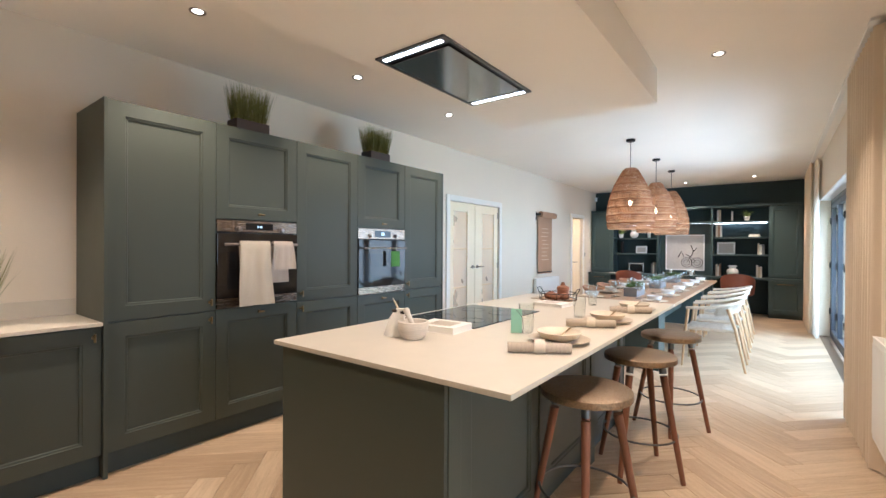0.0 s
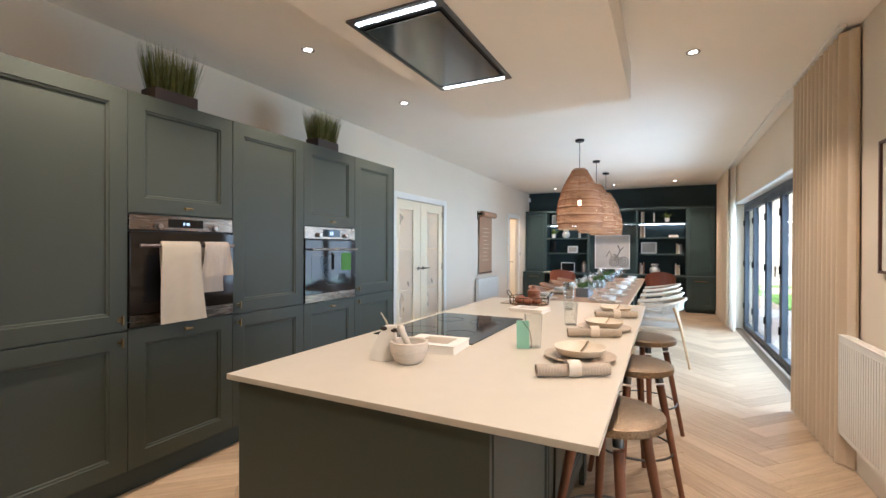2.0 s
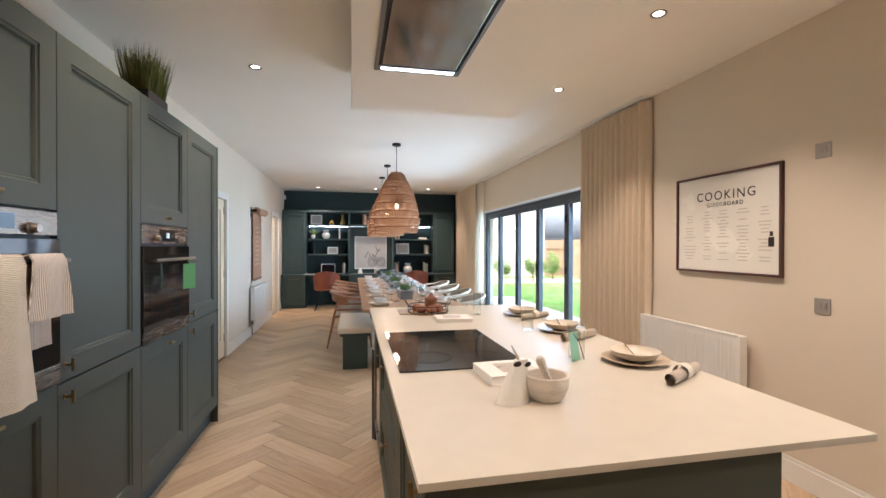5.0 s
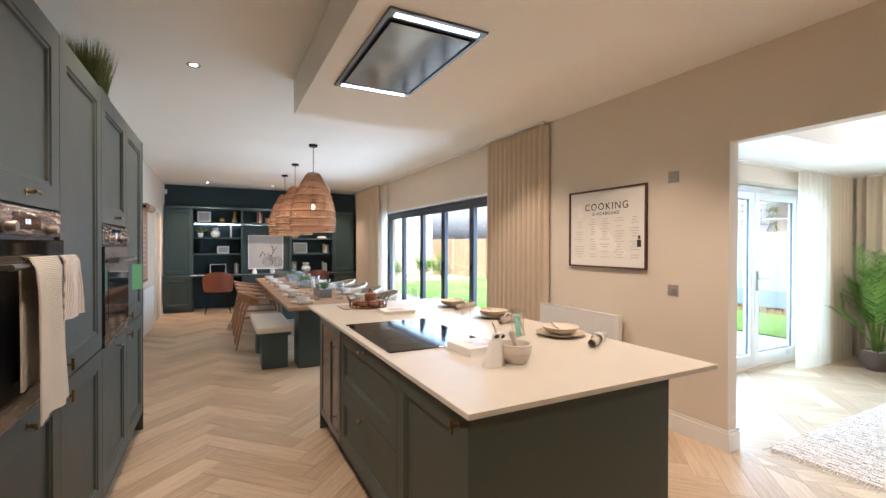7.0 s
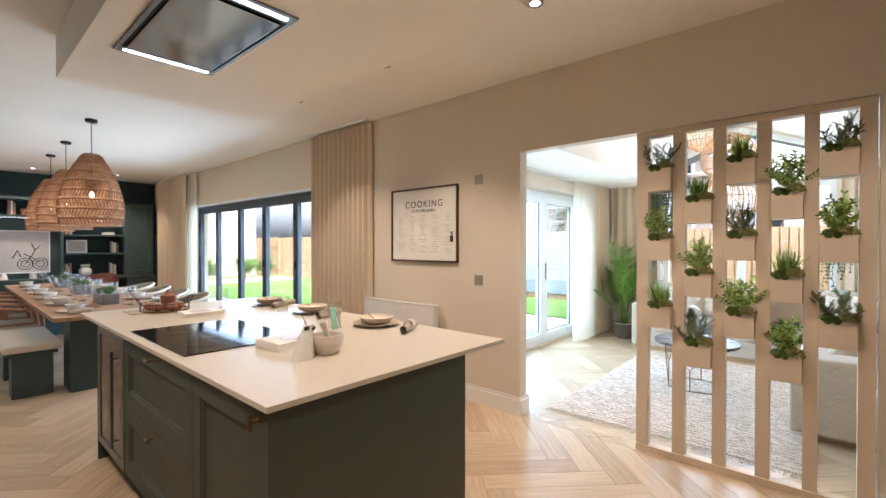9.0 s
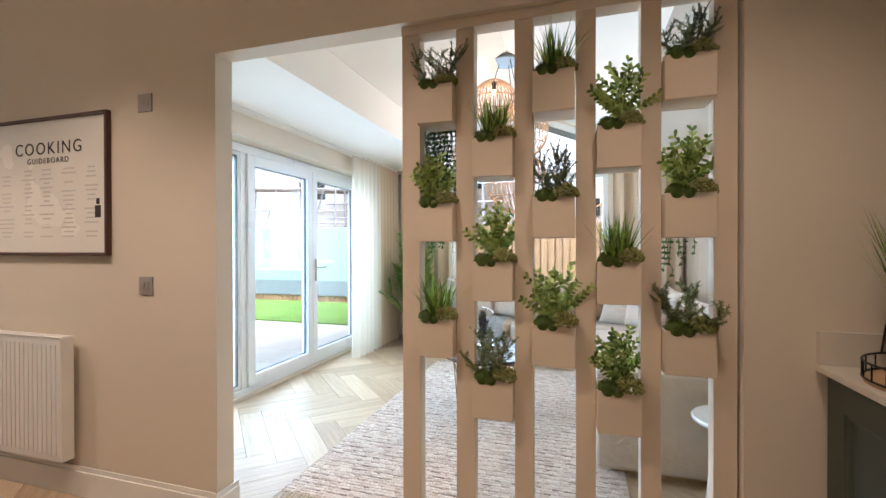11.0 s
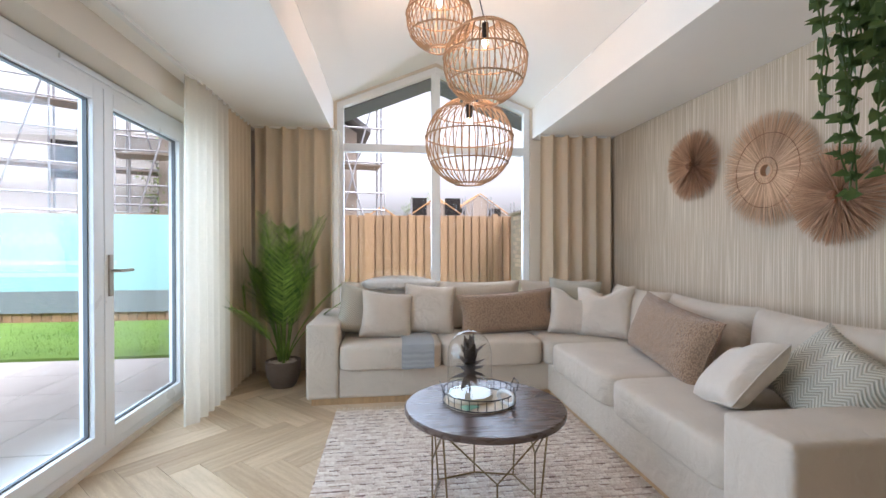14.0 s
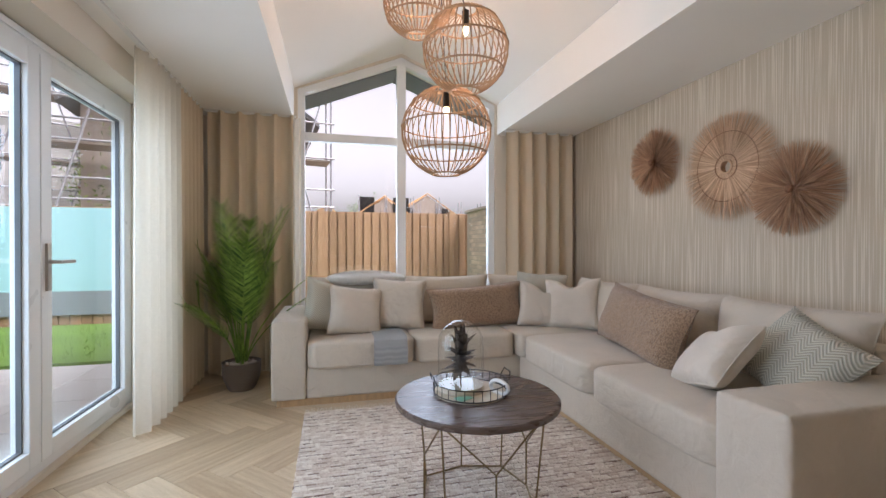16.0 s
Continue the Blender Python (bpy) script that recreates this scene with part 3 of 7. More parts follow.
structure("ceiling_vault", Shape().prism([(0.70, 2.60), (gm, 3.03), (-1.32, 2.60), (-1.32, 2.75), (gm, 3.18), (0.70, 2.75)], EX + 0.1, 7.83, "x"), CEIL, "white pitched ceiling over the garden room")


def skirting(name, runs):
    sh = Shape()
    for x0, x1, y0, y1 in runs:
        sh.box(x0, x1, y0, y1, 0, 0.125)
        ix, iy = (0.006 if x1 - x0 < 0.05 else 0), (0.006 if y1 - y0 < 0.05 else 0)
        sh.box(x0 + ix, x1 - ix, y0 + iy, y1 - iy, 0.125, 0.15)
    structure(name, sh, WHITE, "white moulded skirting board", bevel=0.002)


skirting("baseboard_west", [(WX, WX + 0.018, 5.17, 8.23), (WX, WX + 0.018, 2.9, 3.62), (WX, WX + 0.018, 9.09, 9.38)])
skirting("baseboard_east", [(EX - 0.018, EX, 0.635, 3.1), (EX - 0.018, EX + 0.118, 0.617, 0.635), (EX - 0.018, EX, -1.66, -1.42), (EX - 0.018, EX, 7.79, 9.4)])
skirting("baseboard_garden_room", [(EX + 0.1, 7.83, -2.12, -2.102), (EX + 0.1, EX + 0.118, 0.64, 1.55), (EX + 0.118, 4.02, 1.532, 1.55)])


def architrave(name, y0, y1, z1):
    structure(name, Shape().box(WX, WX + 0.02, y0 - 0.08, y0, 0, z1 + 0.08).box(WX, WX + 0.02, y1, y1 + 0.08, 0, z1 + 0.08).box(WX, WX + 0.02, y0, y1, z1, z1 + 0.08), WHITE, "white painted door surround", bevel=0.006)


for y in (4.4, 8.2):
    lamp_point("hall_lamp", (-1.2, y, 2.45), P_HALL, 0.06)
architrave("trim_double_door", 3.72, 5.08, 1.99)
architrave("trim_single_door", 8.32, 9.0, 2.02)


def glazed_leaf(name, y0, y1, z1, hinge_low):
    th = thing(name, "cream panelled door leaf with tall frosted panes, closed", "door", pose(WX - 0.06, y0, 0.008), kind="structure")
    w = y1 - y0
    h = z1 - 0.008
    a0, a1 = (0.12, w - 0.2) if hinge_low else (0.2, w - 0.12)
    sh = Shape().box(0, 0.044, 0, a0, 0, h).box(0, 0.044, a1, w, 0, h).box(0, 0.044, a0, a1, 0, 0.22).box(0, 0.044, a0, a1, h - 0.13, h)
    for z in (0.74, 1.30):
        sh.box(0.01, 0.034, a0, a1, z, z + 0.022)
    part("leaf_frame", sh, DOORP, th, bevel=0.004)
    for z0p, z1p in ((0.22, 0.74), (0.762, 1.30), (1.322, h - 0.13)):
        part("pane", Shape().box(0.016, 0.026, a0, a1, z0p, z1p), FROST, th)
    hy = w - 0.06 if hinge_low else 0.06
    hd = part("handle", Shape().tube([(0.044, hy, 1.04), (0.09, hy, 1.04)], 0.01, 10).tube([(0.09, hy, 1.04), (0.09, hy + (-0.11 if hinge_low else 0.11), 1.04)], 0.008, 10), STEEL, th, "polished steel lever handle", smooth=True)
    part("rose", Shape().lathe([(0.026, 0), (0.026, 0.008), (0.0, 0.008)], 20).move(pose(0.044, hy, 1.04, 0, 90, 0)), STEEL, hd, smooth=True)
    for z in (0.2, 1.0, 1.8):
        part("hinge", Shape().box(0.044, 0.05, -0.004 if hinge_low else w - 0.016, 0.016 if hinge_low else w + 0.004, z, z + 0.09), STEEL, th)


glazed_leaf("door_1", 3.725, 4.397, 1.985, True)
glazed_leaf("door_2", 4.403, 5.075, 1.985, False)
d3 = thing("door_3", "cream painted panelled door standing open into the hall", "door", pose(WX - 0.06, 8.985, 0.008, 0, 0, -66) @ pose(0, -0.67, 0), kind="structure")
part("leaf", Shape().box(0, 0.04, 0, 0.67, 0, 2.0), DOORP, d3, bevel=0.003)
for z in (0.2, 1.1):
    part("panel", Shape().box(0.036, 0.046, 0.12, 0.55, z, z + 0.75), DOORP, d3, bevel=0.006)
part("handle", Shape().tube([(0.04, 0.61, 1.0), (0.09, 0.61, 1.0), (0.09, 0.5, 1.0)], 0.009, 10), STEEL, d3, "steel lever handle", smooth=True)


# garden doors of the dining end: dark folding leaves
bif = thing("window_bifold", "dark grey aluminium folding garden doors, closed", "folding doors", pose(3.76, 0, 0), kind="structure")
y0, y1 = 3.1, 7.79
part("outer_frame", Shape().box(0, 0.07, y0, y1, 2.03, 2.1).box(0, 0.07, y0, y1, 0, 0.035).box(0, 0.07, y0, y0 + 0.05, 0.035, 2.03).box(0, 0.07, y1 - 0.05, y1, 0.035, 2.03), ANTH, bif, bevel=0.003)
edges = [3.15, 4.3, 5.2, 6.05, 6.95, 7.74]
for a, b in zip(edges, edges[1:]):
    lf = part("leaf", Shape().box(0.005, 0.065, a + 0.002, a + 0.062, 0.04, 2.025).box(0.005, 0.065, b - 0.062, b - 0.002, 0.04, 2.025).box(0.005, 0.065, a + 0.062, b - 0.062, 0.04, 0.11).box(0.005, 0.065, a + 0.062, b - 0.062, 1.955, 2.025), ANTH, bif, bevel=0.003)
    pn = part("pane", Shape().box(0.03, 0.036, a + 0.062, b - 0.062, 0.11, 1.955), GLASS, lf)
    pn.visible_shadow = False
    for z in (0.35, 1.05, 1.72):
        part("hinge", Shape().tube([(-0.006, b, z), (-0.006, b, z + 0.09)], 0.011, 10), BLACKM, lf, smooth=True)
part("handle", Shape().tube([(0.0, 5.24, 1.02), (-0.04, 5.24, 1.02), (-0.04, 5.24, 1.14)], 0.009, 10), STEEL, bif, smooth=True)
structure("trim_bifold_reveal", Shape().box(EX - 0.004, 3.76, 3.1, 7.79, 2.085, 2.099), WHITE, "white painted reveal over the garden doors")

# french doors of the garden room
fr = thing("window_french", "white plastic french doors with a side light, closed", "french doors", pose(0, 1.72, 0), kind="structure")
part("outer_frame", Shape().box(4.05, 7.02, 0, 0.07, 2.04, 2.11).box(4.05, 7.02, 0, 0.07, 0.03, 0.08).box(4.05, 4.11, 0, 0.07, 0.08, 2.04).box(6.95, 7.02, 0, 0.07, 0.08, 2.04).box(5.0, 5.06, 0, 0.07, 0.08, 2.04), UPVC, fr, bevel=0.004)
for a, b, side in ((4.11, 5.0, 0.035), (5.06, 6.0, 0.1), (6.0, 6.95, 0.1)):
    q = 0.085 if side == 0.1 else 0.03
    f0 = -0.02 if side == 0.1 else 0.005
    lf = part("leaf", Shape().box(a + 0.003, a + q, f0, 0.055, 0.085, 2.035).box(b - q, b - 0.003, f0, 0.055, 0.085, 2.035).box(a + q, b - q, f0, 0.055, 0.085, 0.085 + q).box(a + q, b - q, f0, 0.055, 2.035 - q, 2.035), UPVC, fr, bevel=0.005)
    g = 0.008
    part("gasket", Shape().box(a + q, a + q + g, 0.008, 0.03, 0.085 + q, 2.035 - q).box(b - q - g, b - q, 0.008, 0.03, 0.085 + q, 2.035 - q).box(a + q, b - q, 0.008, 0.03, 0.085 + q, 0.085 + q + g).box(a + q, b - q, 0.008, 0.03, 2.035 - q - g, 2.035 - q), SEAL, lf, "dark rubber glazing seal")
    pn = part("pane", Shape().box(a + q, b - q, 0.02, 0.026, 0.085 + q, 2.035 - q), GLASS, lf)
    pn.visible_shadow = False
fh = part("handle", Shape().box(6.03, 6.06, -0.032, -0.02, 0.9, 1.13).tube([(6.045, -0.03, 1.04), (6.045, -0.075, 1.04), (6.165, -0.075, 1.04)], 0.009, 10), SATIN, fr, "satin nickel lever handle on a long plate", smooth=True)
part("trickle_vent", Shape().box(5.7, 6.4, -0.012, 0.0, 2.07, 2.095), UPVC, fr, bevel=0.004)

# gable window
gw = thing("window_gable", "tall white plastic gable window with a pointed head", "window", pose(7.85, 0, 0), kind="structure")
fw = 0.065
sh = Shape().box(0, 0.07, g0, g0 + fw, 0.35, 2.60).box(0, 0.07, g1 - fw, g1, 0.35, 2.60).box(0, 0.07, g0, g1, 0.35, 0.42)
sh.box(0, 0.075, gm - 0.045, gm + 0.045, 0.42, 2.93).box(0, 0.075, g0 + fw, gm - 0.045, 2.12, 2.20).box(0, 0.075, gm + 0.045, g1 - fw, 2.12, 2.20)
sh.prism([(g1, 2.60), (gm, 3.0), (gm, 2.93), (g1 - 0.02, 2.545)], -0.004, 0.074, "x").prism([(g0, 2.60), (gm, 3.0), (gm, 2.93), (g0 + 0.02, 2.545)], -0.004, 0.074, "x")
sh.box(0.001, 0.069, g0 - 0.05, g0 + 0.03, 2.45, 2.63).box(0.001, 0.069, g1 - 0.03, g1 + 0.05, 2.45, 2.63)
part("window_frame", sh, UPVC, gw, bevel=0.004)
for a, b in ((g0 + fw, gm - 0.045), (gm + 0.045, g1 - fw)):
    pn = part("pane", Shape().box(0.03, 0.036, a, b, 0.42, 2.12), GLASS, gw)
    pn.visible_shadow = False
    za, zb = (2.58, 2.93) if a < gm - 0.2 else (2.93, 2.58)
    pn = part("pane", Shape().prism([(a, 2.20), (b, 2.20), (b, zb), (a, za)], 0.03, 0.036, "x"), GLASS, gw)
    pn.visible_shadow = False
part("window_sill", Shape().box(-0.06, 0.0, g0 - 0.03, g1 + 0.03, 0.335, 0.36), UPVC, gw, bevel=0.004)
structure("roof_overhang", Shape().prism([(1.07, 2.42), (gm, 2.98), (-1.73, 2.42), (-1.73, 2.6), (gm, 3.16), (1.07, 2.6)], 8.1, 8.5, "x").box(3.93, 8.5, 1.83, 2.4, 2.35, 2.5), ROOF, "grey soffit and fascia under the roof edge")
structure("outer_roof", Shape().box(WX - 0.6, EX + 0.7, SY - 0.6, NY + 0.6, 3.3, 3.5).box(EX + 0.1, 8.1, -2.27, 2.15, 3.35, 3.5), ROOF, "plain grey roof over the rooms")


# curtains
def curtain(name, pts, z0, z1, amp, wave, material, label, lining=0.004):
    """A pleated curtain along a line on plan, falling from z1 to z0."""
    P2 = [Vector(p) for p in pts]
    total = sum((b - a).length for a, b in zip(P2, P2[1:]))
    n = max(24, int(total / wave * 12))
    rows = 10
    sh = Shape()
    line = []
    for i in range(n + 1):
        d = total * i / n
        for a, b in zip(P2, P2[1:]):
            L = (b - a).length
            if d <= L + 1e-6:
                break
            d -= L
        t = (b - a).normalized()
        line.append((a + t * min(d, L), Vector((-t.y, t.x)), 2 * math.pi * (total * i / n) / wave))
    v, f = [], []
    for s in (0, 1):
        for j in range(rows + 1):
            u = j / rows
            z = z0 + (z1 - z0) * u
            for i, (p, nn, ph) in enumerate(line):
                wob = 0.25 * math.sin(ph * 0.31 + 1.3) * (1 - u) + 0.12 * math.sin(ph * 0.77 + 3 * u)
                k = amp * (1.0 - 0.25 * u) * (math.sin(ph + wob) + 0.18 * math.sin(2 * ph + 1))
                q = p + nn * (k + (lining if s else 0))
                v.append((q.x, q.y, z))
    m = n + 1
    off = (rows + 1) * m
    for s in (0, 1):
        o = s * off
        for j in range(rows):
            for i in range(n):
                q = (o + j * m + i, o + j * m + i + 1, o + (j + 1) * m + i + 1, o + (j + 1) * m + i)
                f.append(q if s == 0 else q[::-1])
    for i in range(n):
        f.append((i, off + i, off + i + 1, i + 1))
        t = rows * m
        f.append((t + i, t + i + 1, off + t + i + 1, off + t + i))
    for i in (0, n):
        for j in range(rows):
            f.append((j * m + i, (j + 1) * m + i, off + (j + 1) * m + i, off + j * m + i))
    sh.add(v, f)
    return solid(name, sh, material, label, "curtain", smooth=True)


curtain("curtain", [(3.627, 2.47), (3.56, 2.49), (3.54, 3.5)], 0.01, CH - 0.03, 0.03, 0.088, CURT, "beige pleated full-length curtain beside the garden doors")
curtain("curtain", [(3.53, 7.72), (3.53, 9.35)], 0.01, CH - 0.03, 0.03, 0.09, CURT, "beige pleated full-length curtain near the dark shelving")
curtain("sheer_curtain", [(3.585, 7.35), (3.565, 7.82)], 0.01, CH - 0.03, 0.02, 0.1, SHEER, "white sheer voile curtain beside the garden doors", 0.002)
structure("trim_curtain_track", Shape().box(3.515, 3.555, 2.45, 9.4, CH - 0.018, CH), WHITE, "white curtain track on the ceiling")
curtain("sheer_curtain", [(6.40, 1.45), (6.6, 1.43), (7.05, 1.43)], 0.01, 2.279, 0.032, 0.105, SHEER, "white sheer voile curtain drawn beside the french doors", 0.002)
curtain("curtain", [(7.03, 1.435), (7.58, 1.43)], 0.01, 2.279, 0.026, 0.095, CURT, "beige pleated curtain in the corner of the garden room")
curtain("curtain", [(7.64, 1.39), (7.64, 0.69)], 0.01, 2.279, 0.038, 0.145, CURT, "beige pleated curtain hanging beside the gable window")
curtain("sheer_curtain", [(7.7, 0.77), (7.7, 0.63)], 0.01, 2.279, 0.02, 0.07, SHEER, "white sheer curtain edge beside the gable window", 0.002)
curtain("curtain", [(7.62, -1.34), (7.62, -2.08)], 0.01, 2.279, 0.04, 0.15, CURT, "beige pleated curtain between gable window and papered wall")
structure("trim_garden_room_track", Shape().box(3.9, 7.6, 1.415, 1.445, 2.27, 2.2849).box(7.625, 7.655, 0.67, 1.41, 2.27, 2.2849).box(7.605, 7.635, -2.1, -1.33, 2.27, 2.2849), WHITE, "slim white curtain track under the ceiling")


# ---- ceiling lights ----
dl = thing("downlight", "small round recessed ceiling downlight, lit, with a chrome rim", "downlight", pose(0.36, 0.02, CH), group="recessed downlights")
part("rim", Shape().lathe([(0.028, -0.002), (0.044, -0.005), (0.046, -0.001), (0.028, 0.0)], 24, closed=True), STEEL, dl, smooth=True)
part("lens", Shape().lathe([(0.028, 0.0), (0.027, -0.0015), (0.0, -0.002)], 20), LEDW, dl, smooth=True)
spots = [(0.36, 0.02), (0.36, -1.25), (2.745, -1.25), (0.36, 1.255), (0.36, 2.51), (2.745, 0.0), (2.745, 1.26), (2.745, 2.48), (0.31, 9.2), (1.58, 9.2), (2.76, 9.0)]
for x, y in spots[1:]:
    copy_thing(dl, pose(x, y, CH))
for x, y in spots:
    lamp_spot("downlight_lamp", (x, y, CH - 0.02), P_SPOT * (0.75 if y < -1 and x > 2 else 0.65 if x < 1 < y < 3 else 1.1))

# ---- kitchen: cabinets ----
def shaker(sh, w, h, t=0.022, rail=0.085):
    """A framed door in one piece: rails, a stepped bead and a sunk panel; face at +x, width along y."""
    loops = [(-t, 0.0), (-0.0015, 0.0), (0.0, 0.0015), (0.0, rail), (-0.005, rail + 0.003), (-0.0065, rail + 0.013), (-0.015, rail + 0.017)]
    v, f = [], []
    for x, m in loops:
        v += [(x, m, m), (x, w - m, m), (x, w - m, h - m), (x, m, h - m)]
    f.append((3, 2, 1, 0))
    for k in range(len(loops) - 1):
        for i in range(4):
            j = (i + 1) % 4
            f.append((k * 4 + i, k * 4 + j, k * 4 + 4 + j, k * 4 + 4 + i))
    k = (len(loops) - 1) * 4
    f.append((k, k + 1, k + 2, k + 3))
    return sh.add(v, f)


def knob(parent, y, z, vertical, x=0.0):
    d = (0, 0, 0.024) if vertical else (0, 0.024, 0)
    sh = Shape().tube([(x, y, z), (x + 0.026, y, z)], 0.0055, 10).tube([(x + 0.028, y - d[1], z - d[2]), (x + 0.028, y + d[1], z + d[2])], 0.0065, 10)
    sh.lathe([(0.011, 0), (0.011, 0.003), (0, 0.003)], 14, (0, 0, 0))
    k = len(sh.v) - 14 * 3
    sh.move(pose(x, y, z, 0, 90, 0), k)
    return part("handle", sh, BRASS, parent, "small aged brass T-bar handle", smooth=True)


GAP = 0.003


def door_on(th, y0, y1, z0, z1, handle=None, x=0.0, material=GREEN, name="door"):
    """A shaker front with a handle at (dy from low side or high side, z)."""
    w, h = y1 - y0 - GAP, z1 - z0 - GAP
    d = part(name, shaker(Shape(), w, h), material, th, at=pose(x, y0 + GAP / 2, z0 + GAP / 2))
    if handle:
        hy, hz, vert = handle
        knob(d, hy, hz, vert)
    return d


CB = WX + 0.004
ub = [-0.315, 0.30, 0.94, 1.586, 2.23, 2.87]
TOP = 2.19


def tall_unit(i, kind):
    y0, y1 = ub[i], ub[i + 1]
    w = y1 - y0
    oven = kind != "larder"
    lab = {"larder": "dark green shaker larder cupboard with two closed doors", "oven": "dark green tall cupboard housing a built-in oven"}["oven" if oven else "larder"]
    th = thing("tall_cabinet", lab, "cabinet", pose(0, y0, 0), group="tall kitchen cabinets")
    if oven:
        o0, o1 = (0.905, 1.525) if i == 1 else (0.89, 1.515)
        part("carcass", Shape().box(CB, -0.024, 0.001, 0.019, 0.13, TOP).box(CB, -0.024, w - 0.019, w - 0.001, 0.13, TOP).box(CB, -0.024, 0.019, w - 0.019, 0.13, o0 - 0.004).box(CB, -0.024, 0.019, w - 0.019, o1 + 0.004, TOP).box(CB, CB + 0.01, 0.019, w - 0.019, o0 - 0.004, o1 + 0.004), GREEN, th)
        door_on(th, 0, w, 0.135, o0 - 0.006, (w / 2, o0 - 0.006 - 0.135 - 0.045, False), name="drawer_front")
        door_on(th, 0, w, o1 + 0.006, TOP, (w / 2, 0.04, False))
    else:
        part("carcass", Shape().box(CB, -0.024, 0.001, w - 0.001, 0.13, TOP), GREEN, th)
        hy = w - 0.04 if i == 0 else 0.04
        door_on(th, 0, w, 0.135, 0.89, (hy, 0.70, True))
        door_on(th, 0, w, 0.895, TOP, (hy, 0.06, True))
    part("plinth", Shape().box(CB, -0.05, 0, w, 0, 0.13), PLINTH, th)
    return th


for i, k in enumerate(("larder", "oven", "larder", "oven", "larder")):
    tall_unit(i, k)
solid("end_panel", Shape().box(CB, 0.02, -0.337, -0.3155, 0, TOP), GREEN, "dark green painted end panel of the tall cabinets", "cabinet panel", bevel=0.0015)
solid("end_panel", Shape().box(CB, 0.003, 2.8705, 2.888, 0, TOP), GREEN, "dark green end panel beside the double doors", "cabinet panel", bevel=0.0015)


def oven(y0, w, z0, z1, lab, towel):
    th = thing("oven", lab, "oven", pose(0, y0 + 0.004, z0))
    h, w = z1 - z0, w - 0.008
    part("cavity", Shape().box(-0.45, -0.012, 0.018, w - 0.018, 0.004, h - 0.004), BLACKM, th)
    ctrl = h - 0.085 if towel else h - 0.1
    bot = 0.07
    part("control_panel", Shape().box(-0.012, 0.004, 0, w, ctrl, h), OVENST, th, bevel=0.002)
    part("display", Shape().box(0.0035, 0.0055, w * 0.33, w * 0.67, ctrl + 0.018, h - 0.018), BLACKG, th)
    part("clock_digits", Shape().box(0.0055, 0.0062, w * 0.47, w * 0.486, ctrl + 0.034, h - 0.036).box(0.0055, 0.0062, w * 0.50, w * 0.53, ctrl + 0.034, h - 0.036), DISP, th)
    for f in (0.24, 0.78):
        part("knob", Shape().lathe([(0.0, 0), (0.021, 0), (0.021, 0.004), (0.017, 0.006), (0.016, 0.024), (0.013, 0.028), (0, 0.028)], 24).move(pose(0.004, w * f, (ctrl + h) / 2 - 0.02, 0, 90, 0)), STEEL, th, smooth=True)
    dr = part("oven_door", Shape().box(-0.012, 0.012, 0, w, bot, ctrl - 0.012), DARKG, th, "black glass oven door", bevel=0.002)
    part("window", Shape().box(0.0122, 0.0132, 0.07, w - 0.07, bot + 0.06, ctrl - 0.14), BLACKG, dr)
    hz = ctrl - 0.088
    part("bar_handle", Shape().tube([(0.055, 0.03, hz), (0.055, w - 0.03, hz)], 0.009, 12).box(0.01, 0.05, 0.05, 0.065, hz - 0.007, hz + 0.007).box(0.01, 0.05, w - 0.065, w - 0.05, hz - 0.007, hz + 0.007), STEEL, dr, smooth=True)
    part("lower_trim", Shape().box(-0.012, 0.01, 0, w, 0, bot - 0.003), OVENST, th, bevel=0.002)
    return th, hz


def draped(name, y0, y1, z_top, front, back, material, lab, seed, x=0.055):
    """A cloth folded over the oven's bar."""
    rnd = random.Random(seed)
    sh = Shape()
    n, m = 16, 20
    v, f = [], []
    ph = rnd.uniform(0, 6)
    for s in (0, 1):
        for j in range(m + 1):
            t = j / m
            d = t * (front + back + 0.05)
            for i in range(n + 1):
                u = i / n
                y = y0 + (y1 - y0) * u + 0.01 * math.sin(5 * t + ph)
                wob = 0.007 * math.sin(9 * u + ph) + 0.004 * math.sin(17 * u + 3 * t)
                if d < back:
                    px, pz = x - 0.016, z_top - (back - d)
                    px += wob * 0.3
                elif d < back + 0.05:
                    a = math.pi * (d - back) / 0.05
                    px, pz = x - 0.016 * math.cos(a), z_top + 0.014 * math.sin(a)
                else:
                    e = d - back - 0.05
                    px, pz = x + 0.016 + wob * min(1, e / 0.1) + 0.02 * e, z_top - e
                    y += (u - 0.5) * 0.05 * e / max(front, 0.1)
                v.append((px + (0.005 if s else 0) * (1 if d >= back else -1), y, pz))
    k = n + 1
    off = (m + 1) * k
    for s in (0, 1):
        for j in range(m):
            for i in range(n):
                q = (s * off + j * k + i, s * off + j * k + i + 1, s * off + (j + 1) * k + i + 1, s * off + (j + 1) * k + i)
                f.append(q)
    for j in range(m):
        for i in (0, n):
            f.append((j * k + i, (j + 1) * k + i, off + (j + 1) * k + i, off + j * k + i))
    for i in range(n):
        for j in (0, m):
            f.append((j * k + i, j * k + i + 1, off + j * k + i + 1, off + j * k + i))
    sh.add(v, f)
    return solid(name, sh, material, lab, "towel", smooth=True)


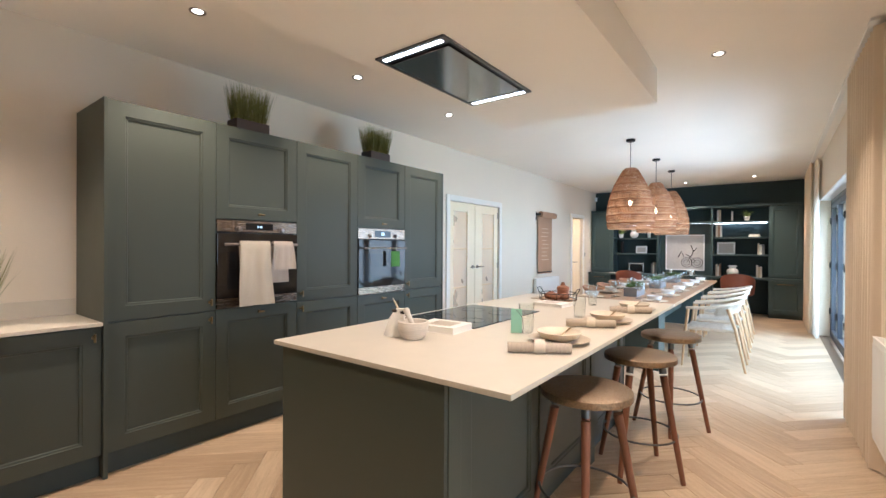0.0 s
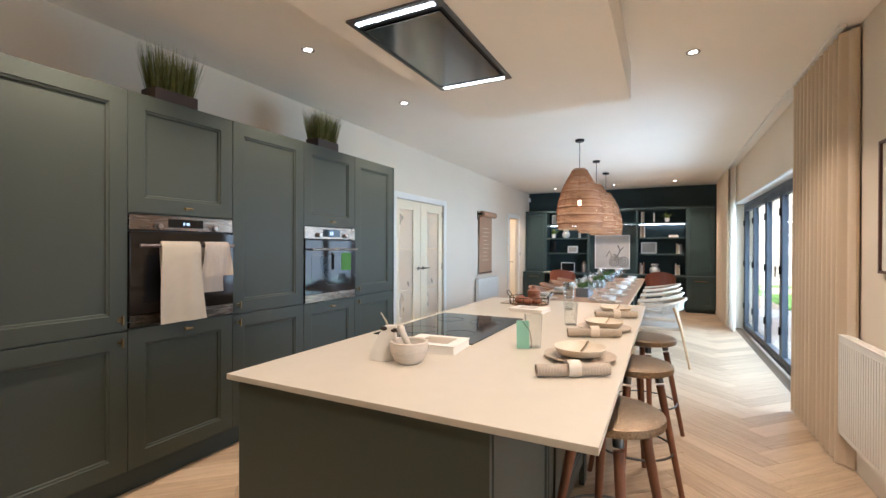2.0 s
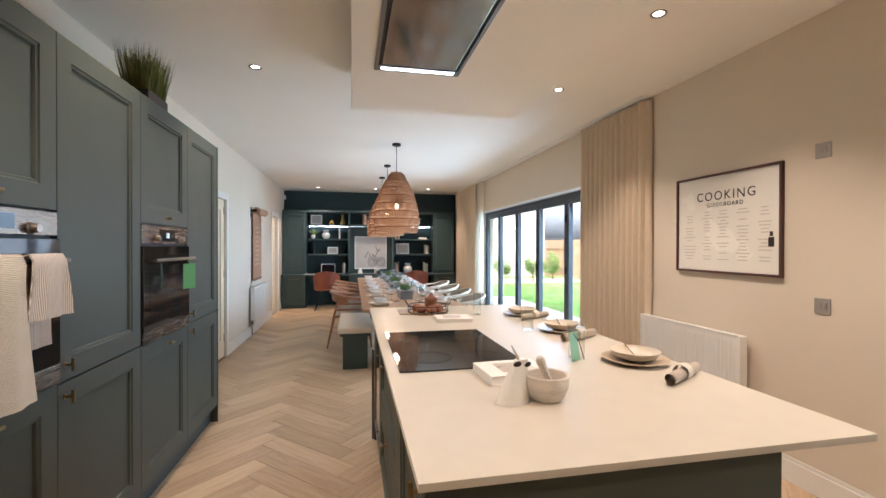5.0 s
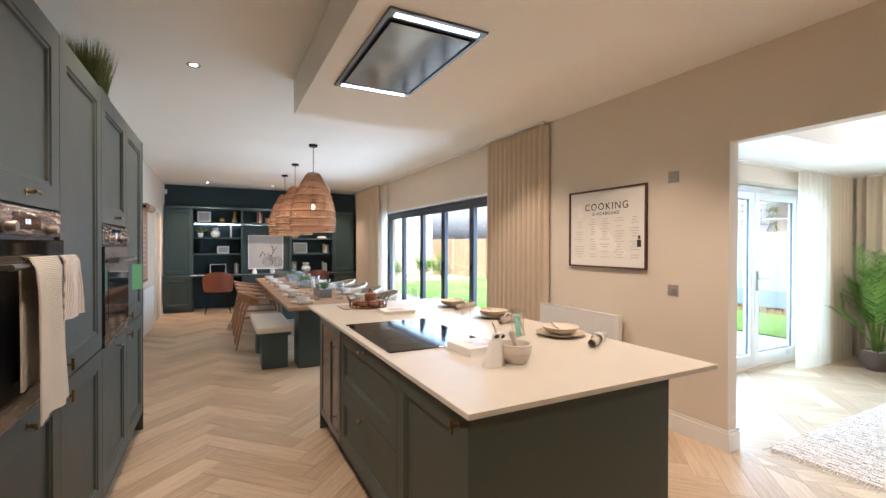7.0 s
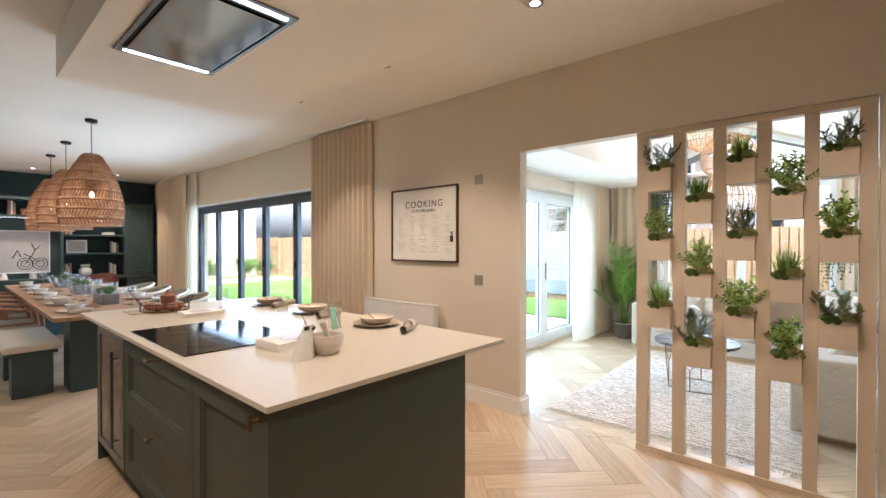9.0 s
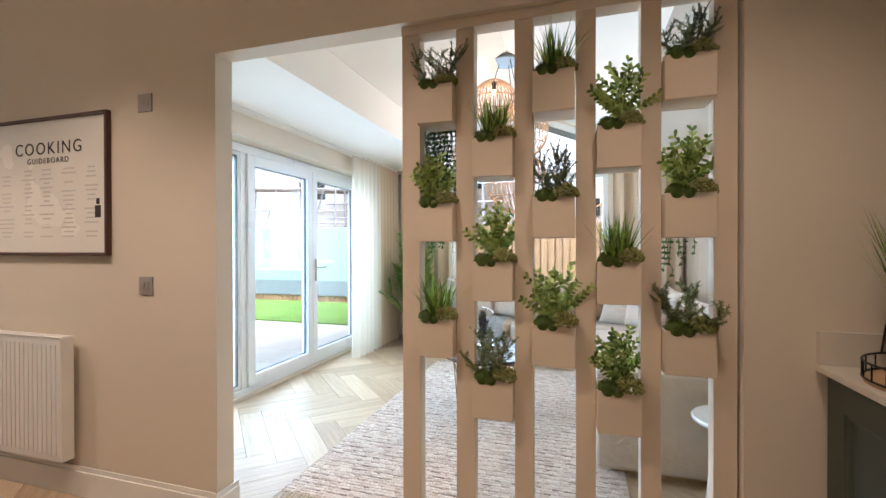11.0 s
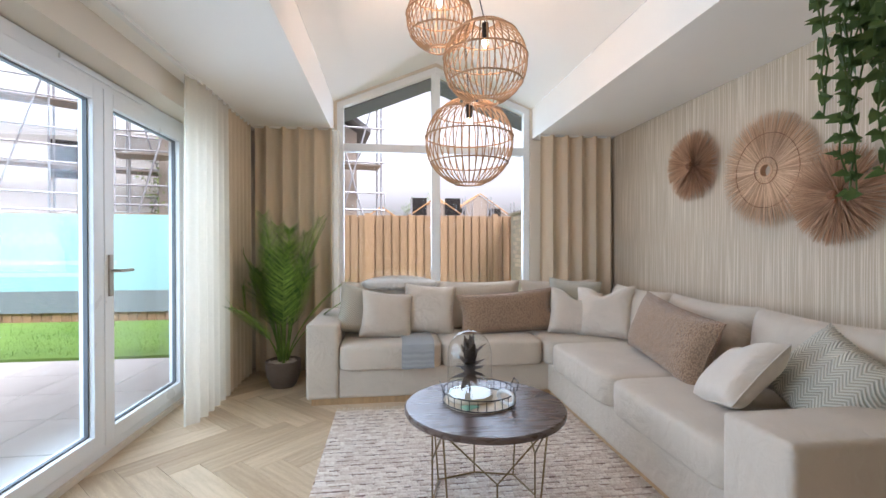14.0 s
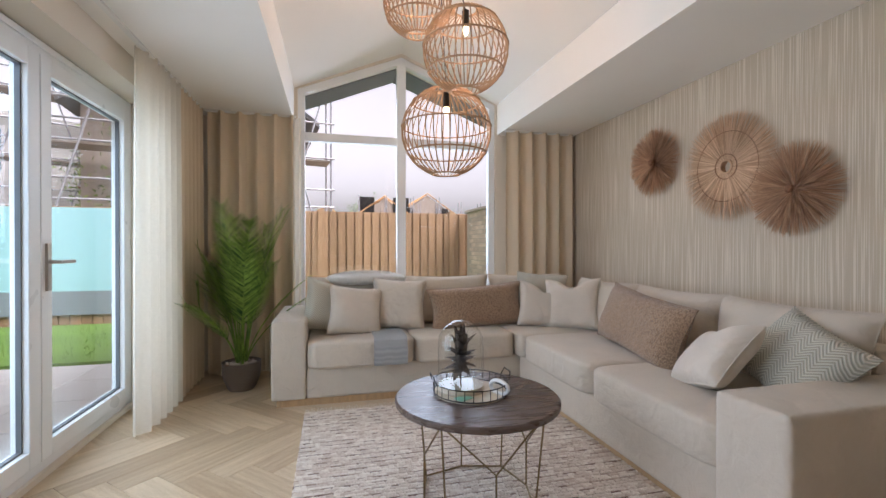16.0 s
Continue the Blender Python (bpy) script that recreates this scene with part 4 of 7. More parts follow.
o1, hz1 = oven(0.30, 0.64, 0.905, 1.525, "built-in steel oven with two knobs and towels on its bar", True)
zb = 0.905 + hz1
draped("hand_towel", 0.445, 0.672, zb + 0.012, 0.45, 0.36, TOWEL, "long cream waffle towel folded over the oven bar", 3)
draped("tea_towel", 0.69, 0.85, zb + 0.012, 0.20, 0.30, STRIPE, "small striped tea towel hanging over the oven bar", 5)
o2, hz2 = oven(1.586, 0.644, 0.89, 1.515, "built-in steel compact oven with a black glass door", False)
solid("swing_tag", Shape().box(-0.001, 0.001, -0.045, 0.045, -0.18, -0.03).tube([(0, 0, -0.03), (-0.022, 0, 0.01)], 0.001, 5), GREENC, "green card tag hanging from the compact oven bar", "tag", at=pose(0.088, 2.0, 0.89 + hz2, 0, 0, -26))

# base run along the west and south walls
for a, b in ((-0.985, -0.34), (-1.63, -0.985)):
    th = thing("base_cabinet", "dark green shaker base cupboard with closed door", "cabinet", pose(0, a, 0), group="base kitchen cabinets")
    w = b - a
    part("carcass", Shape().box(CB, -0.024, 0.001, w - 0.001, 0.13, 0.877), GREEN, th)
    door_on(th, 0, w, 0.135, 0.875, (w - 0.04, 0.68, True))
    part("plinth", Shape().box(CB, -0.05, 0, w, 0, 0.13), PLINTH, th)
sx = [0.03, 0.63, 1.23, 1.83, 2.43, 3.03, 3.612]
for a, b in zip(sx, sx[1:]):
    th = thing("base_cabinet", "dark green shaker base cupboard with closed door", "cabinet", pose(a, -1.627, 0, 0, 0, 90), group="base kitchen cabinets")
    w = b - a
    part("carcass", Shape().box(-0.59, -0.024, -w + 0.001, -0.001, 0.13, 0.877), GREEN, th)
    d = door_on(th, -w, 0, 0.135, 0.875, (0.04 if a < 3 else w - 0.1, 0.70, True))
    part("plinth", Shape().box(-0.59, -0.05, -w, 0, 0, 0.13), PLINTH, th)
solid("corner_filler", Shape().box(CB, 0.028, SY + 0.01, -1.67, 0.0, 0.877), GREEN, "dark green corner filler between base cupboards", "cabinet")
solid("worktop", Shape().prism([(CB, -0.34), (0.022, -0.34), (0.022, -1.605), (3.625, -1.605), (3.625, SY + 0.004), (CB, SY + 0.004)], 0.88, 0.90, "z"), QUARTZ, "cream quartz worktop along two walls", "worktop", bevel=0.002)
solid("upstand", Shape().box(WX + 0.001, WX + 0.018, SY + 0.02, -0.34, 0.9005, 1.0).box(WX + 0.019, 3.625, SY + 0.001, SY + 0.018, 0.9005, 1.0).box(3.61, 3.629, SY + 0.02, -1.607, 0.9005, 1.0), QUARTZ, "cream quartz upstand behind the worktop", "upstand", bevel=0.001)
for a, b in ((1.8, 2.4), (2.4, 3.0), (3.0, 3.6)):
    th = thing("wall_cabinet", "dark green shaker wall cupboard above the worktop", "cabinet", pose(a, -1.86, 1.43, 0, 0, 90), group="wall cabinets")
    part("carcass", Shape().box(-0.40, -0.024, -(b - a) + 0.001, -0.001, 0, 0.76), GREEN, th)
    door_on(th, -(b - a), 0, 0.0, 0.76, (0.04, 0.06, True))

# ---- kitchen: island ----
isl = thing("kitchen_island", "dark green shaker island with drawers and seating side", "kitchen island", pose(0, 0, 0))
IX0, IX1, IY0, IY1 = 1.215, 2.17, 0.035, 2.30
part("carcass", Shape().box(IX0 + 0.026, IX1 - 0.026, IY0 + 0.022, 1.665, 0.12, 0.878).box(IX0 + 0.5, IX1 - 0.026, 1.665, IY1 - 0.022, 0.12, 0.878), GREEN, isl)
part("end_panel", Shape().box(IX0, IX1, IY0, IY0 + 0.02, 0.0, 0.878), GREEN, isl, bevel=0.001)
part("end_panel", Shape().box(IX0, IX1, IY1 - 0.02, IY1, 0.0, 0.878), GREEN, isl, bevel=0.001)
part("plinth", Shape().box(IX0 + 0.06, IX1 - 0.06, IY0 + 0.022, IY1 - 0.022, 0, 0.12), PLINTH, isl)


def island_front(y0, y1, z0, z1, handle, nm):
    w = y1 - y0 - GAP
    d = part(nm, shaker(Shape(), w, z1 - z0 - GAP, rail=0.08), GREEN, isl, at=pose(IX0 + 0.003, y1 - GAP / 2, z0 + GAP / 2, 0, 0, 180))
    knob(d, *handle)


island_front(0.057, 0.66, 0.125, 0.872, (0.555, 0.70, True), "door")
island_front(0.66, 1.665, 0.50, 0.872, (0.50, 0.33, False), "drawer_front")
island_front(0.66, 1.665, 0.125, 0.50, (0.50, 0.335, False), "drawer_front")
for k in range(3):
    a = IY0 + 0.10 + k * 0.74
    part("side_panel", shaker(Shape(), 0.66, 0.74, rail=0.075), GREEN, isl, at=pose(IX1 - 0.004, a, 0.13))
for y in (IY0 + 0.022, 0.84 - 0.045, 1.58 - 0.045):
    part("pilaster", Shape().box(IX1 - 0.026, IX1 + 0.004, y, y + 0.075, 0, 0.878), GREEN, isl, bevel=0.002)
wc = thing("wine_cooler", "built-in wine cooler with a bronze-tinted glass door", "wine cooler", pose(IX0, 1.668, 0.12))
part("body", Shape().box(0.026, 0.49, 0.004, 0.606, 0, 0.755), BLACKM, wc)
cd = part("cooler_door", Shape().box(0.0, 0.024, 0.003, 0.05, 0.003, 0.752).box(0.0, 0.024, 0.558, 0.607, 0.003, 0.752).box(0.0, 0.024, 0.05, 0.558, 0.003, 0.05).box(0.0, 0.024, 0.05, 0.558, 0.70, 0.752), DSTEEL, wc, bevel=0.002)
part("glass", Shape().box(0.006, 0.018, 0.05, 0.558, 0.05, 0.70), mat("bronze_tinted_glass", (0.10, 0.06, 0.04), 0.06, vary=0.1, scale=3, fine=50, bump=0, alpha_rough=0.03), cd)
part("bar_handle", Shape().tube([(-0.035, 0.09, 0.12), (-0.035, 0.09, 0.66)], 0.008, 10).tube([(-0.035, 0.09, 0.16), (0, 0.09, 0.16)], 0.005, 8).tube([(-0.035, 0.09, 0.62), (0, 0.09, 0.62)], 0.005, 8), DSTEEL, cd, smooth=True)
solid("island_worktop", Shape().box(1.194, 2.444, 0.0, 2.70, 0.88, 0.90), QUARTZ, "cream quartz island worktop with a wide overhang", "worktop", bevel=0.002)
hob = thing("induction_hob", "black glass induction hob set in the island worktop", "hob", pose(1.515, 1.22, 0.9005))
part("glass", Shape().box(-0.275, 0.275, -0.405, 0.405, 0, 0.005), BLACKG, hob, bevel=0.0015)
for x, y, r in ((-0.12, -0.2, 0.10), (0.12, -0.2, 0.08), (-0.12, 0.18, 0.08), (0.12, 0.18, 0.10)):
    part("zone_ring", Shape().lathe([(r - 0.002, 0.0051), (r, 0.0051), (r, 0.0056), (r - 0.002, 0.0056)], 40, (x, y, 0), closed=True), PLINTH, hob)

# ceiling extractor
ex = thing("ceiling_extractor", "square steel ceiling extractor with two light strips", "extractor hood", pose(1.435, 1.173, 2.45))
for a in ((-0.253, 0.253, -0.517, -0.44), (-0.253, 0.253, 0.44, 0.517), (-0.253, -0.233, -0.44, 0.44), (0.233, 0.253, -0.44, 0.44)):
    part("rim", Shape().box(*a, -0.012, -0.0005), DSTEEL, ex, bevel=0.002)
part("shadow_gap", Shape().box(-0.233, 0.233, -0.44, 0.44, -0.004, -0.001), BLACKM, ex)
part("suction_panel", Shape().box(-0.213, 0.213, -0.415, 0.415, -0.018, -0.006), mat("mirror_steel", srgb(140, 138, 134), 0.12, 1.0, vary=0.04, scale=3, fine=60, bump=0.005, alpha_rough=0.05), ex, bevel=0.003)
for y in (-0.478, 0.478):
    part("light_strip", Shape().box(-0.215, 0.215, y - 0.013, y + 0.013, -0.0145, -0.0122), LED, ex)


# ---- kitchen: stools, radiator, poster and small things ----
def stool(x, y, turn):
    th = thing("bar_stool", "round hammered bronze bar stool with red-brown timber legs", "bar stool", pose(x, y, 0, 0, 0, turn), group="stools at the island")
    part("seat", Shape().lathe([(0, 0.66), (0.19, 0.66), (0.203, 0.665), (0.205, 0.672), (0.203, 0.694), (0.193, 0.7), (0, 0.694)], 48), HAMMER, th, smooth=True)
    for k in range(4):
        a = math.pi / 4 + k * math.pi / 2
        top, bot = (0.125 * math.cos(a), 0.125 * math.sin(a), 0.66), (0.25 * math.cos(a), 0.25 * math.sin(a), 0.0)
        lg = part("leg", Shape().tube([bot, tuple(b + (t - b) * 0.5 for b, t in zip(bot, top)), tuple(b + (t - b) * 0.9 for b, t in zip(bot, top))], 0.014, 12, 0.021), WOODR, th, smooth=True)
        part("leg_bracket", Shape().tube([tuple(b + (t - b) * 0.92 for b, t in zip(bot, top)), top], 0.021, 12), DSTEEL, lg, smooth=True)
    part("foot_ring", Shape().tube([(0.206 * math.cos(q * math.pi / 24), 0.206 * math.sin(q * math.pi / 24), 0.235) for q in range(48)], 0.006, 8, closed=True), DSTEEL, th, smooth=True)


stool(2.38, 0.84, -26)
stool(2.42, 1.68, 34)
stool(2.45, 2.50, 55)


def radiator(name, at, length, height, lab):
    th = thing(name, lab, "radiator", at)
    part("front_panel", Shape().box(0.075, 0.083, 0, length, 0, height), WHITE, th, bevel=0.003)
    sh = Shape()
    n = int(length / 0.0335)
    for i in range(n):
        y = 0.02 + i * (length - 0.04) / n
        sh.box(0.083, 0.0865, y, y + 0.02, 0.03, height - 0.035)
    part("ribs", sh, WHITE, th, bevel=0.003)
    part("back_panel", Shape().box(0.03, 0.036, 0, length, 0, height), WHITE, th)
    part("side_cover", Shape().box(0.028, 0.086, -0.006, 0.0, 0, height), WHITE, th, bevel=0.001)
    part("side_cover", Shape().box(0.028, 0.086, length, length + 0.006, 0, height), WHITE, th, bevel=0.001)
    g = Shape().box(0.028, 0.086, 0, length, height, height + 0.004)
    for i in range(int(length / 0.03)):
        g.box(0.038, 0.075, 0.012 + i * 0.03, 0.03 + i * 0.03, height + 0.004, height + 0.0065)
    part("top_grille", g, WHITE, th)
    part("bracket", Shape().box(0.0, 0.03, 0.15, 0.18, 0.1, height - 0.05).box(0.0, 0.03, length - 0.18, length - 0.15, 0.1, height - 0.05), WHITE, th)
    part("valve", Shape().tube([(0.055, -0.03, -0.14), (0.055, -0.03, 0.03), (0.055, 0.0, 0.04)], 0.008, 10).lathe([(0, 0), (0.02, 0), (0.022, 0.03), (0.018, 0.06), (0, 0.062)], 16, (0.055, -0.03, 0.03)), STEEL, th, "chrome thermostatic valve", smooth=True)


radiator("radiator", pose(3.628, 2.53, 0.2, 0, 0, 180), 1.03, 0.61, "white ribbed panel radiator under the cooking poster")
radiator("radiator", pose(WX + 0.002, 6.35, 0.16), 1.05, 0.6, "white ribbed panel radiator under the paper roll")

po = thing("framed_poster", "framed cooking chart poster in a thin dark brown frame", "poster", pose(3.629, 1.27, 1.215))
pw, phh = 0.88, 0.713
part("frame", Shape().box(-0.025, 0, 0, 0.016, 0, phh).box(-0.025, 0, pw - 0.016, pw, 0, phh).box(-0.025, 0, 0.016, pw - 0.016, 0, 0.016).box(-0.025, 0, 0.016, pw - 0.016, phh - 0.016, phh), mat("dark_brown_frame", srgb(84, 52, 44), 0.45, vary=0.15, scale=8, fine=80, bump=0.05), po, bevel=0.002)
part("print", Shape().box(-0.012, -0.008, 0.016, pw - 0.016, 0.016, phh - 0.016), mat("cream_poster_paper", srgb(236, 230, 218), 0.25, vary=0.02, scale=3, fine=100, bump=0.0), po)


def lettering(text, size, parent, at, material, name="lettering", spacing=1.0):
    cu = bpy.data.curves.new(name, "FONT")
    cu.body, cu.size, cu.align_x, cu.space_character, cu.extrude = text, size, "CENTER", spacing, 0.0006
    tmp = new(name, cu)
    dg = bpy.context.evaluated_depsgraph_get()
    me = bpy.data.meshes.new_from_object(tmp.evaluated_get(dg))
    bpy.data.objects.remove(tmp)
    me.materials.clear()
    me.materials.append(material)
    ob = new(name, me)
    ob.parent = parent
    ob.matrix_basis = at
    return ob


face_w = pose(0, 0, 0, 90, 0, -90)
lettering("COOKING", 0.09, po, pose(-0.013, 0.43, 0.525) @ face_w, INK, spacing=1.25)
lettering("GUIDEBOARD", 0.04, po, pose(-0.013, 0.43, 0.478) @ face_w, INK, spacing=1.3)
rnd = random.Random(4)
bars = Shape()
for cx, cw in ((0.06, 0.12), (0.22, 0.12), (0.38, 0.12), (0.52, 0.12), (0.68, 0.14)):
    for r in range(16):
        z = 0.44 - r * 0.023
        if rnd.random() < 0.85:
            l = cw * rnd.uniform(0.35, 0.9)
            bars.box(-0.0128, -0.0122, cx + (cw - l) / 2, cx + (cw + l) / 2, z, z + 0.007)
tagged(part("small_print", bars, INKG, po), kind="stuff")
part("bottle_mark", Shape().box(-0.0129, -0.0122, 0.055, 0.095, 0.19, 0.25).box(-0.0129, -0.0122, 0.064, 0.086, 0.255, 0.285), INK, po)
for nm, z in (("light_switch", 1.90), ("light_switch", 1.03)):
    th = thing(nm, "small square brushed steel wall plate", "switch", pose(3.6295, 1.047, z))
    part("plate", Shape().box(-0.006, 0, -0.043, 0.043, 0, 0.086), SATIN, th, bevel=0.002)
    for dy in (-0.014, 0.014):
        part("rocker", Shape().box(-0.009, -0.006, dy - 0.01, dy + 0.01, 0.028, 0.058), SATIN, th, bevel=0.001)
th = thing("light_switch", "small white wall switch beside the hall door", "switch", pose(WX + 0.0005, 9.14, 1.15))
part("plate", Shape().box(0, 0.006, -0.04, 0.04, 0, 0.08), STEEL, th, bevel=0.002)
solid("alarm_sensor", Shape().box(WX + 0.001, WX + 0.05, 9.86, 9.92, 2.50, 2.60), UPVC, "small white alarm sensor high in the corner", "sensor", bevel=0.01)

# paper roll on the west wall
pr = thing("paper_roll_holder", "brown paper roll on a wall bracket with paper hanging down", "paper roll", pose(WX + 0.001, 6.50, 0))
part("roll", Shape().tube([(0.085, 0.0, 1.97), (0.085, 0.66, 1.97)], 0.055, 24), PAPERB, pr, smooth=True)
part("spindle", Shape().tube([(0.085, -0.03, 1.97), (0.085, 0.69, 1.97)], 0.012, 12), BLACKM, pr, smooth=True)
for y in (-0.028, 0.67):
    part("bracket", Shape().box(0, 0.1, y, y + 0.018, 1.95, 1.99).box(0, 0.012, y, y + 0.018, 1.86, 2.02), BLACKM, pr, bevel=0.002)
part("hanging_paper", Shape().box(0.03, 0.032, 0.01, 0.65, 0.84, 1.97), PAPERB, pr)
part("lower_bar", Shape().box(0.026, 0.036, 0.0, 0.66, 0.86, 0.88), BLACKM, pr)
wr = Shape()
for r in range(9):
    wr.box(0.0322, 0.033, 0.18 + 0.03 * math.sin(r * 2.3), 0.46 + 0.05 * math.sin(r * 1.7), 1.70 - r * 0.075, 1.715 - r * 0.075)
part("handwriting", wr, mat("chalk_writing", srgb(206, 178, 152), 0.8), pr)


# plants
def grass_tuft(sh, x0, x1, y0, y1, z, h, n, seed, width=0.006, spread=0.25):
    r = random.Random(seed)
    for _ in range(n):
        a = r.uniform(0, 2 * math.pi)
        t = r.uniform(0, spread)
        px, py = r.uniform(x0, x1), r.uniform(y0, y1)
        ox, oy = ((px - (x0 + x1) / 2) / max(0.01, x1 - x0)) * spread, ((py - (y0 + y1) / 2) / max(0.01, y1 - y0)) * spread
        sh.blade((px, py, z), (ox + 0.4 * t * math.cos(a), oy + 0.4 * t * math.sin(a), 1), (math.cos(a + 1.57), math.sin(a + 1.57), 0), h * r.uniform(0.65, 1.05), width * r.uniform(0.6, 1.2), r.uniform(-0.12, 0.12) * h)
    return sh


for yc, L, h in ((0.60, 0.26, 0.22), (1.93, 0.26, 0.22)):
    th = thing("potted_grass", "artificial green grass in a dark timber trough on the tall cabinets", "plant", pose(-0.12, yc, TOP))
    part("trough", Shape().box(-0.07, 0.07, -L / 2, L / 2, 0, 0.085), DARKBOX, th, bevel=0.004)
    part("grass", grass_tuft(Shape(), -0.06, 0.06, -L / 2 + 0.012, L / 2 - 0.012, 0.08, h * 1.3, 850, int(yc * 100), 0.0045, 0.35), LEAFO, th)
th = thing("potted_grass", "tall dried grass in a pale pot on the worktop", "plant", pose(-0.26, -0.80, 0.9005))
part("pot", Shape().lathe([(0, 0), (0.06, 0), (0.08, 0.05), (0.075, 0.11), (0.068, 0.11), (0.068, 0.09), (0, 0.09)], 24), CERAM, th, smooth=True)
part("grass", grass_tuft(Shape(), -0.04, 0.04, -0.04, 0.04, 0.09, 0.36, 160, 9, 0.005, 0.6), LEAFO, th)

# ---- things on the island ----
def place_setting(x, y, turn, nap=True):
    pl = thing("dinner_plate", "grey-rimmed stoneware dinner plate on the island", "plate", pose(x, y, 0.9005, 0, 0, turn), group="island place settings")
    part("dish", Shape().lathe([(0, 0.004), (0.05, 0), (0.09, 0.003), (0.135, 0.014), (0.14, 0.019), (0.135, 0.019), (0.09, 0.009), (0, 0.008)], 48), PLATE, pl, smooth=True)
    bo = thing("shallow_bowl", "cream stoneware bowl resting on a dinner plate", "bowl", pose(x, y, 0.911, 0, 0, turn), group="island place settings")
    part("dish", Shape().lathe([(0, 0.003), (0.05, 0), (0.085, 0.014), (0.104, 0.04), (0.1, 0.042), (0.08, 0.02), (0, 0.009)], 48), CERAM, bo, smooth=True)
    sp = thing("spoon", "small brass spoon lying in the cream bowl", "spoon", pose(x, y, 0.925, 0, 0, turn + 60))
    part("spoon_handle", Shape().tube([(0.0, 0, 0.002), (0.05, 0, 0.014), (0.10, 0, 0.03)], 0.0032, 8), BRASS, sp, smooth=True)
    part("spoon_bowl", Shape().ball((-0.02, 0, 0.002), (0.024, 0.015, 0.005), 16, 8), BRASS, sp, smooth=True)


def napkin(x, y, turn):
    th = thing("rolled_napkin", "striped grey linen napkin rolled in a woven ring", "napkin", pose(x, y, 0.9005, 0, 0, turn), group="rolled napkins")
    sh = Shape()
    sp = [(0.004 + 0.020 * k / 40) for k in range(41)]
    pts = [(r * math.cos(k * 0.45), r * math.sin(k * 0.45)) for k, r in enumerate(sp)]
    n = len(pts)
    v = [(-0.13, a, 0.025 + b) for a, b in pts] + [(0.13, a * 1.05, 0.025 + b) for a, b in pts]
    f = [(i, i + 1, n + i + 1, n + i) for i in range(n - 1)]
    sh.add(v, f)
    v2 = [(-0.13, a * 0.93, 0.025 + b * 0.93) for a, b in pts] + [(0.13, a * 0.97, 0.025 + b * 0.93) for a, b in pts]
    sh.add(v2, [q[::-1] for q in f])
    part("cloth", sh, NAPKIN, th, smooth=True)
    part("ring", Shape().lathe([(0.027, -0.022), (0.030, -0.022), (0.030, 0.022), (0.027, 0.022)], 24, closed=True).move(pose(0.0, 0, 0.028, 0, 90, 0)), LINEN, th, "woven cream napkin ring", smooth=True)


def tumbler(x, y, z, h=0.13, r=0.034, grp="drinking glasses"):
    return solid("drinking_glass", Shape().lathe([(0, 0.0), (r * 0.85, 0), (r, h), (r - 0.0015, h), (r * 0.83, 0.006), (0, 0.006)], 24), GLASSW, "clear glass tumbler standing on the worktop", "glass", smooth=True, at=pose(x, y, z), group=grp)


for (x, y), (nx, ny, nt) in zip(((2.27, 0.79), (2.28, 1.50), (2.28, 2.12)), ((2.29, 0.53, 31), (2.26, 1.26, 24), (2.30, 1.94, 26))):
    place_setting(x, y, 20)
    napkin(nx, ny, nt)
tumbler(2.05, 0.90, 0.9005, 0.15, 0.04)
tumbler(2.09, 1.56, 0.9005, 0.13, 0.04)
tumbler(1.96, 2.2, 0.9005, 0.16)
tag = thing("mint_card_tag", "mint green card tag leaning against a glass tumbler", "tag", pose(2.02, 0.845, 0.9005, -8, 0, 25))
part("card", Shape().box(-0.028, 0.028, 0, 0.003, 0.002, 0.125), MINT, tag, bevel=0.001)
part("ribbon", Shape().tube([(0, 0.001, 0.12), (0.03, -0.004, 0.08), (0.035, -0.01, 0.03), (0.03, -0.02, 0.004)], 0.0015, 6), INK, tag, smooth=True)

mo = thing("mortar_and_pestle", "banded pale stone mortar with its pestle inside", "mortar", pose(1.685, 0.43, 0.9005))
part("mortar_bowl", Shape().lathe([(0, 0), (0.045, 0), (0.058, 0.012), (0.072, 0.045), (0.075, 0.082), (0.071, 0.085), (0.064, 0.082), (0.055, 0.04), (0.02, 0.02), (0, 0.02)], 40), MARBLE, mo, smooth=True)
part("pestle", Shape().lathe([(0, 0), (0.016, 0.002), (0.02, 0.014), (0.012, 0.05), (0.013, 0.1), (0.016, 0.12), (0.010, 0.132), (0, 0.133)], 20).move(pose(0.02, 0, 0.024, 8, -24, 0)), MARBLE, mo, smooth=True)
bag = thing("linen_pouch", "small white fabric pouch tied with black ribbon", "pouch", pose(1.57, 0.425, 0.9005, 0, 0, 20))
sh = Shape()
v, f = [], []
nz, na = 14, 20
for j in range(nz + 1):
    t = j / nz
    w = 0.052 * (1 - t) ** 0.55 + 0.011 + (0.012 * max(0, (t - 0.85) / 0.15))
    dp = 0.03 * (1 - t) ** 0.7 + 0.009 + (0.008 * max(0, (t - 0.85) / 0.15))
    for i in range(na):
        a = 2 * math.pi * i / na
        fold = 1 + 0.06 * math.sin(3 * a + 4 * t) + 0.05 * math.sin(7 * a) * t
        v.append((w * math.cos(a) * fold + 0.03 * t * t, dp * math.sin(a) * fold, 0.135 * t))
for j in range(nz):
    for i in range(na):
        k = (i + 1) % na
        f.append((j * na + i, j * na + k, (j + 1) * na + k, (j + 1) * na + i))
f.append(tuple(reversed(range(na))))
f.append(tuple(nz * na + i for i in range(na)))
part("cloth", sh.add(v, f), PAPERW, bag, smooth=True)
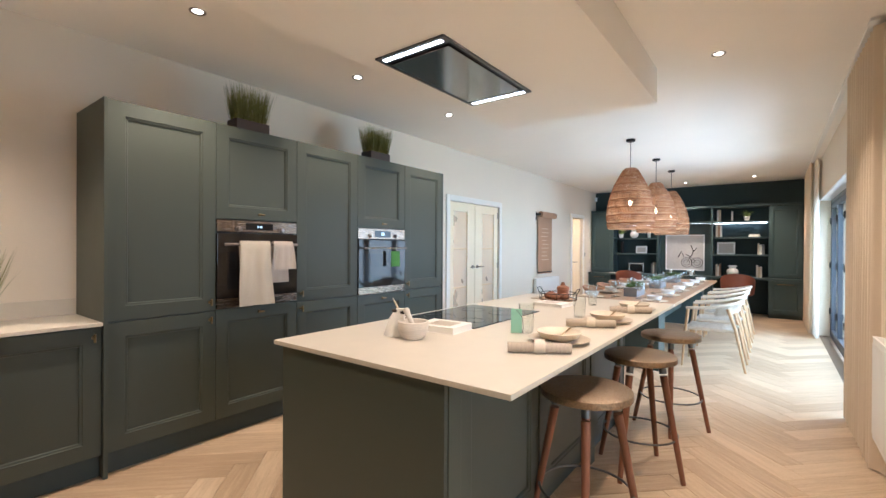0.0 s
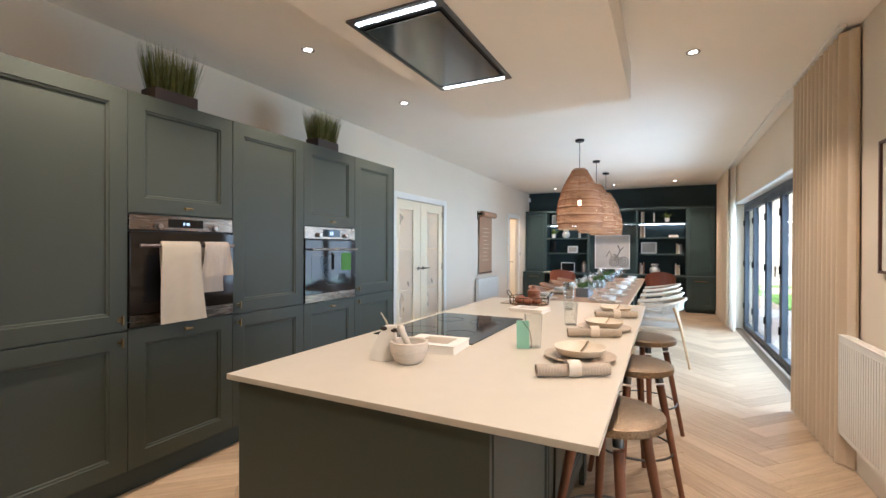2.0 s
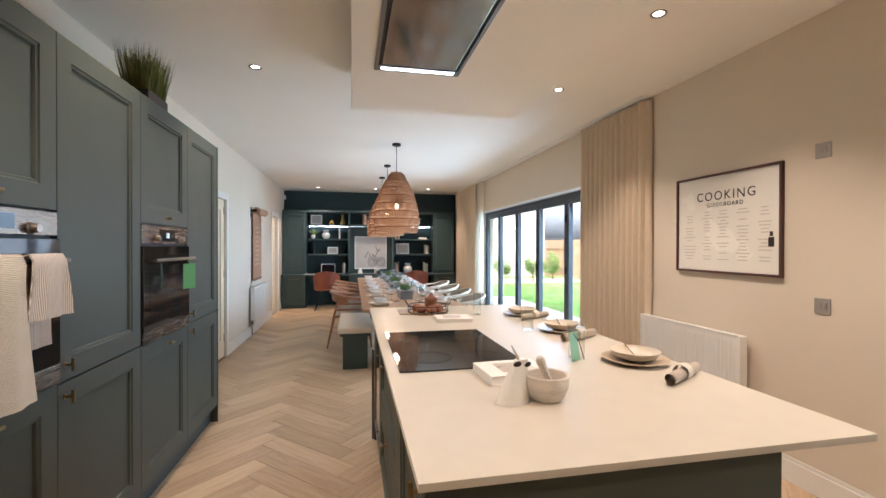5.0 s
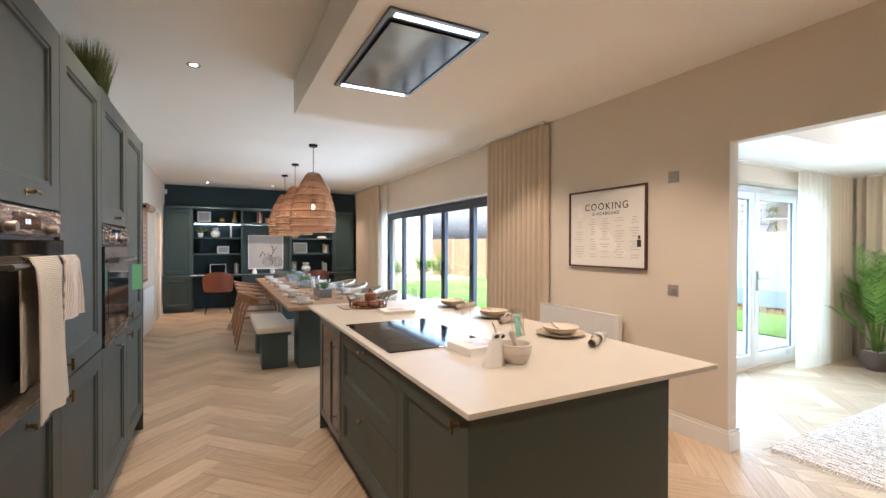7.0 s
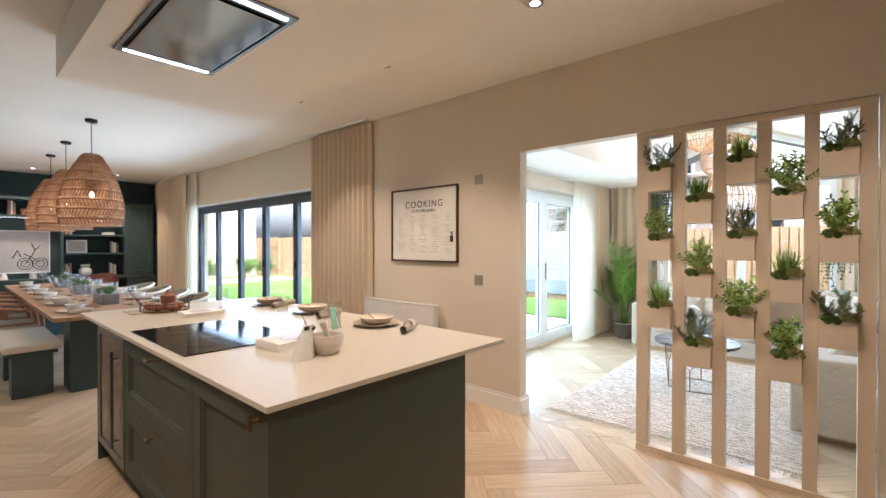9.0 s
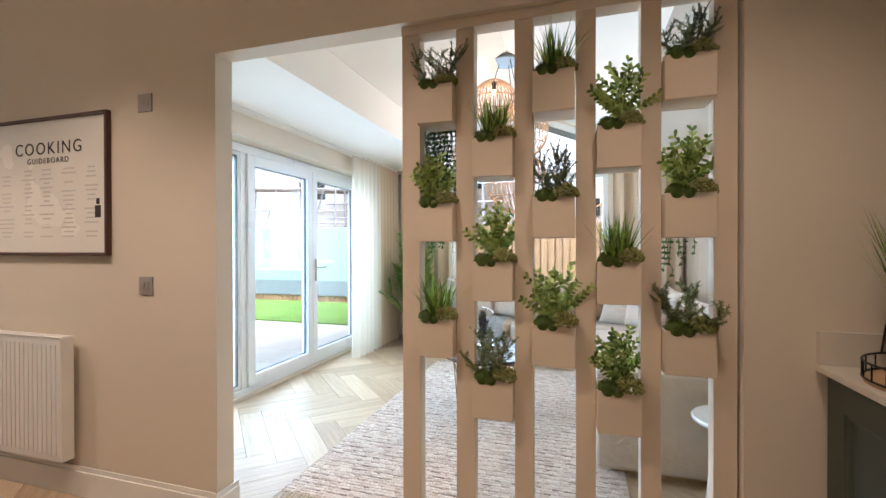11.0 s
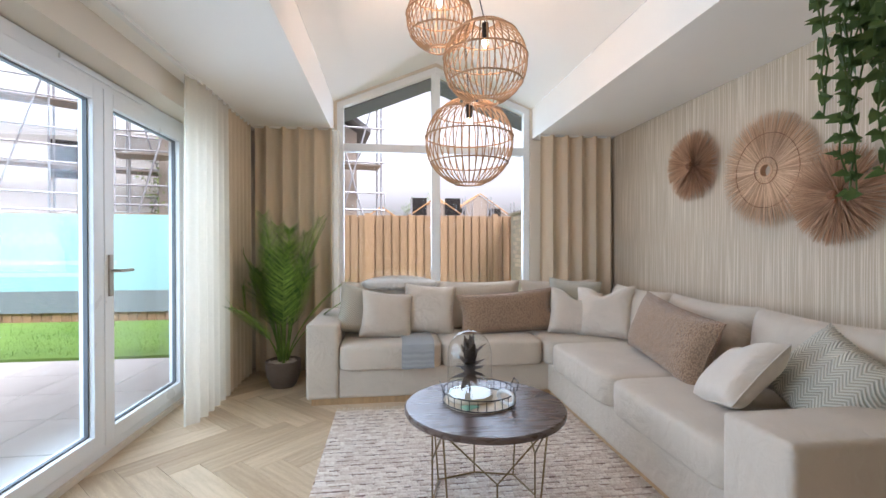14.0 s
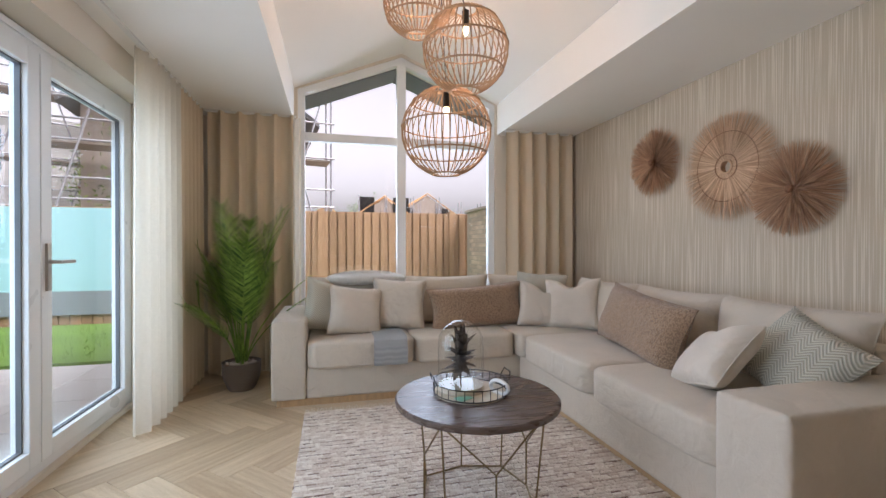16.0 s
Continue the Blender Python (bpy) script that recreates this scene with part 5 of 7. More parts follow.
part("bow", Shape().tube([(0.022 + 0.014 * math.cos(k * 0.52), 0.012 * math.sin(k * 0.52), 0.114) for k in range(12)], 0.0045, 6, closed=True).ball((0.045, -0.012, 0.118), (0.018, 0.006, 0.009), 10, 6).ball((0.005, -0.012, 0.124), (0.018, 0.006, 0.009), 10, 6), INK, bag, "black ribbon bow", smooth=True)
part("spoon_handle", Shape().tube([(0.026, 0, 0.11), (0.01, 0.0, 0.15), (-0.012, 0, 0.185)], 0.006, 8, 0.0025), CERAM, bag, "pale horn spoon handle", smooth=True)


def book(name, x, y, z, w, d, h, turn, cover, lab, at_cat="book", group=""):
    th = thing(name, lab, at_cat, pose(x, y, z, 0, 0, turn), group=group)
    part("pages", Shape().box(-w / 2 + 0.003, w / 2 - 0.004, -d / 2 + 0.004, d / 2 - 0.004, 0.003, h - 0.003), PAPERW, th)
    part("cover", Shape().box(-w / 2, w / 2, -d / 2, d / 2, h - 0.003, h).box(-w / 2, w / 2, -d / 2, d / 2, 0, 0.003).box(-w / 2, -w / 2 + 0.003, -d / 2, d / 2, 0.003, h - 0.003), cover, th, bevel=0.001)
    return th


bk = book("cookery_book", 1.665, 0.695, 0.9005, 0.25, 0.2, 0.035, 4, PAPERW, "thick white cookery book lying shut by the hob")
part("cover_picture", Shape().box(-0.06, 0.08, -0.06, 0.06, 0.0352, 0.0358).lathe([(0, 0.0359), (0.05, 0.0359), (0.05, 0.0364), (0, 0.0364)], 28, (0.02, 0, 0)), PLATE, bk)
bk = book("cookery_book", 1.73, 1.99, 0.9005, 0.24, 0.19, 0.025, -4, PAPERW, "white cookery book lying shut on the island")
part("cover_picture", Shape().box(-0.07, 0.05, -0.05, 0.05, 0.0252, 0.0258), INKG, bk)
tray = thing("wire_tray", "round black wire tray holding bread and jars", "tray", pose(1.62, 2.36, 0.9005))
part("base", Shape().lathe([(0, 0), (0.15, 0), (0.15, 0.008), (0, 0.008)], 40), WOODL, tray)
sh = Shape()
for z in (0.012, 0.06):
    sh.tube([(0.152 * math.cos(k * math.pi / 24), 0.152 * math.sin(k * math.pi / 24), z) for k in range(48)], 0.003, 6, closed=True)
for k in range(20):
    a = k * math.pi / 10
    sh.tube([(0.152 * math.cos(a), 0.152 * math.sin(a), 0.01), (0.152 * math.cos(a), 0.152 * math.sin(a), 0.06)], 0.002, 5)
for s in (-1, 1):
    sh.tube([(s * 0.152, -0.04, 0.06), (s * 0.175, -0.03, 0.10), (s * 0.175, 0.03, 0.10), (s * 0.152, 0.04, 0.06)], 0.003, 6)
part("wire_rim", sh, BLACKM, tray, smooth=True)
solid("ceramic_jar", Shape().lathe([(0, 0), (0.045, 0), (0.05, 0.03), (0.046, 0.07), (0.052, 0.075), (0.05, 0.1), (0.02, 0.115), (0.012, 0.14), (0, 0.142)], 28), TERRA, "lidded terracotta jar standing in the wire tray", "jar", smooth=True, at=pose(1.65, 2.39, 0.909))
for dx, dy in ((-0.06, -0.05), (0.01, -0.09), (-0.08, 0.04), (0.07, -0.04)):
    solid("bread_roll", Shape().ball((0, 0, 0.028), (0.042, 0.036, 0.028), 16, 10), TERRA, "small brown bread roll in the wire tray", "bread", smooth=True, at=pose(1.62 + dx, 2.36 + dy, 0.909))
solid("tea_cloth", Shape().box(1.40, 1.52, 2.3, 2.52, 0.9005, 0.908), NAPKIN, "grey striped cloth folded beside the wire tray", "cloth", bevel=0.003)

# south worktop tray and plant
tr2 = thing("wire_tray", "round black wire tray on the corner worktop", "tray", pose(3.41, -1.80, 0.9005))
part("base", Shape().lathe([(0, 0), (0.17, 0), (0.17, 0.01), (0, 0.01)], 40), WOODL, tr2)
sh = Shape()
for z in (0.012, 0.055):
    sh.tube([(0.172 * math.cos(k * math.pi / 24), 0.172 * math.sin(k * math.pi / 24), z) for k in range(48)], 0.003, 6, closed=True)
for k in range(24):
    a = k * math.pi / 12
    sh.tube([(0.172 * math.cos(a), 0.172 * math.sin(a), 0.01), (0.172 * math.cos(a), 0.172 * math.sin(a), 0.055)], 0.002, 5)
sh.tube([(0.172, -0.06, 0.055), (0.19, -0.04, 0.13), (0.19, 0.04, 0.13), (0.172, 0.06, 0.055)], 0.003, 6)
part("wire_rim", sh, BLACKM, tr2, smooth=True)
pg = thing("potted_grass", "tall green grass in a white bowl on wooden feet", "plant", pose(3.41, -1.83, 0.911))
part("bowl", Shape().lathe([(0, 0.03), (0.09, 0.03), (0.1, 0.04), (0.1, 0.125), (0.094, 0.125), (0.09, 0.10), (0, 0.10)], 36), CERAMW, pg, smooth=True)
for k in range(3):
    a = k * 2.094
    part("foot", Shape().box(-0.02, 0.02, -0.012, 0.012, 0, 0.032), WOODR, pg, at=pose(0.06 * math.cos(a), 0.06 * math.sin(a), 0, 0, 0, math.degrees(a)))
part("grass", grass_tuft(Shape(), -0.08, 0.08, -0.08, 0.08, 0.10, 0.36, 500, 21, 0.008, 0.5), LEAFG, pg)


# ---- dining ----
def pendant(x, y, s=1.0):
    th = thing("pendant_lamp", "woven rattan bell pendant lamp hanging lit over the table", "pendant lamp", pose(x, y, CH), group="rattan pendants")
    zb, zt = -1.135, -0.37
    part("canopy", Shape().lathe([(0, -0.03), (0.05, -0.03), (0.055, -0.02), (0.055, 0), (0, 0)], 28), BLACKM, th, smooth=True)
    part("cord", Shape().tube([(0, 0, -0.03), (0, 0, -0.70)], 0.004, 8), BLACKM, th)
    prof = [(0.06, zt), (0.085, zt - 0.02), (0.13, zt - 0.10), (0.185, zt - 0.20), (0.235, zt - 0.33), (0.27, zt - 0.47), (0.282, zt - 0.60), (0.272, zt - 0.70), (0.262, zb)]
    sh = Shape()

    def rad(z):
        for (r0, z0), (r1, z1) in zip(prof, prof[1:]):
            if z1 <= z <= z0:
                return r0 + (r1 - r0) * (z0 - z) / (z0 - z1)
        return prof[-1][0]
    n = 62
    for k in range(n):
        z = zt - 0.004 - k * (zt - zb - 0.008) / (n - 1)
        r = rad(z)
        sh.tube([(r * math.cos(q * math.pi / 20), r * math.sin(q * math.pi / 20), z) for q in range(40)], 0.0034, 4, closed=True)
    for k in range(0, n, 8):
        z = zt - 0.004 - k * (zt - zb - 0.008) / (n - 1)
        r = rad(z) + 0.004
        part("band", Shape().tube([(r * math.cos(q * math.pi / 20), r * math.sin(q * math.pi / 20), z) for q in range(40)], 0.0065, 5, closed=True), STRAWD, th, smooth=True)
    tagged(part("shade", sh, RATTAN, th, "open woven rattan shade", smooth=True), kind="stuff")
    sh = Shape()
    for band in range(8):
        za = zt - 0.02 - band * 0.0945
        for q in range(56):
            a = 2 * math.pi * q / 56
            r0, r1 = rad(za) + 0.004, rad(za - 0.07) + 0.004
            d = 0.1 * (1 if band % 2 else -1)
            sh.tube([(r0 * math.cos(a), r0 * math.sin(a), za), (r1 * math.cos(a + d), r1 * math.sin(a + d), za - 0.075)], 0.0045, 4)
    tagged(part("plait", sh, STRAWD, th), kind="stuff")
    part("bulb_holder", Shape().lathe([(0, -0.70), (0.018, -0.70), (0.02, -0.76), (0, -0.76)], 16), BLACKM, th, smooth=True)
    part("bulb", Shape().ball((0, 0, -0.80), (0.02, 0.02, 0.034), 18, 12), BULB, th, smooth=True)
    lamp_point("pendant_glow", (x, y, CH - 0.88), P_PEND)


for y in (4.69, 6.2, 7.45):
    pendant(1.61, y)

tb = thing("dining_table", "long oak dining table on dark teal panel legs", "dining table", pose(0, 0, 0))
part("tabletop", Shape().box(1.16, 2.24, 3.62, 8.2, 0.725, 0.76), WOODT, tb, bevel=0.003)
for y in (4.05, 7.6):
    part("leg", Shape().box(1.33, 2.07, y, y + 0.34, 0, 0.725), TEAL, tb, bevel=0.003)
part("stretcher", Shape().box(1.64, 1.76, 4.39, 7.6, 0.3, 0.42), TEAL, tb, bevel=0.003)
be = thing("bench", "dark teal box bench with a cream seat pad", "bench", pose(1.09, 4.15, 0))
for y in (0.03, 0.85):
    part("bench_leg", Shape().box(-0.14, 0.14, y, y + 0.24, 0, 0.40), TEAL, be, bevel=0.002)
part("bench_board", Shape().box(-0.17, 0.17, 0, 1.12, 0.38, 0.41), TEAL, be, bevel=0.002)
part("seat_pad", Shape().box(-0.2, 0.2, -0.02, 1.14, 0.412, 0.48), LINEN, be, "cream linen seat pad", bevel=0.025, segs=4, smooth=True)


def dining_chair(x, y, turn, wood, lab):
    th = thing("dining_chair", lab, "chair", pose(x, y, 0, 0, 0, turn), group="chairs round the table")
    legs = WOODL if wood is WOODW else wood
    part("seat_frame", Shape().tube([(-0.24, -0.22, 0.43), (0.24, -0.22, 0.43), (0.24, 0.22, 0.43), (-0.24, 0.22, 0.43)], 0.016, 8, closed=True), wood, th, smooth=True)
    part("seat", Shape().box(-0.235, 0.235, -0.215, 0.215, 0.425, 0.452), CORD, th, "woven cord seat", bevel=0.008)
    for sx in (-1, 1):
        part("leg", Shape().tube([(0.27, sx * 0.25, 0), (0.235, sx * 0.235, 0.45), (0.21, sx * 0.26, 0.66)], 0.012, 10, 0.018), legs, th, smooth=True)
        part("leg", Shape().tube([(-0.33, sx * 0.22, 0), (-0.24, sx * 0.23, 0.45), (-0.17, sx * 0.26, 0.68)], 0.012, 10, 0.018), legs, th, smooth=True)
    arc = [(0.23, -0.27, 0.665), (0.1, -0.285, 0.675), (-0.08, -0.28, 0.70), (-0.22, -0.21, 0.735), (-0.28, -0.1, 0.755), (-0.295, 0, 0.76), (-0.28, 0.1, 0.755), (-0.22, 0.21, 0.735), (-0.08, 0.28, 0.70), (0.1, 0.285, 0.675), (0.23, 0.27, 0.665)]
    part("arm_rail", Shape().tube(arc, 0.017, 8), wood, th, smooth=True)
    sh = Shape()
    v, f = [], []
    mid = arc[2:9]
    for s in (0, 0.012):
        for z in (0, -0.05, -0.1):
            v += [(p[0] + s + (0.02 if z < 0 else 0), p[1], p[2] + z - 0.012) for p in mid]
    n = len(mid)
    for s in (0, 1):
        for j in range(2):
            for i in range(n - 1):
                o = s * 3 * n + j * n + i
                f.append((o, o + 1, o + n + 1, o + n))
    sh.add(v, f)
    part("backrest", sh, CORD if wood is WOODW else TEAK, th, "woven cord back band" if wood is WOODW else "curved teak back band", smooth=True)


for y in (5.5, 6.15, 6.8, 7.45):
    dining_chair(1.05, y, 0, TEAK, "warm teak armchair with a curved back at the table")
for y in (4.75, 5.5, 6.25, 7.0):
    dining_chair(2.50, y, 180, WOODW, "whitewashed oak armchair with woven cord back at the table")

gl0 = thing("wine_glass", "clear stemmed wine glass on the laid table", "glass", pose(1.5, 4.3, 0.7605), group="table glasses")
part("bowl", Shape().lathe([(0.004, 0.09), (0.025, 0.1), (0.036, 0.13), (0.034, 0.18), (0.0325, 0.18), (0.034, 0.13), (0.023, 0.102), (0, 0.094)], 20), GLASSW, gl0, smooth=True)
part("stem", Shape().tube([(0, 0, 0.004), (0, 0, 0.092)], 0.004, 8), GLASSW, gl0, smooth=True)
part("foot", Shape().lathe([(0, 0), (0.034, 0), (0.034, 0.003), (0.005, 0.006), (0, 0.006)], 20), GLASSW, gl0, smooth=True)
pl0 = thing("dinner_plate", "white china plate laid on the dining table", "plate", pose(1.34, 4.2, 0.7605), group="table plates")
part("dish", Shape().lathe([(0, 0.003), (0.06, 0), (0.1, 0.006), (0.135, 0.016), (0.132, 0.018), (0.09, 0.009), (0, 0.007)], 36), CERAM, pl0, smooth=True)
bo0 = thing("soup_bowl", "white china bowl on a plate at the dining table", "bowl", pose(1.34, 4.2, 0.769), group="table bowls")
part("dish", Shape().lathe([(0, 0.003), (0.04, 0), (0.065, 0.02), (0.08, 0.06), (0.077, 0.06), (0.06, 0.024), (0, 0.008)], 32), CERAMW, bo0, smooth=True)
first = True
rnd = random.Random(11)
for side, px in ((-1, 1.36), (1, 2.04)):
    for y in (4.0, 4.75, 5.5, 6.25, 7.0, 7.7):
        j = rnd.uniform(-0.03, 0.03)
        if first:
            pl0.matrix_basis, bo0.matrix_basis = pose(px, y + j, 0.7605), pose(px, y + j, 0.7695)
            gl0.matrix_basis = pose(px - side * 0.2, y + 0.16, 0.7605)
            first = False
        else:
            copy_thing(pl0, pose(px, y + j, 0.7605))
            copy_thing(bo0, pose(px, y + j, 0.7695))
            copy_thing(gl0, pose(px - side * 0.2, y + 0.16, 0.7605))
        copy_thing(gl0, pose(px - side * 0.22, y + 0.25, 0.7605))
        copy_thing(gl0, pose(px - side * 0.16, y + 0.33, 0.7605))
        solid("rolled_napkin", Shape().tube([(-0.08, 0, 0.02), (0.08, 0, 0.02)], 0.02, 12), NAPKIN, "grey napkin rolled beside a dinner plate", "napkin", smooth=True, at=pose(px, y - 0.2, 0.7605, 0, 0, 8), group="table napkins")
for i, y in enumerate((4.55, 5.9, 7.2)):
    th = thing("planter_trough", "zinc trough of succulents and herbs on the dining table", "planter", pose(1.70, y, 0.7605), group="table planters")
    part("trough", Shape().box(-0.075, 0.075, -0.2, 0.2, 0, 0.10).box(-0.08, 0.08, -0.205, 0.205, 0.095, 0.105), GREYBOX, th, bevel=0.003)
    sh = Shape()
    r2 = random.Random(i)
    for _ in range(26):
        cx, cy = r2.uniform(-0.06, 0.06), r2.uniform(-0.18, 0.18)
        for q in range(9):
            a = q * 0.7
            sh.blade((cx, cy, 0.10), (math.cos(a) * 0.7, math.sin(a) * 0.7, 1), (-math.sin(a), math.cos(a), 0), r2.uniform(0.05, 0.11), 0.012, r2.uniform(-0.02, 0.02), 3)
    part("succulents", sh, LEAFI, th)


# ---- desk wall ----
dk = thing("built_in_shelving", "dark teal built-in desk and shelving wall with lit shelves", "shelving unit", pose(0, 0, 0))
F0, F1, BK = 9.38, 9.58, NY - 0.003
XL, XR = -0.50, 3.50
part("desktop", Shape().box(XL, XR, F0 - 0.02, BK, 0.725, 0.76), TEAL, dk, bevel=0.002)
part("back_panel", Shape().box(0.02, 2.98, BK - 0.018, BK, 0.0, 2.19), TEALW, dk)
for a, b in ((XL, 0.02), (2.98, XR)):
    d = part("tall_cupboard", Shape().box(a, b, F1 + 0.02, BK - 0.001, 0.761, 2.19), TEAL, dk)
    part("cupboard_door", shaker(Shape(), b - a - 0.006, 1.40, rail=0.07), TEAL, d, at=pose(b - 0.003, F1, 0.775, 0, 0, -90) @ pose(0, -(b - a - 0.006), 0))
    d = part("base_cupboard", Shape().box(a, b, F0 + 0.02, BK - 0.001, 0.08, 0.724), TEAL, dk)
    part("plinth", Shape().box(a, b, F0 + 0.06, BK - 0.001, 0, 0.08), PLINTH, d)
    part("cupboard_door", shaker(Shape(), b - a - 0.006, 0.63, rail=0.07), TEAL, d, at=pose(b - 0.003, F0, 0.088, 0, 0, -90) @ pose(0, -(b - a - 0.006), 0))
    part("bar_handle", Shape().tube([((a + b) / 2 - 0.12, F0 - 0.025, 0.66), ((a + b) / 2 + 0.12, F0 - 0.025, 0.66)], 0.006, 8), BRASS, d, smooth=True)
part("cornice", Shape().box(XL, XR, F1 - 0.02, BK, 2.1905, 2.235), TEAL, dk, bevel=0.004)
part("centre_panel", Shape().box(0.98, 2.02, 9.80, BK - 0.02, 0.761, 1.875), TEAL, dk)
for x in (0.96, 2.0):
    part("upright", Shape().box(x, x + 0.04, F1, BK - 0.02, 0.761, 2.19), TEAL, dk, bevel=0.002)
part("shelf", Shape().box(1.0, 2.0, F1, BK - 0.02, 1.88, 1.915), TEAL, dk, bevel=0.002)
for a, b in ((0.02, 0.96), (2.04, 2.98)):
    for z in (1.19, 1.55, 1.88):
        part("shelf", Shape().box(a, b, F1, BK - 0.02, z, z + 0.03), TEAL, dk, bevel=0.002)
for a, b in ((0.05, 0.95), (1.03, 1.98), (2.05, 2.95)):
    part("light_strip", Shape().box(a, b, 9.86, 9.875, 1.868, 1.8785), LED, dk, "glowing white LED strip under the shelf")
for a, b in ((0.98, 1.02), (1.98, 2.02)):
    part("desk_support", Shape().box(a, b, F0 + 0.05, BK - 0.02, 0, 0.724), TEAL, dk)
part("desk_back", Shape().box(1.02, 1.98, F0 + 0.05, F0 + 0.07, 0.1, 0.724), TEAL, dk)

art = thing("framed_print", "white-framed grey print of a bicycle above the desk", "picture", pose(1.11, 9.797, 0.86))
aw, ah = 0.76, 0.78
part("frame", Shape().box(0, aw, -0.02, 0, 0, 0.02).box(0, aw, -0.02, 0, ah - 0.02, ah).box(0, 0.02, -0.02, 0, 0.02, ah - 0.02).box(aw - 0.02, aw, -0.02, 0, 0.02, ah - 0.02), UPVC, art, bevel=0.002)
part("print", Shape().box(0.02, aw - 0.02, -0.008, -0.003, 0.02, ah - 0.02), ARTBG, art)
sh = Shape()
for cx in (0.42, 0.62):
    for rr in (0.105, 0.06):
        sh.tube([(cx + rr * math.cos(k * math.pi / 16), -0.0095, 0.17 + rr * math.sin(k * math.pi / 16)) for k in range(32)], 0.006, 5, closed=True)
sh.tube([(0.42, -0.0095, 0.17), (0.5, -0.0095, 0.30), (0.62, -0.0095, 0.17), (0.52, -0.0095, 0.17), (0.47, -0.0095, 0.31)], 0.006, 5)
sh.tube([(0.40, -0.0095, 0.35), (0.5, -0.0095, 0.30), (0.55, -0.0095, 0.42), (0.5, -0.0095, 0.55)], 0.008, 5)
sh.tube([(0.25, -0.0095, 0.28), (0.32, -0.0095, 0.42), (0.36, -0.0095, 0.3)], 0.009, 5).tube([(0.55, -0.0095, 0.42), (0.62, -0.0095, 0.5)], 0.007, 5)
part("drawn_bicycle", sh, INK, art)


def shelf_books(x, z, n, seed, cols, grp="shelf books"):
    r = random.Random(seed)
    for i in range(n):
        w, h, d = r.uniform(0.022, 0.04), r.uniform(0.2, 0.27), r.uniform(0.15, 0.18)
        th = thing("book", "upright book standing on the dark shelf", "book", pose(x, 9.72, z, 0, 0, 0), group=grp)
        part("cover", Shape().box(0, w, 0, d, 0, h), cols[i % len(cols)], th, bevel=0.003)
        part("pages", Shape().box(0.003, w - 0.003, 0.006, d + 0.002, 0.003, h + 0.001), PAPERW, th)
        x += w + 0.003
    return x


def shelf_vase(x, z, prof, material, lab, y=9.74):
    solid("vase", Shape().lathe(prof, 28), material, lab, "vase", smooth=True, at=pose(x, y, z))


def photo(x, z, w, h, lab):
    th = thing("photo_frame", lab, "photo frame", pose(x, 9.76, z, -10, 0, 0))
    part("frame", Shape().box(0, w, 0, 0.015, 0, h), UPVC, th, bevel=0.003)
    part("picture", Shape().box(0.03, w - 0.03, -0.0015, 0.0, 0.03, h - 0.03), ARTBG, th)


ROUND = [(0, 0), (0.045, 0), (0.085, 0.04), (0.095, 0.085), (0.08, 0.13), (0.05, 0.15), (0.055, 0.17), (0.075, 0.185), (0.06, 0.205), (0.05, 0.205), (0.04, 0.16), (0, 0.15)]
BOTTLE = [(0, 0), (0.055, 0), (0.06, 0.05), (0.03, 0.12), (0.022, 0.2), (0.035, 0.235), (0.028, 0.235), (0.016, 0.2), (0, 0.05)]
S1, S2, S3, DT = 1.9105, 1.5805, 1.2205, 0.7605
photo(0.1, S1, 0.26, 0.24, "white photo frame leaning on the top shelf")
shelf_vase(0.58, S1, [(r * 0.6, z * 0.5) for r, z in ROUND], OCHRE, "small ochre ball vase on the top shelf")
shelf_vase(0.83, S1, BOTTLE, OCHRE, "ochre bottle vase on the top shelf")
shelf_books(1.3, S1, 3, 2, [TERRA, PAPERW, PAPERB])
shelf_vase(1.52, S1, [(0, 0), (0.05, 0), (0.055, 0.12), (0.05, 0.12), (0.045, 0.02), (0, 0.02)], TERRA, "rust clay beaker on the top shelf")
shelf_books(2.1, S1, 2, 3, [PAPERW, CERAM])
shelf_books(2.35, S1, 1, 4, [PAPERW])
shelf_books(2.08, S2, 3, 5, [CERAM, PAPERB, PAPERW])
shelf_vase(0.45, S2, ROUND, CERAMW, "white round jar on the lit shelf")
shelf_books(0.74, S2, 1, 6, [PAPERW])
for k in range(2):
    book("book", 2.75, 9.74, S2 + k * 0.028, 0.2 - 0.03 * k, 0.15, 0.025, 3 * k, PAPERW, "white book lying flat on the shelf", group="shelf books")
photo(0.48, S3, 0.24, 0.17, "white photo frame standing on the shelf")
shelf_books(0.16, S3, 1, 8, [INK])
photo(2.1, S3, 0.32, 0.26, "large white photo frame leaning on the shelf")
shelf_books(2.8, S3, 3, 9, [CERAM, PAPERW, GREYBOX])
shelf_books(0.82, DT, 3, 10, [GREYBOX, PAPERW, GREYBOX])
shelf_books(2.08, DT, 3, 12, [CERAM, PAPERW, PAPERB])
shelf_vase(2.38, DT, [(r * 1.15, z * 1.15) for r, z in ROUND], CERAMW, "white double-bellied jar on the desk")
shelf_books(2.78, DT, 3, 13, [PAPERW, CERAM, PAPERW])
shelf_vase(1.24, DT, [(0, 0), (0.06, 0), (0.05, 0.05), (0.03, 0.1), (0.02, 0.11), (0, 0.11)], CERAMW, "small white cone ornament on the desk", 9.68)
shelf_vase(1.62, DT, [(0, 0), (0.05, 0), (0.055, 0.1), (0.05, 0.1), (0.045, 0.02), (0, 0.02)], CERAMW, "white beaker on the desk", 9.66)
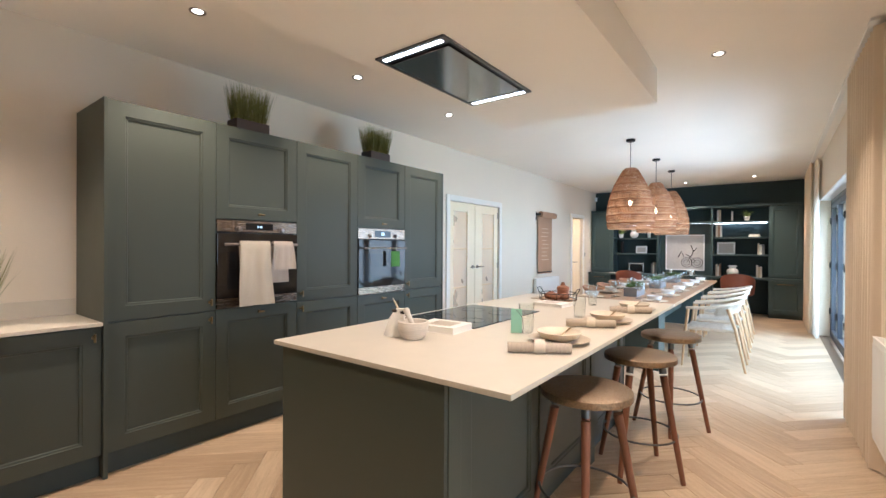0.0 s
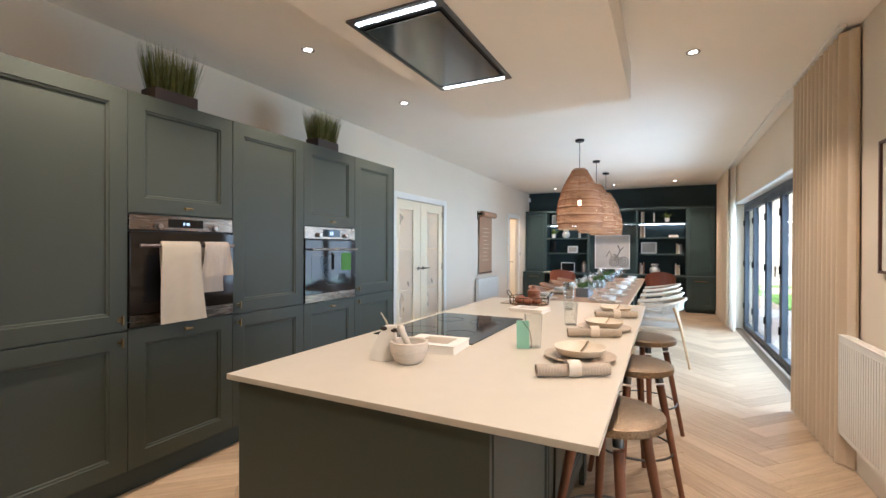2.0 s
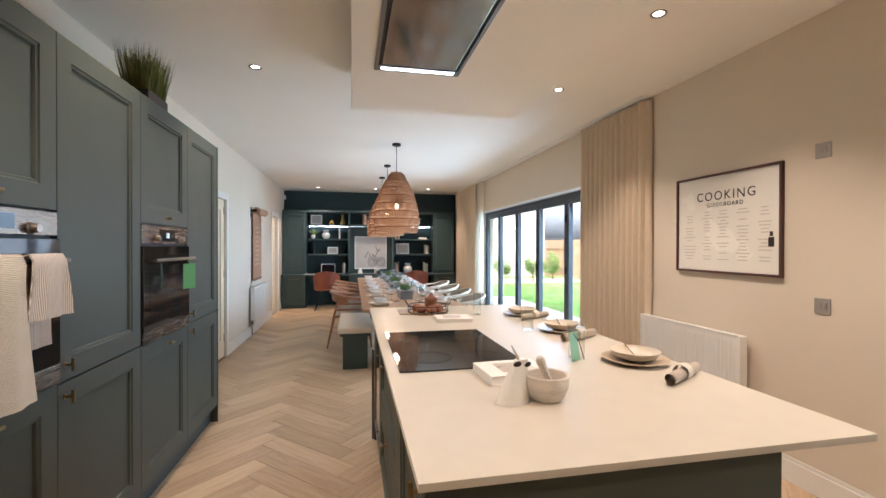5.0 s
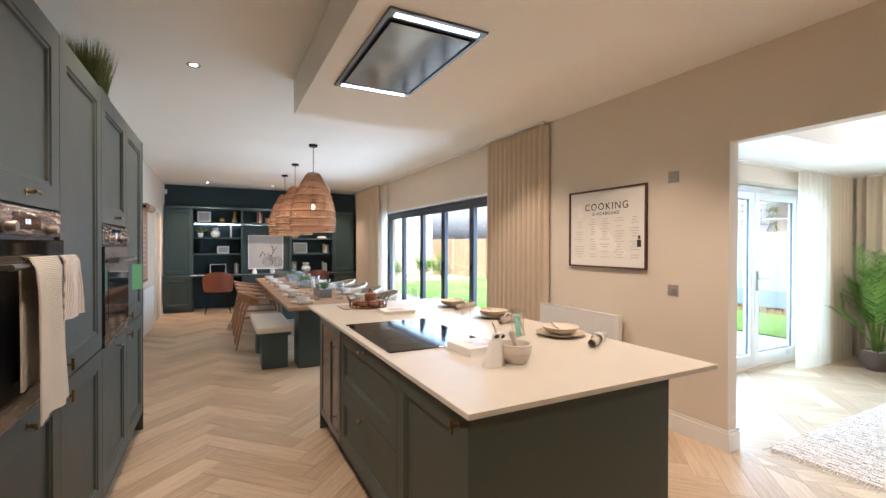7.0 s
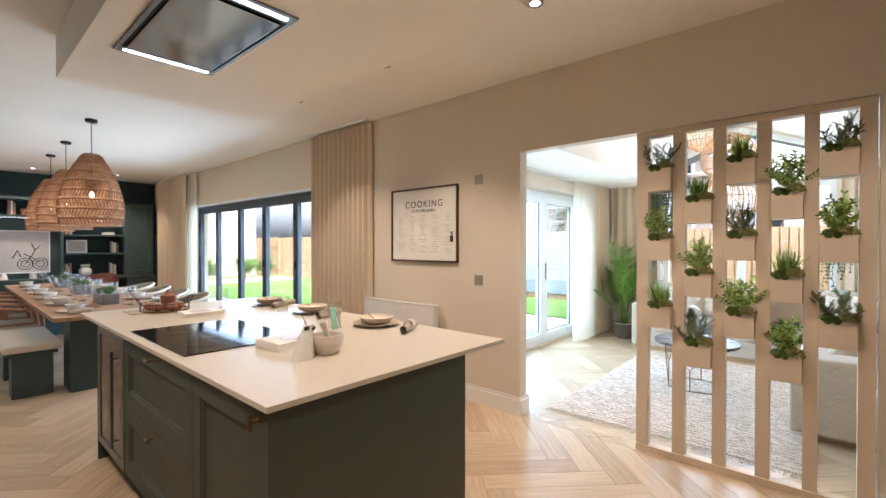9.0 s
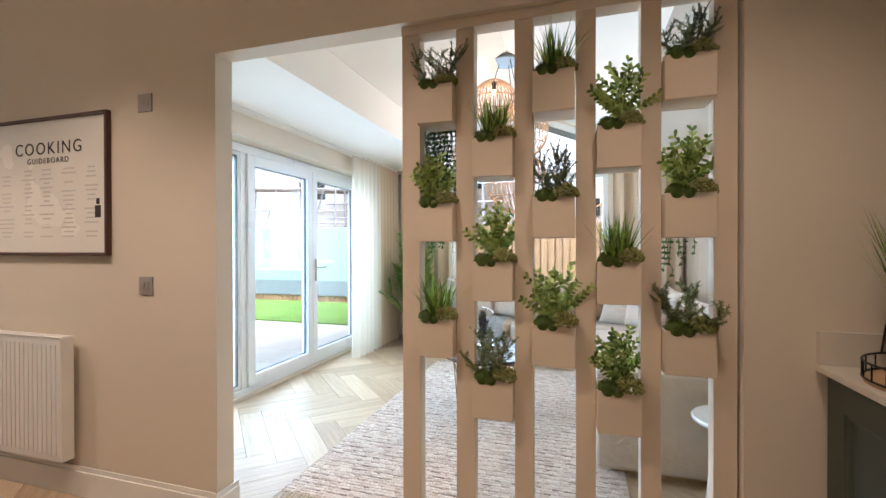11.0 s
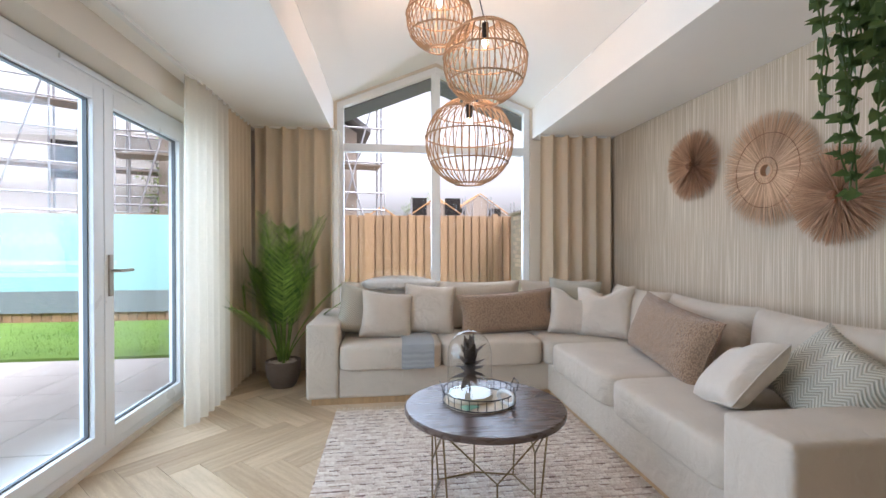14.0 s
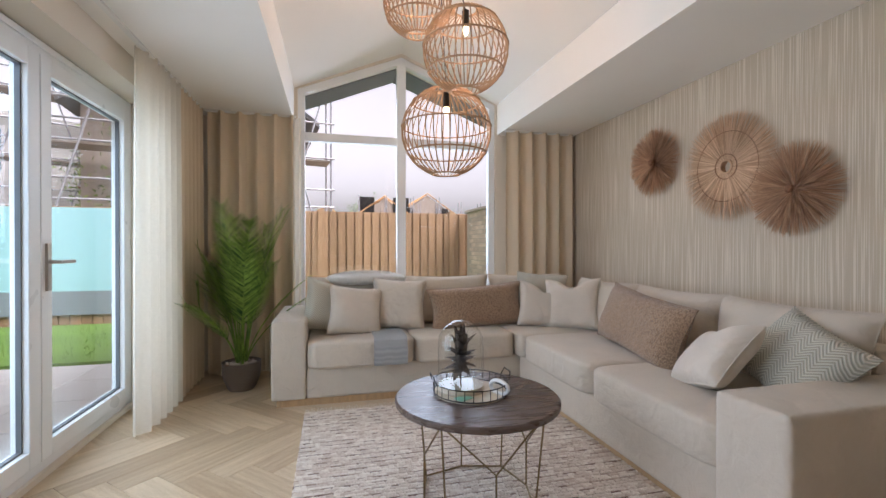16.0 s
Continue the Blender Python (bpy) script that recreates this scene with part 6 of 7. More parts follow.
for x, z in ((0.16, S2), (2.62, S1)):
    th = thing("potted_fern", "trailing green fern in a small white pot on the shelf", "plant", pose(x, 9.72, z))
    part("pot", Shape().lathe([(0, 0), (0.04, 0), (0.06, 0.09), (0.054, 0.09), (0.05, 0.07), (0, 0.07)], 24), CERAMW, th, smooth=True)
    sh = Shape()
    r2 = random.Random(int(x * 10))
    for k in range(60):
        a = r2.uniform(0, 6.28)
        sh.blade((0, 0, 0.08), (math.cos(a), math.sin(a) * 0.6, r2.uniform(0.5, 1.4)), (-math.sin(a), math.cos(a), 0), r2.uniform(0.1, 0.2), 0.022, r2.uniform(-0.05, 0.05), 4)
    part("fronds", sh, LEAFF, th)
lp = thing("laptop", "open white-edged laptop on the desk", "laptop", pose(0.5, 9.6, DT))
part("base", Shape().box(-0.16, 0.16, -0.11, 0.11, 0, 0.012), STEEL, lp, bevel=0.003)
sc = part("screen", Shape().box(-0.16, 0.16, 0.11, 0.12, 0.012, 0.23), UPVC, lp, bevel=0.003)
part("display", Shape().box(-0.145, 0.145, 0.1085, 0.11, 0.028, 0.215), BLACKG, sc)
book("desk_notebook", 0.12, 9.52, DT, 0.28, 0.2, 0.008, 0, PAPERW, "white papers lying on the desk")


def desk_chair(x, y, turn):
    th = thing("desk_chair", "rust leather shell chair on thin black metal legs", "chair", pose(x, y, 0, 0, 0, turn), group="desk chairs")
    v, f = [], []
    nu, nv = 18, 9
    for s in (0, 1):
        for j in range(nv + 1):
            t = j / nv
            for i in range(nu + 1):
                u = i / nu * 2 - 1
                a = u * 1.75
                w = 0.27 + 0.02 * t
                h = (0.34 * (math.cos(u * 1.35) ** 0.6 if abs(u) < 1 else 0.4) + 0.06) * t
                q = 0.012 * s
                v.append(((w - q) * math.sin(a), -(0.24 - q) * math.cos(a) - 0.05 * t * math.cos(a), 0.46 + h))
    m = nu + 1
    off = (nv + 1) * m
    for s in (0, 1):
        for j in range(nv):
            for i in range(nu):
                o = s * off + j * m + i
                f.append((o, o + 1, o + m + 1, o + m))
    for i in range(nu):
        o = nv * m + i
        f.append((o, o + 1, off + o + 1, off + o))
    part("backrest", Shape().add(v, f), LEATHER, th, smooth=True)
    part("seat", Shape().ball((0, 0, 0.455), (0.26, 0.25, 0.035), 28, 10, 0.75), LEATHER, th, smooth=True)
    for sx in (-1, 1):
        for sy in (-1, 1):
            part("leg", Shape().tube([(sx * 0.12, sy * 0.1, 0.43), (sx * 0.24, sy * 0.23, 0)], 0.008, 8), BLACKM, th, smooth=True)


desk_chair(0.5, 9.12, 0)
desk_chair(2.5, 9.15, 0)

# ---- plant screen in the opening ----
scr = thing("plant_screen", "beige slatted room divider holding rows of planter boxes", "room divider", pose(0, 0, 0))
SCRM = mat("beige_screen_paint", srgb(222, 204, 180), 0.6, vary=0.03, scale=3, fine=150, bump=0.03)
posts = [(-0.329, -0.255), (-0.547, -0.476), (-0.766, -0.699), (-0.982, -0.914), (-1.190, -1.126), (-1.412, -1.344)]
for a, b in posts:
    part("post", Shape().box(3.662, 3.722, a, b, 0.04, 2.085), SCRM, scr, bevel=0.002)
part("top_rail", Shape().box(3.655, 3.728, -1.412, -0.255, 2.085, 2.123), SCRM, scr, bevel=0.002)
part("bottom_rail", Shape().box(3.655, 3.728, -1.412, -0.255, 0, 0.04), SCRM, scr, bevel=0.002)


def hollow(x0, x1, y0, y1, z0, z1, t=0.008):
    return Shape().box(x0 + t, x1 - t, y0 + t, y1 - t, z0 + 0.001, z0 + t).box(x0, x0 + t, y0, y1, z0, z1).box(x1 - t, x1, y0, y1, z0, z1).box(x0 + t, x1 - t, y0, y0 + t, z0, z1).box(x0 + t, x1 - t, y1 - t, y1, z0, z1).box(x0 + t, x1 - t, y0 + t, y1 - t, z1 - 0.02, z1 - 0.014)


def moss(sh, c, r, seed):
    rr = random.Random(seed)
    sh.ball(c, (r, r, r * 0.9), 18, 12)
    for _ in range(520):
        a, b = rr.uniform(0, 6.28), math.acos(rr.uniform(-0.3, 1))
        d = Vector((math.sin(b) * math.cos(a), math.sin(b) * math.sin(a), math.cos(b)))
        sh.blade(Vector(c) + d * r * 0.9, d, d.orthogonal(), 0.009, 0.003, 0, 1)
    return sh


def sedum(sh, c, r, seed):
    rr = random.Random(seed)
    for _ in range(260):
        d = Vector((rr.gauss(0, 1), rr.gauss(0, 1), abs(rr.gauss(0, 0.8)))).normalized()
        sh.ball(Vector(c) + d * r * rr.uniform(0.7, 1), rr.uniform(0.004, 0.007), 5, 4)
    return sh


def sprig(sh, p, d, length, r, depth, leafl, leafw, dens):
    """A twig with side twigs and small leaves."""
    p, d = Vector(p), Vector(d).normalized()
    n = 7
    q = p.copy()
    for i in range(n):
        d = (d + Vector((r.gauss(0, 0.12), r.gauss(0, 0.12), 0.06))).normalized()
        e = q + d * length / n
        sh.tube([q, e], 0.0016, 4)
        for _ in range(dens):
            ld = (d * 0.5 + Vector((r.gauss(0, 1), r.gauss(0, 1), r.gauss(0, 0.7)))).normalized()
            sh.blade(q + (e - q) * r.random(), ld, ld.orthogonal(), leafl * r.uniform(0.6, 1.2), leafw, 0, 2)
        if depth and i > 0:
            for _ in range(2):
                sd = (d * 0.6 + Vector((r.gauss(0, 0.7), r.gauss(0, 0.7), 0.2))).normalized()
                sprig(sh, q, sd, length * 0.36, r, depth - 1, leafl, leafw, dens)
        q = e


def lobed(sh, p, d, length, r):
    """A branchlet with pairs of blunt fleshy lobes."""
    d = Vector(d).normalized()
    s = (d.cross(Vector((1, 0.2, 0.1))) + Vector((0, 0, r.gauss(0, 0.2)))).normalized()
    n = max(3, int(length / 0.015))
    p = Vector(p)
    pts = [p + d * length * i / n + Vector((0, 0, 0.02 * (i / n) ** 2)) for i in range(n + 1)]
    sh.tube(pts, 0.0028, 5, 0.002)
    for i in range(1, n + 1):
        for sg in (-1, 1):
            e = (d * 0.75 + s * sg * 0.8 + Vector((r.gauss(0, 0.15), r.gauss(0, 0.15), r.gauss(0, 0.15)))).normalized()
            w = e.cross(d.cross(s)).normalized()
            L_ = 0.022 * r.uniform(0.7, 1.15)
            a, b, c = pts[i], pts[i] + e * L_ * 0.6, pts[i] + e * L_
            k = d.cross(s) * 0.0012
            sh.add([a - w * 0.003 + k, a + w * 0.003 + k, b + w * 0.006 + k, c + w * 0.0035, c - w * 0.0035, b - w * 0.006 + k], [(0, 1, 2, 5), (5, 2, 3, 4)])


def box_plant(kind, y0, y1, z, seed):
    th = thing("box_plant", {"grass": "spiky bright green artificial grass in a planter box", "fern": "pale green branching artificial fern in a planter box", "heath": "dark grey-green artificial heather in a planter box"}[kind], "plant", pose(3.67, (y0 + y1) / 2, z - 0.004), group="screen plants")
    r = random.Random(seed)
    w = (y1 - y0) / 2 - 0.012
    if kind == "grass":
        sh = Shape()
        for _ in range(130):
            a, t = r.uniform(0, 6.28), r.uniform(0.05, 0.75)
            sh.blade((r.uniform(-0.035, 0.035), r.uniform(-w * 0.5, w * 0.5), 0), (t * math.cos(a), t * math.sin(a), 1), (-math.sin(a), math.cos(a), 0), r.uniform(0.12, 0.21), 0.009, r.uniform(-0.03, 0.03), 4)
        part("foliage", sh, LEAFG, th)
    elif kind == "fern":
        sh = Shape()
        for k in range(3):
            b = Vector((r.uniform(-0.02, 0.02), r.uniform(-0.03, 0.03), 0))
            up = Vector((r.gauss(0, 0.15), r.gauss(0, 0.22), 1)).normalized()
            ln = r.uniform(0.17, 0.22)
            lobed(sh, b, up, ln, r)
            for i in range(7):
                a = i * 2.4 + r.uniform(-0.4, 0.4)
                q = b + up * ln * (0.15 + 0.1 * i)
                lobed(sh, q, Vector((math.cos(a) * 0.7, math.sin(a), r.uniform(0.3, 0.8))), ln * (0.62 - 0.055 * i), r)
        part("foliage", sh, LEAFF, th)
    else:
        sh = Shape()
        for k in range(6):
            sprig(sh, (r.uniform(-0.03, 0.03), r.uniform(-w * 0.6, w * 0.6), 0), (r.gauss(0, 0.35), r.gauss(0, 0.6), 1), r.uniform(0.13, 0.19), r, 1, 0.015, 0.0045, 5)
        part("foliage", sh, LEAFD, th)
    s1 = Shape()
    moss(s1, (-0.03, w * 0.6, 0.014), 0.032, seed + 1)
    moss(s1, (-0.035, w * 0.05, 0.01), 0.026, seed + 2)
    part("moss_ball", s1, LEAFM, th)
    part("sedum", sedum(Shape(), (-0.025, -w * 0.6, 0.016), 0.047, seed + 3), LEAFS, th)


cols = [((1.86, "heath"), (1.41, "fern"), (0.972, "grass")), ((1.645, "grass"), (1.19, "fern"), (0.757, "heath")), ((1.864, "grass"), (1.42, "heath"), (0.967, "fern")),
        ((1.655, "fern"), (1.193, "grass"), (0.755, "fern")), ((1.866, "heath"), (1.418, "fern"), (0.97, "heath"))]
sd = 100
for (pa, pb), col in zip(zip(posts, posts[1:]), cols):
    a, b = pb[1], pa[0]
    for z, kind in col:
        part("planter_box", hollow(3.615, 3.755, a + 0.0015, b - 0.0015, z - 0.134, z + 0.01), SCRM, scr, bevel=0.0015, segs=1)
        box_plant(kind, a, b, z, sd)
        sd += 7


def ivy(y, z, seed, n=9, drop=0.45, spread=0.055):
    th = thing("trailing_ivy", "dark green artificial ivy trailing from a planter box", "plant", pose(3.74, y, z), group="trailing ivy")
    sh, r = Shape(), random.Random(seed)
    for k in range(n):
        p = Vector((r.uniform(0.0, 0.02), r.uniform(-spread, spread), 0.0))
        L = drop * r.uniform(0.5, 1.0)
        pts = [p, p + Vector((r.uniform(0.03, 0.07), 0, 0.015))]
        m = int(L / 0.02)
        for i in range(m):
            pts.append(pts[-1] + Vector((r.gauss(0, 0.002), r.gauss(0, 0.004), -0.02)))
        sh.tube(pts, 0.0012, 4)
        for q in pts[2:]:
            for _ in range(2):
                d = Vector((r.uniform(0.1, 1), r.gauss(0, 0.8), r.uniform(-0.8, 0.1))).normalized()
                sh.blade(q, d, d.orthogonal(), r.uniform(0.011, 0.018), 0.013, 0, 2)
    part("foliage", sh, LEAFI, th)


ivy(-0.385, 1.86, 5, 75, 0.66, 0.09)
ivy(-0.40, 1.41, 8, 4, 0.16)
ivy(-1.26, 1.418, 6, 9, 0.3)

# ---- garden room: sofa ----
sofa = thing("corner_sofa", "oatmeal fabric corner sofa on a low oak plinth", "sofa", pose(0, 0, 0))
SB = 7.56
part("plinth", Shape().box(6.72, SB - 0.03, -2.0, 0.73, 0, 0.05).box(4.64, 6.72, -2.0, -1.10, 0, 0.05), WOODL, sofa, "pale oak plinth")
part("base", Shape().box(6.70, SB, -2.06, 0.53, 0.05, 0.27), SOFA, sofa, bevel=0.02, segs=3, smooth=True)
part("base", Shape().box(4.842, 6.699, -2.06, -1.07, 0.05, 0.27), SOFA, sofa, bevel=0.02, segs=3, smooth=True)
part("arm", Shape().box(6.69, SB, 0.532, 0.765, 0.05, 0.60), SOFA, sofa, bevel=0.024, segs=4, smooth=True)
part("arm", Shape().box(4.56, 4.84, -2.06, -1.02, 0.05, 0.585), SOFA, sofa, bevel=0.024, segs=4, smooth=True)
part("back", Shape().box(SB - 0.22, SB, -2.06, 0.53, 0.271, 0.70), SOFA, sofa, bevel=0.03, segs=3, smooth=True)
part("back", Shape().box(4.842, SB - 0.225, -2.07, -1.87, 0.271, 0.68), SOFA, sofa, bevel=0.03, segs=3, smooth=True)


def pad(x0, x1, y0, y1, z0, z1, nm="seat_cushion", puff=0.02):
    sh = Shape().ball(((x0 + x1) / 2, (y0 + y1) / 2, (z0 + z1) / 2), ((x1 - x0) / 2 + 0.004, (y1 - y0) / 2 + 0.004, (z1 - z0) / 2 + puff), 48, 20, 0.22)
    part(nm, sh, SOFA, sofa, smooth=True)


pad(6.66, 7.34, -0.235, 0.53, 0.27, 0.43)
pad(6.66, 7.34, -1.03, -0.24, 0.27, 0.43)
pad(6.60, 7.34, -1.86, -1.035, 0.27, 0.43)
pad(5.715, 6.598, -1.86, -1.04, 0.27, 0.43)
pad(4.845, 5.71, -1.86, -1.04, 0.27, 0.43)


def pillow(name, lab, x, y, z, w, h, d, material, rx, ry, rz, grp="sofa cushions", dent=0.0, seed=0):
    """A stuffed square cushion with pinched corners; its face looks to local -y."""
    n = 20
    v, f = [], []
    r = random.Random(seed)
    p1, p2 = r.uniform(0, 6), r.uniform(0, 6)
    for s in (-1, 1):
        for j in range(n + 1):
            for i in range(n + 1):
                u, t = i / n * 2 - 1, j / n * 2 - 1
                k = (max(0, 1 - u ** 4) * max(0, 1 - t ** 4)) ** 0.5
                ear = 1 + 0.05 * (abs(u) * abs(t)) ** 3 - 0.05 * (1 - abs(u * t)) * max(abs(u), abs(t)) ** 6
                zz = h * (t * ear + 1) / 2 - dent * math.exp(-(u / 0.35) ** 2) * max(0, t) ** 3
                v.append((w / 2 * u * ear, s * d / 2 * k * (1 + 0.08 * math.sin(3 * u + p1) * math.sin(2.5 * t + p2)) + s * 0.003, zz))
    m = n + 1
    off = m * m
    for s in (0, 1):
        for j in range(n):
            for i in range(n):
                o = s * off + j * m + i
                f.append((o, o + 1, o + m + 1, o + m))
    rim = [i for i in range(m)] + [j * m + n for j in range(1, m)] + [n * m + i for i in range(n - 1, -1, -1)] + [j * m for j in range(n - 1, 0, -1)]
    for a, b in zip(rim, rim[1:] + rim[:1]):
        f.append((a, b, off + b, off + a))
    th = thing(name, lab, "cushion", pose(x, y, z) @ pose(0, 0, 0, 0, 0, rz) @ pose(0, 0, 0, rx, ry, 0), group=grp)
    part("cover", Shape().add(v, f), material, th, smooth=True)
    part("piping", Shape().tube([(v[i][0], 0, v[i][2]) for i in rim], 0.004, 5, closed=True), material, th, smooth=True)


ZS = 0.448
# back cushions of the sofa
for yb in (0.15, -0.63):
    pillow("back_cushion", "plump oatmeal back cushion of the corner sofa", 7.24, yb, ZS - 0.01, 0.76, 0.42, 0.2, SOFA, -10, 0, -90, "back cushions", seed=int(yb * 10))
pillow("back_cushion", "plump oatmeal back cushion of the corner sofa", 7.24, -1.40, ZS - 0.01, 0.7, 0.42, 0.2, SOFA, -10, 0, -90, "back cushions", seed=4)
for xb in (6.66, 5.9, 5.18):
    pillow("back_cushion", "plump oatmeal back cushion of the corner sofa", xb, -1.76, ZS - 0.01, 0.74, 0.40, 0.2, SOFA, -10, 0, 180, "back cushions", seed=int(xb * 10))
pillow("scatter_cushion", "pale green patterned square cushion against the sofa arm", 6.979, 0.388, ZS + 0.02, 0.42, 0.38, 0.14, PATT, -18, 16, -62, seed=1)
pillow("scatter_cushion", "cream linen square cushion on the corner sofa", 6.918, 0.191, ZS, 0.40, 0.36, 0.14, CUSHW, -18, 7, -80, seed=2)
pillow("scatter_cushion", "cream linen square cushion on the corner sofa", 7.039, -0.157, ZS, 0.42, 0.40, 0.15, CUSHW, -14, 4, -94, seed=3)
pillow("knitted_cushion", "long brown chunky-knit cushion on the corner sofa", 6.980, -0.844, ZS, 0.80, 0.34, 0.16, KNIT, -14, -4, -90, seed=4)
pillow("scatter_cushion", "cream chopped-top cushion in the sofa corner", 6.852, -1.348, ZS, 0.40, 0.36, 0.15, CUSHW, -16, 6, -106, dent=0.09, seed=5)
pillow("scatter_cushion", "pale green patterned cushion in the sofa corner", 7.029, -1.408, ZS + 0.05, 0.42, 0.38, 0.13, PATT, -12, 4, -115, seed=6)
pillow("scatter_cushion", "cream chopped-top cushion in the sofa corner", 6.701, -1.540, ZS, 0.44, 0.40, 0.16, CUSHW, -14, -4, -135, dent=0.08, seed=7)
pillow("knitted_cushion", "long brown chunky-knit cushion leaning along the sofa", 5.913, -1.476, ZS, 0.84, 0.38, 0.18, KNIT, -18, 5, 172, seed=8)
pillow("scatter_cushion", "cream linen cushion tipped forward on the sofa", 5.223, -1.287, ZS + 0.02, 0.42, 0.34, 0.15, CUSHW, -44, -16, 162, dent=0.04, seed=9)
pillow("scatter_cushion", "pale green patterned cushion against the sofa arm", 5.060, -1.53, ZS + 0.03, 0.42, 0.36, 0.15, PATT, -36, 20, 166, seed=10)
fs = Shape().ball((7.32, 0.07, 0.84), (0.17, 0.33, 0.05), 26, 14, 0.7)
rr = random.Random(3)
for _ in range(2600):
    a, b = rr.uniform(0, 6.28), math.acos(rr.uniform(-0.6, 1))
    d = Vector((math.sin(b) * math.cos(a), math.sin(b) * math.sin(a), math.cos(b)))
    fs.blade((7.32 + 0.165 * d.x, 0.07 + 0.32 * d.y, 0.84 + 0.048 * d.z), d + Vector((0, 0, -0.2)), d.orthogonal(), 0.035, 0.006, rr.uniform(-0.01, 0.01), 2)
solid("faux_fur_throw", fs, FUR, "white faux fur throw lying over the sofa back", "throw")
thr = Shape()
v, f = [], []
prof = [(7.2, 0.452), (6.95, 0.457), (6.72, 0.455), (6.652, 0.44), (6.628, 0.40), (6.624, 0.34), (6.63, 0.27)]
for s in (0, 0.006):
    for px, pz in prof:
        for k in range(9):
            yy = -0.17 + 0.24 * k / 8 + 0.01 * math.sin(px * 9)
            v.append((px - s * (1 if pz < 0.44 else 0), yy, pz + s + 0.003 * math.sin(k * 1.7)))
n = 9
for s in (0, 1):
    for j in range(len(prof) - 1):
        for i in range(n - 1):
            o = s * n * len(prof) + j * n + i
            f.append((o, o + 1, o + n + 1, o + n))
solid("throw_blanket", thr.add(v, f), GREYT, "soft grey throw laid over the seat edge", "throw", smooth=True)

# rug
rug = thing("rug", "woven cream and brown jute rug with fringed ends", "rug", pose(0, 0, 0))
sh, dk_ = Shape(), Shape()
x = 3.95
rug_r = random.Random(17)
row = 0
while x < 6.55:
    yy = -1.17
    while yy < 0.53:
        ln = rug_r.uniform(0.028, 0.06)
        y2 = min(0.535, yy + ln - 0.003)
        if row % 3 < 2:
            sh.box(x, x + 0.0185, yy, y2, 0.0005, 0.0115 + rug_r.uniform(-0.002, 0.0015))
        elif rug_r.random() < 0.62:
            dk_.box(x, x + 0.009, yy, y2, 0.0005, 0.0092 + rug_r.uniform(-0.001, 0.001))
        yy += ln
    x += 0.0195 if row % 3 < 2 else 0.0105
    row += 1
tagged(part("weave", sh, RUGM, rug, bevel=0.004, segs=1), kind="stuff")
tagged(part("dark_thread", dk_, RUGD, rug), kind="stuff")
part("backing", Shape().box(3.945, 6.565, -1.165, 0.53, 0.0004, 0.006), RUGM, rug)
fr_ = Shape()
rr = random.Random(5)
for xe, dx in ((6.565, 1), (3.945, -1)):
    for k in range(90):
        y = -1.16 + 1.69 * k / 89
        fr_.tube([(xe, y, 0.006), (xe + dx * 0.03, y + rr.uniform(-0.006, 0.006), 0.008), (xe + dx * rr.uniform(0.05, 0.075), y + rr.uniform(-0.015, 0.015), 0.003)], 0.0028, 4)
tagged(part("fringe", fr_, LINEN, rug), kind="stuff")

# coffee table
ct = thing("coffee_table", "round dark walnut coffee table on a brass wire base", "coffee table", pose(5.370, -0.269, 0.0118))
part("tabletop", Shape().lathe([(0, 0.41), (0.34, 0.41), (0.362, 0.416), (0.365, 0.425), (0.365, 0.436), (0.358, 0.442), (0, 0.442)], 64), WALNUT, ct, smooth=True)
tops = [(0.31 * math.cos(a), 0.31 * math.sin(a), 0.41) for a in (math.pi / 4 + k * math.pi / 2 for k in range(4))]
mids = [(0.24 * math.cos(a), 0.24 * math.sin(a), 0.20) for a in ((k + 1) * math.pi / 2 for k in range(4))]
feet = [(0.27 * math.cos(a), 0.27 * math.sin(a), 0.005) for a in (math.pi / 4 + k * math.pi / 2 for k in range(4))]
for k in range(4):
    part("wire_leg", Shape().tube([tops[k], feet[k]], 0.0042, 8), BRASS, ct, smooth=True)
    part("wire_brace", Shape().tube([tops[k], mids[k], tops[(k + 1) % 4]], 0.0042, 8), BRASS, ct, smooth=True)
    part("wire_brace", Shape().tube([mids[k], (mids[k][0], mids[k][1], 0.005)], 0.0042, 8), BRASS, ct, smooth=True)
    part("wire_ring", Shape().tube([feet[k], (mids[k][0], mids[k][1], 0.005), feet[(k + 1) % 4]], 0.0042, 8), BRASS, ct, smooth=True)
TZ = 0.4545
wt = thing("wire_tray", "round black wire tray on the coffee table", "tray", pose(5.411, -0.251, TZ))
part("base", Shape().lathe([(0, 0), (0.165, 0), (0.165, 0.006), (0, 0.006)], 40), WOODW, wt)
sh = Shape()
for z in (0.008, 0.055):
    sh.tube([(0.168 * math.cos(k * math.pi / 24), 0.168 * math.sin(k * math.pi / 24), z) for k in range(48)], 0.0025, 6, closed=True)
for k in range(28):
    a = k * math.pi / 14
    sh.tube([(0.168 * math.cos(a), 0.168 * math.sin(a), 0.006), (0.168 * math.cos(a), 0.168 * math.sin(a), 0.055)], 0.0018, 5)
for s in (-1, 1):
    sh.tube([(-0.05, s * 0.168, 0.055), (-0.035, s * 0.18, 0.09), (0.035, s * 0.18, 0.09), (0.05, s * 0.168, 0.055)], 0.0025, 6)
part("wire_rim", sh, BLACKM, wt, smooth=True)
cl = thing("glass_cloche", "glass dome over a dried brown flower on a wooden base", "cloche", pose(5.433, -0.212, TZ + 0.0065))
part("base", Shape().lathe([(0, 0), (0.105, 0), (0.11, 0.01), (0.105, 0.028), (0, 0.028)], 40), WOODW, cl, smooth=True)
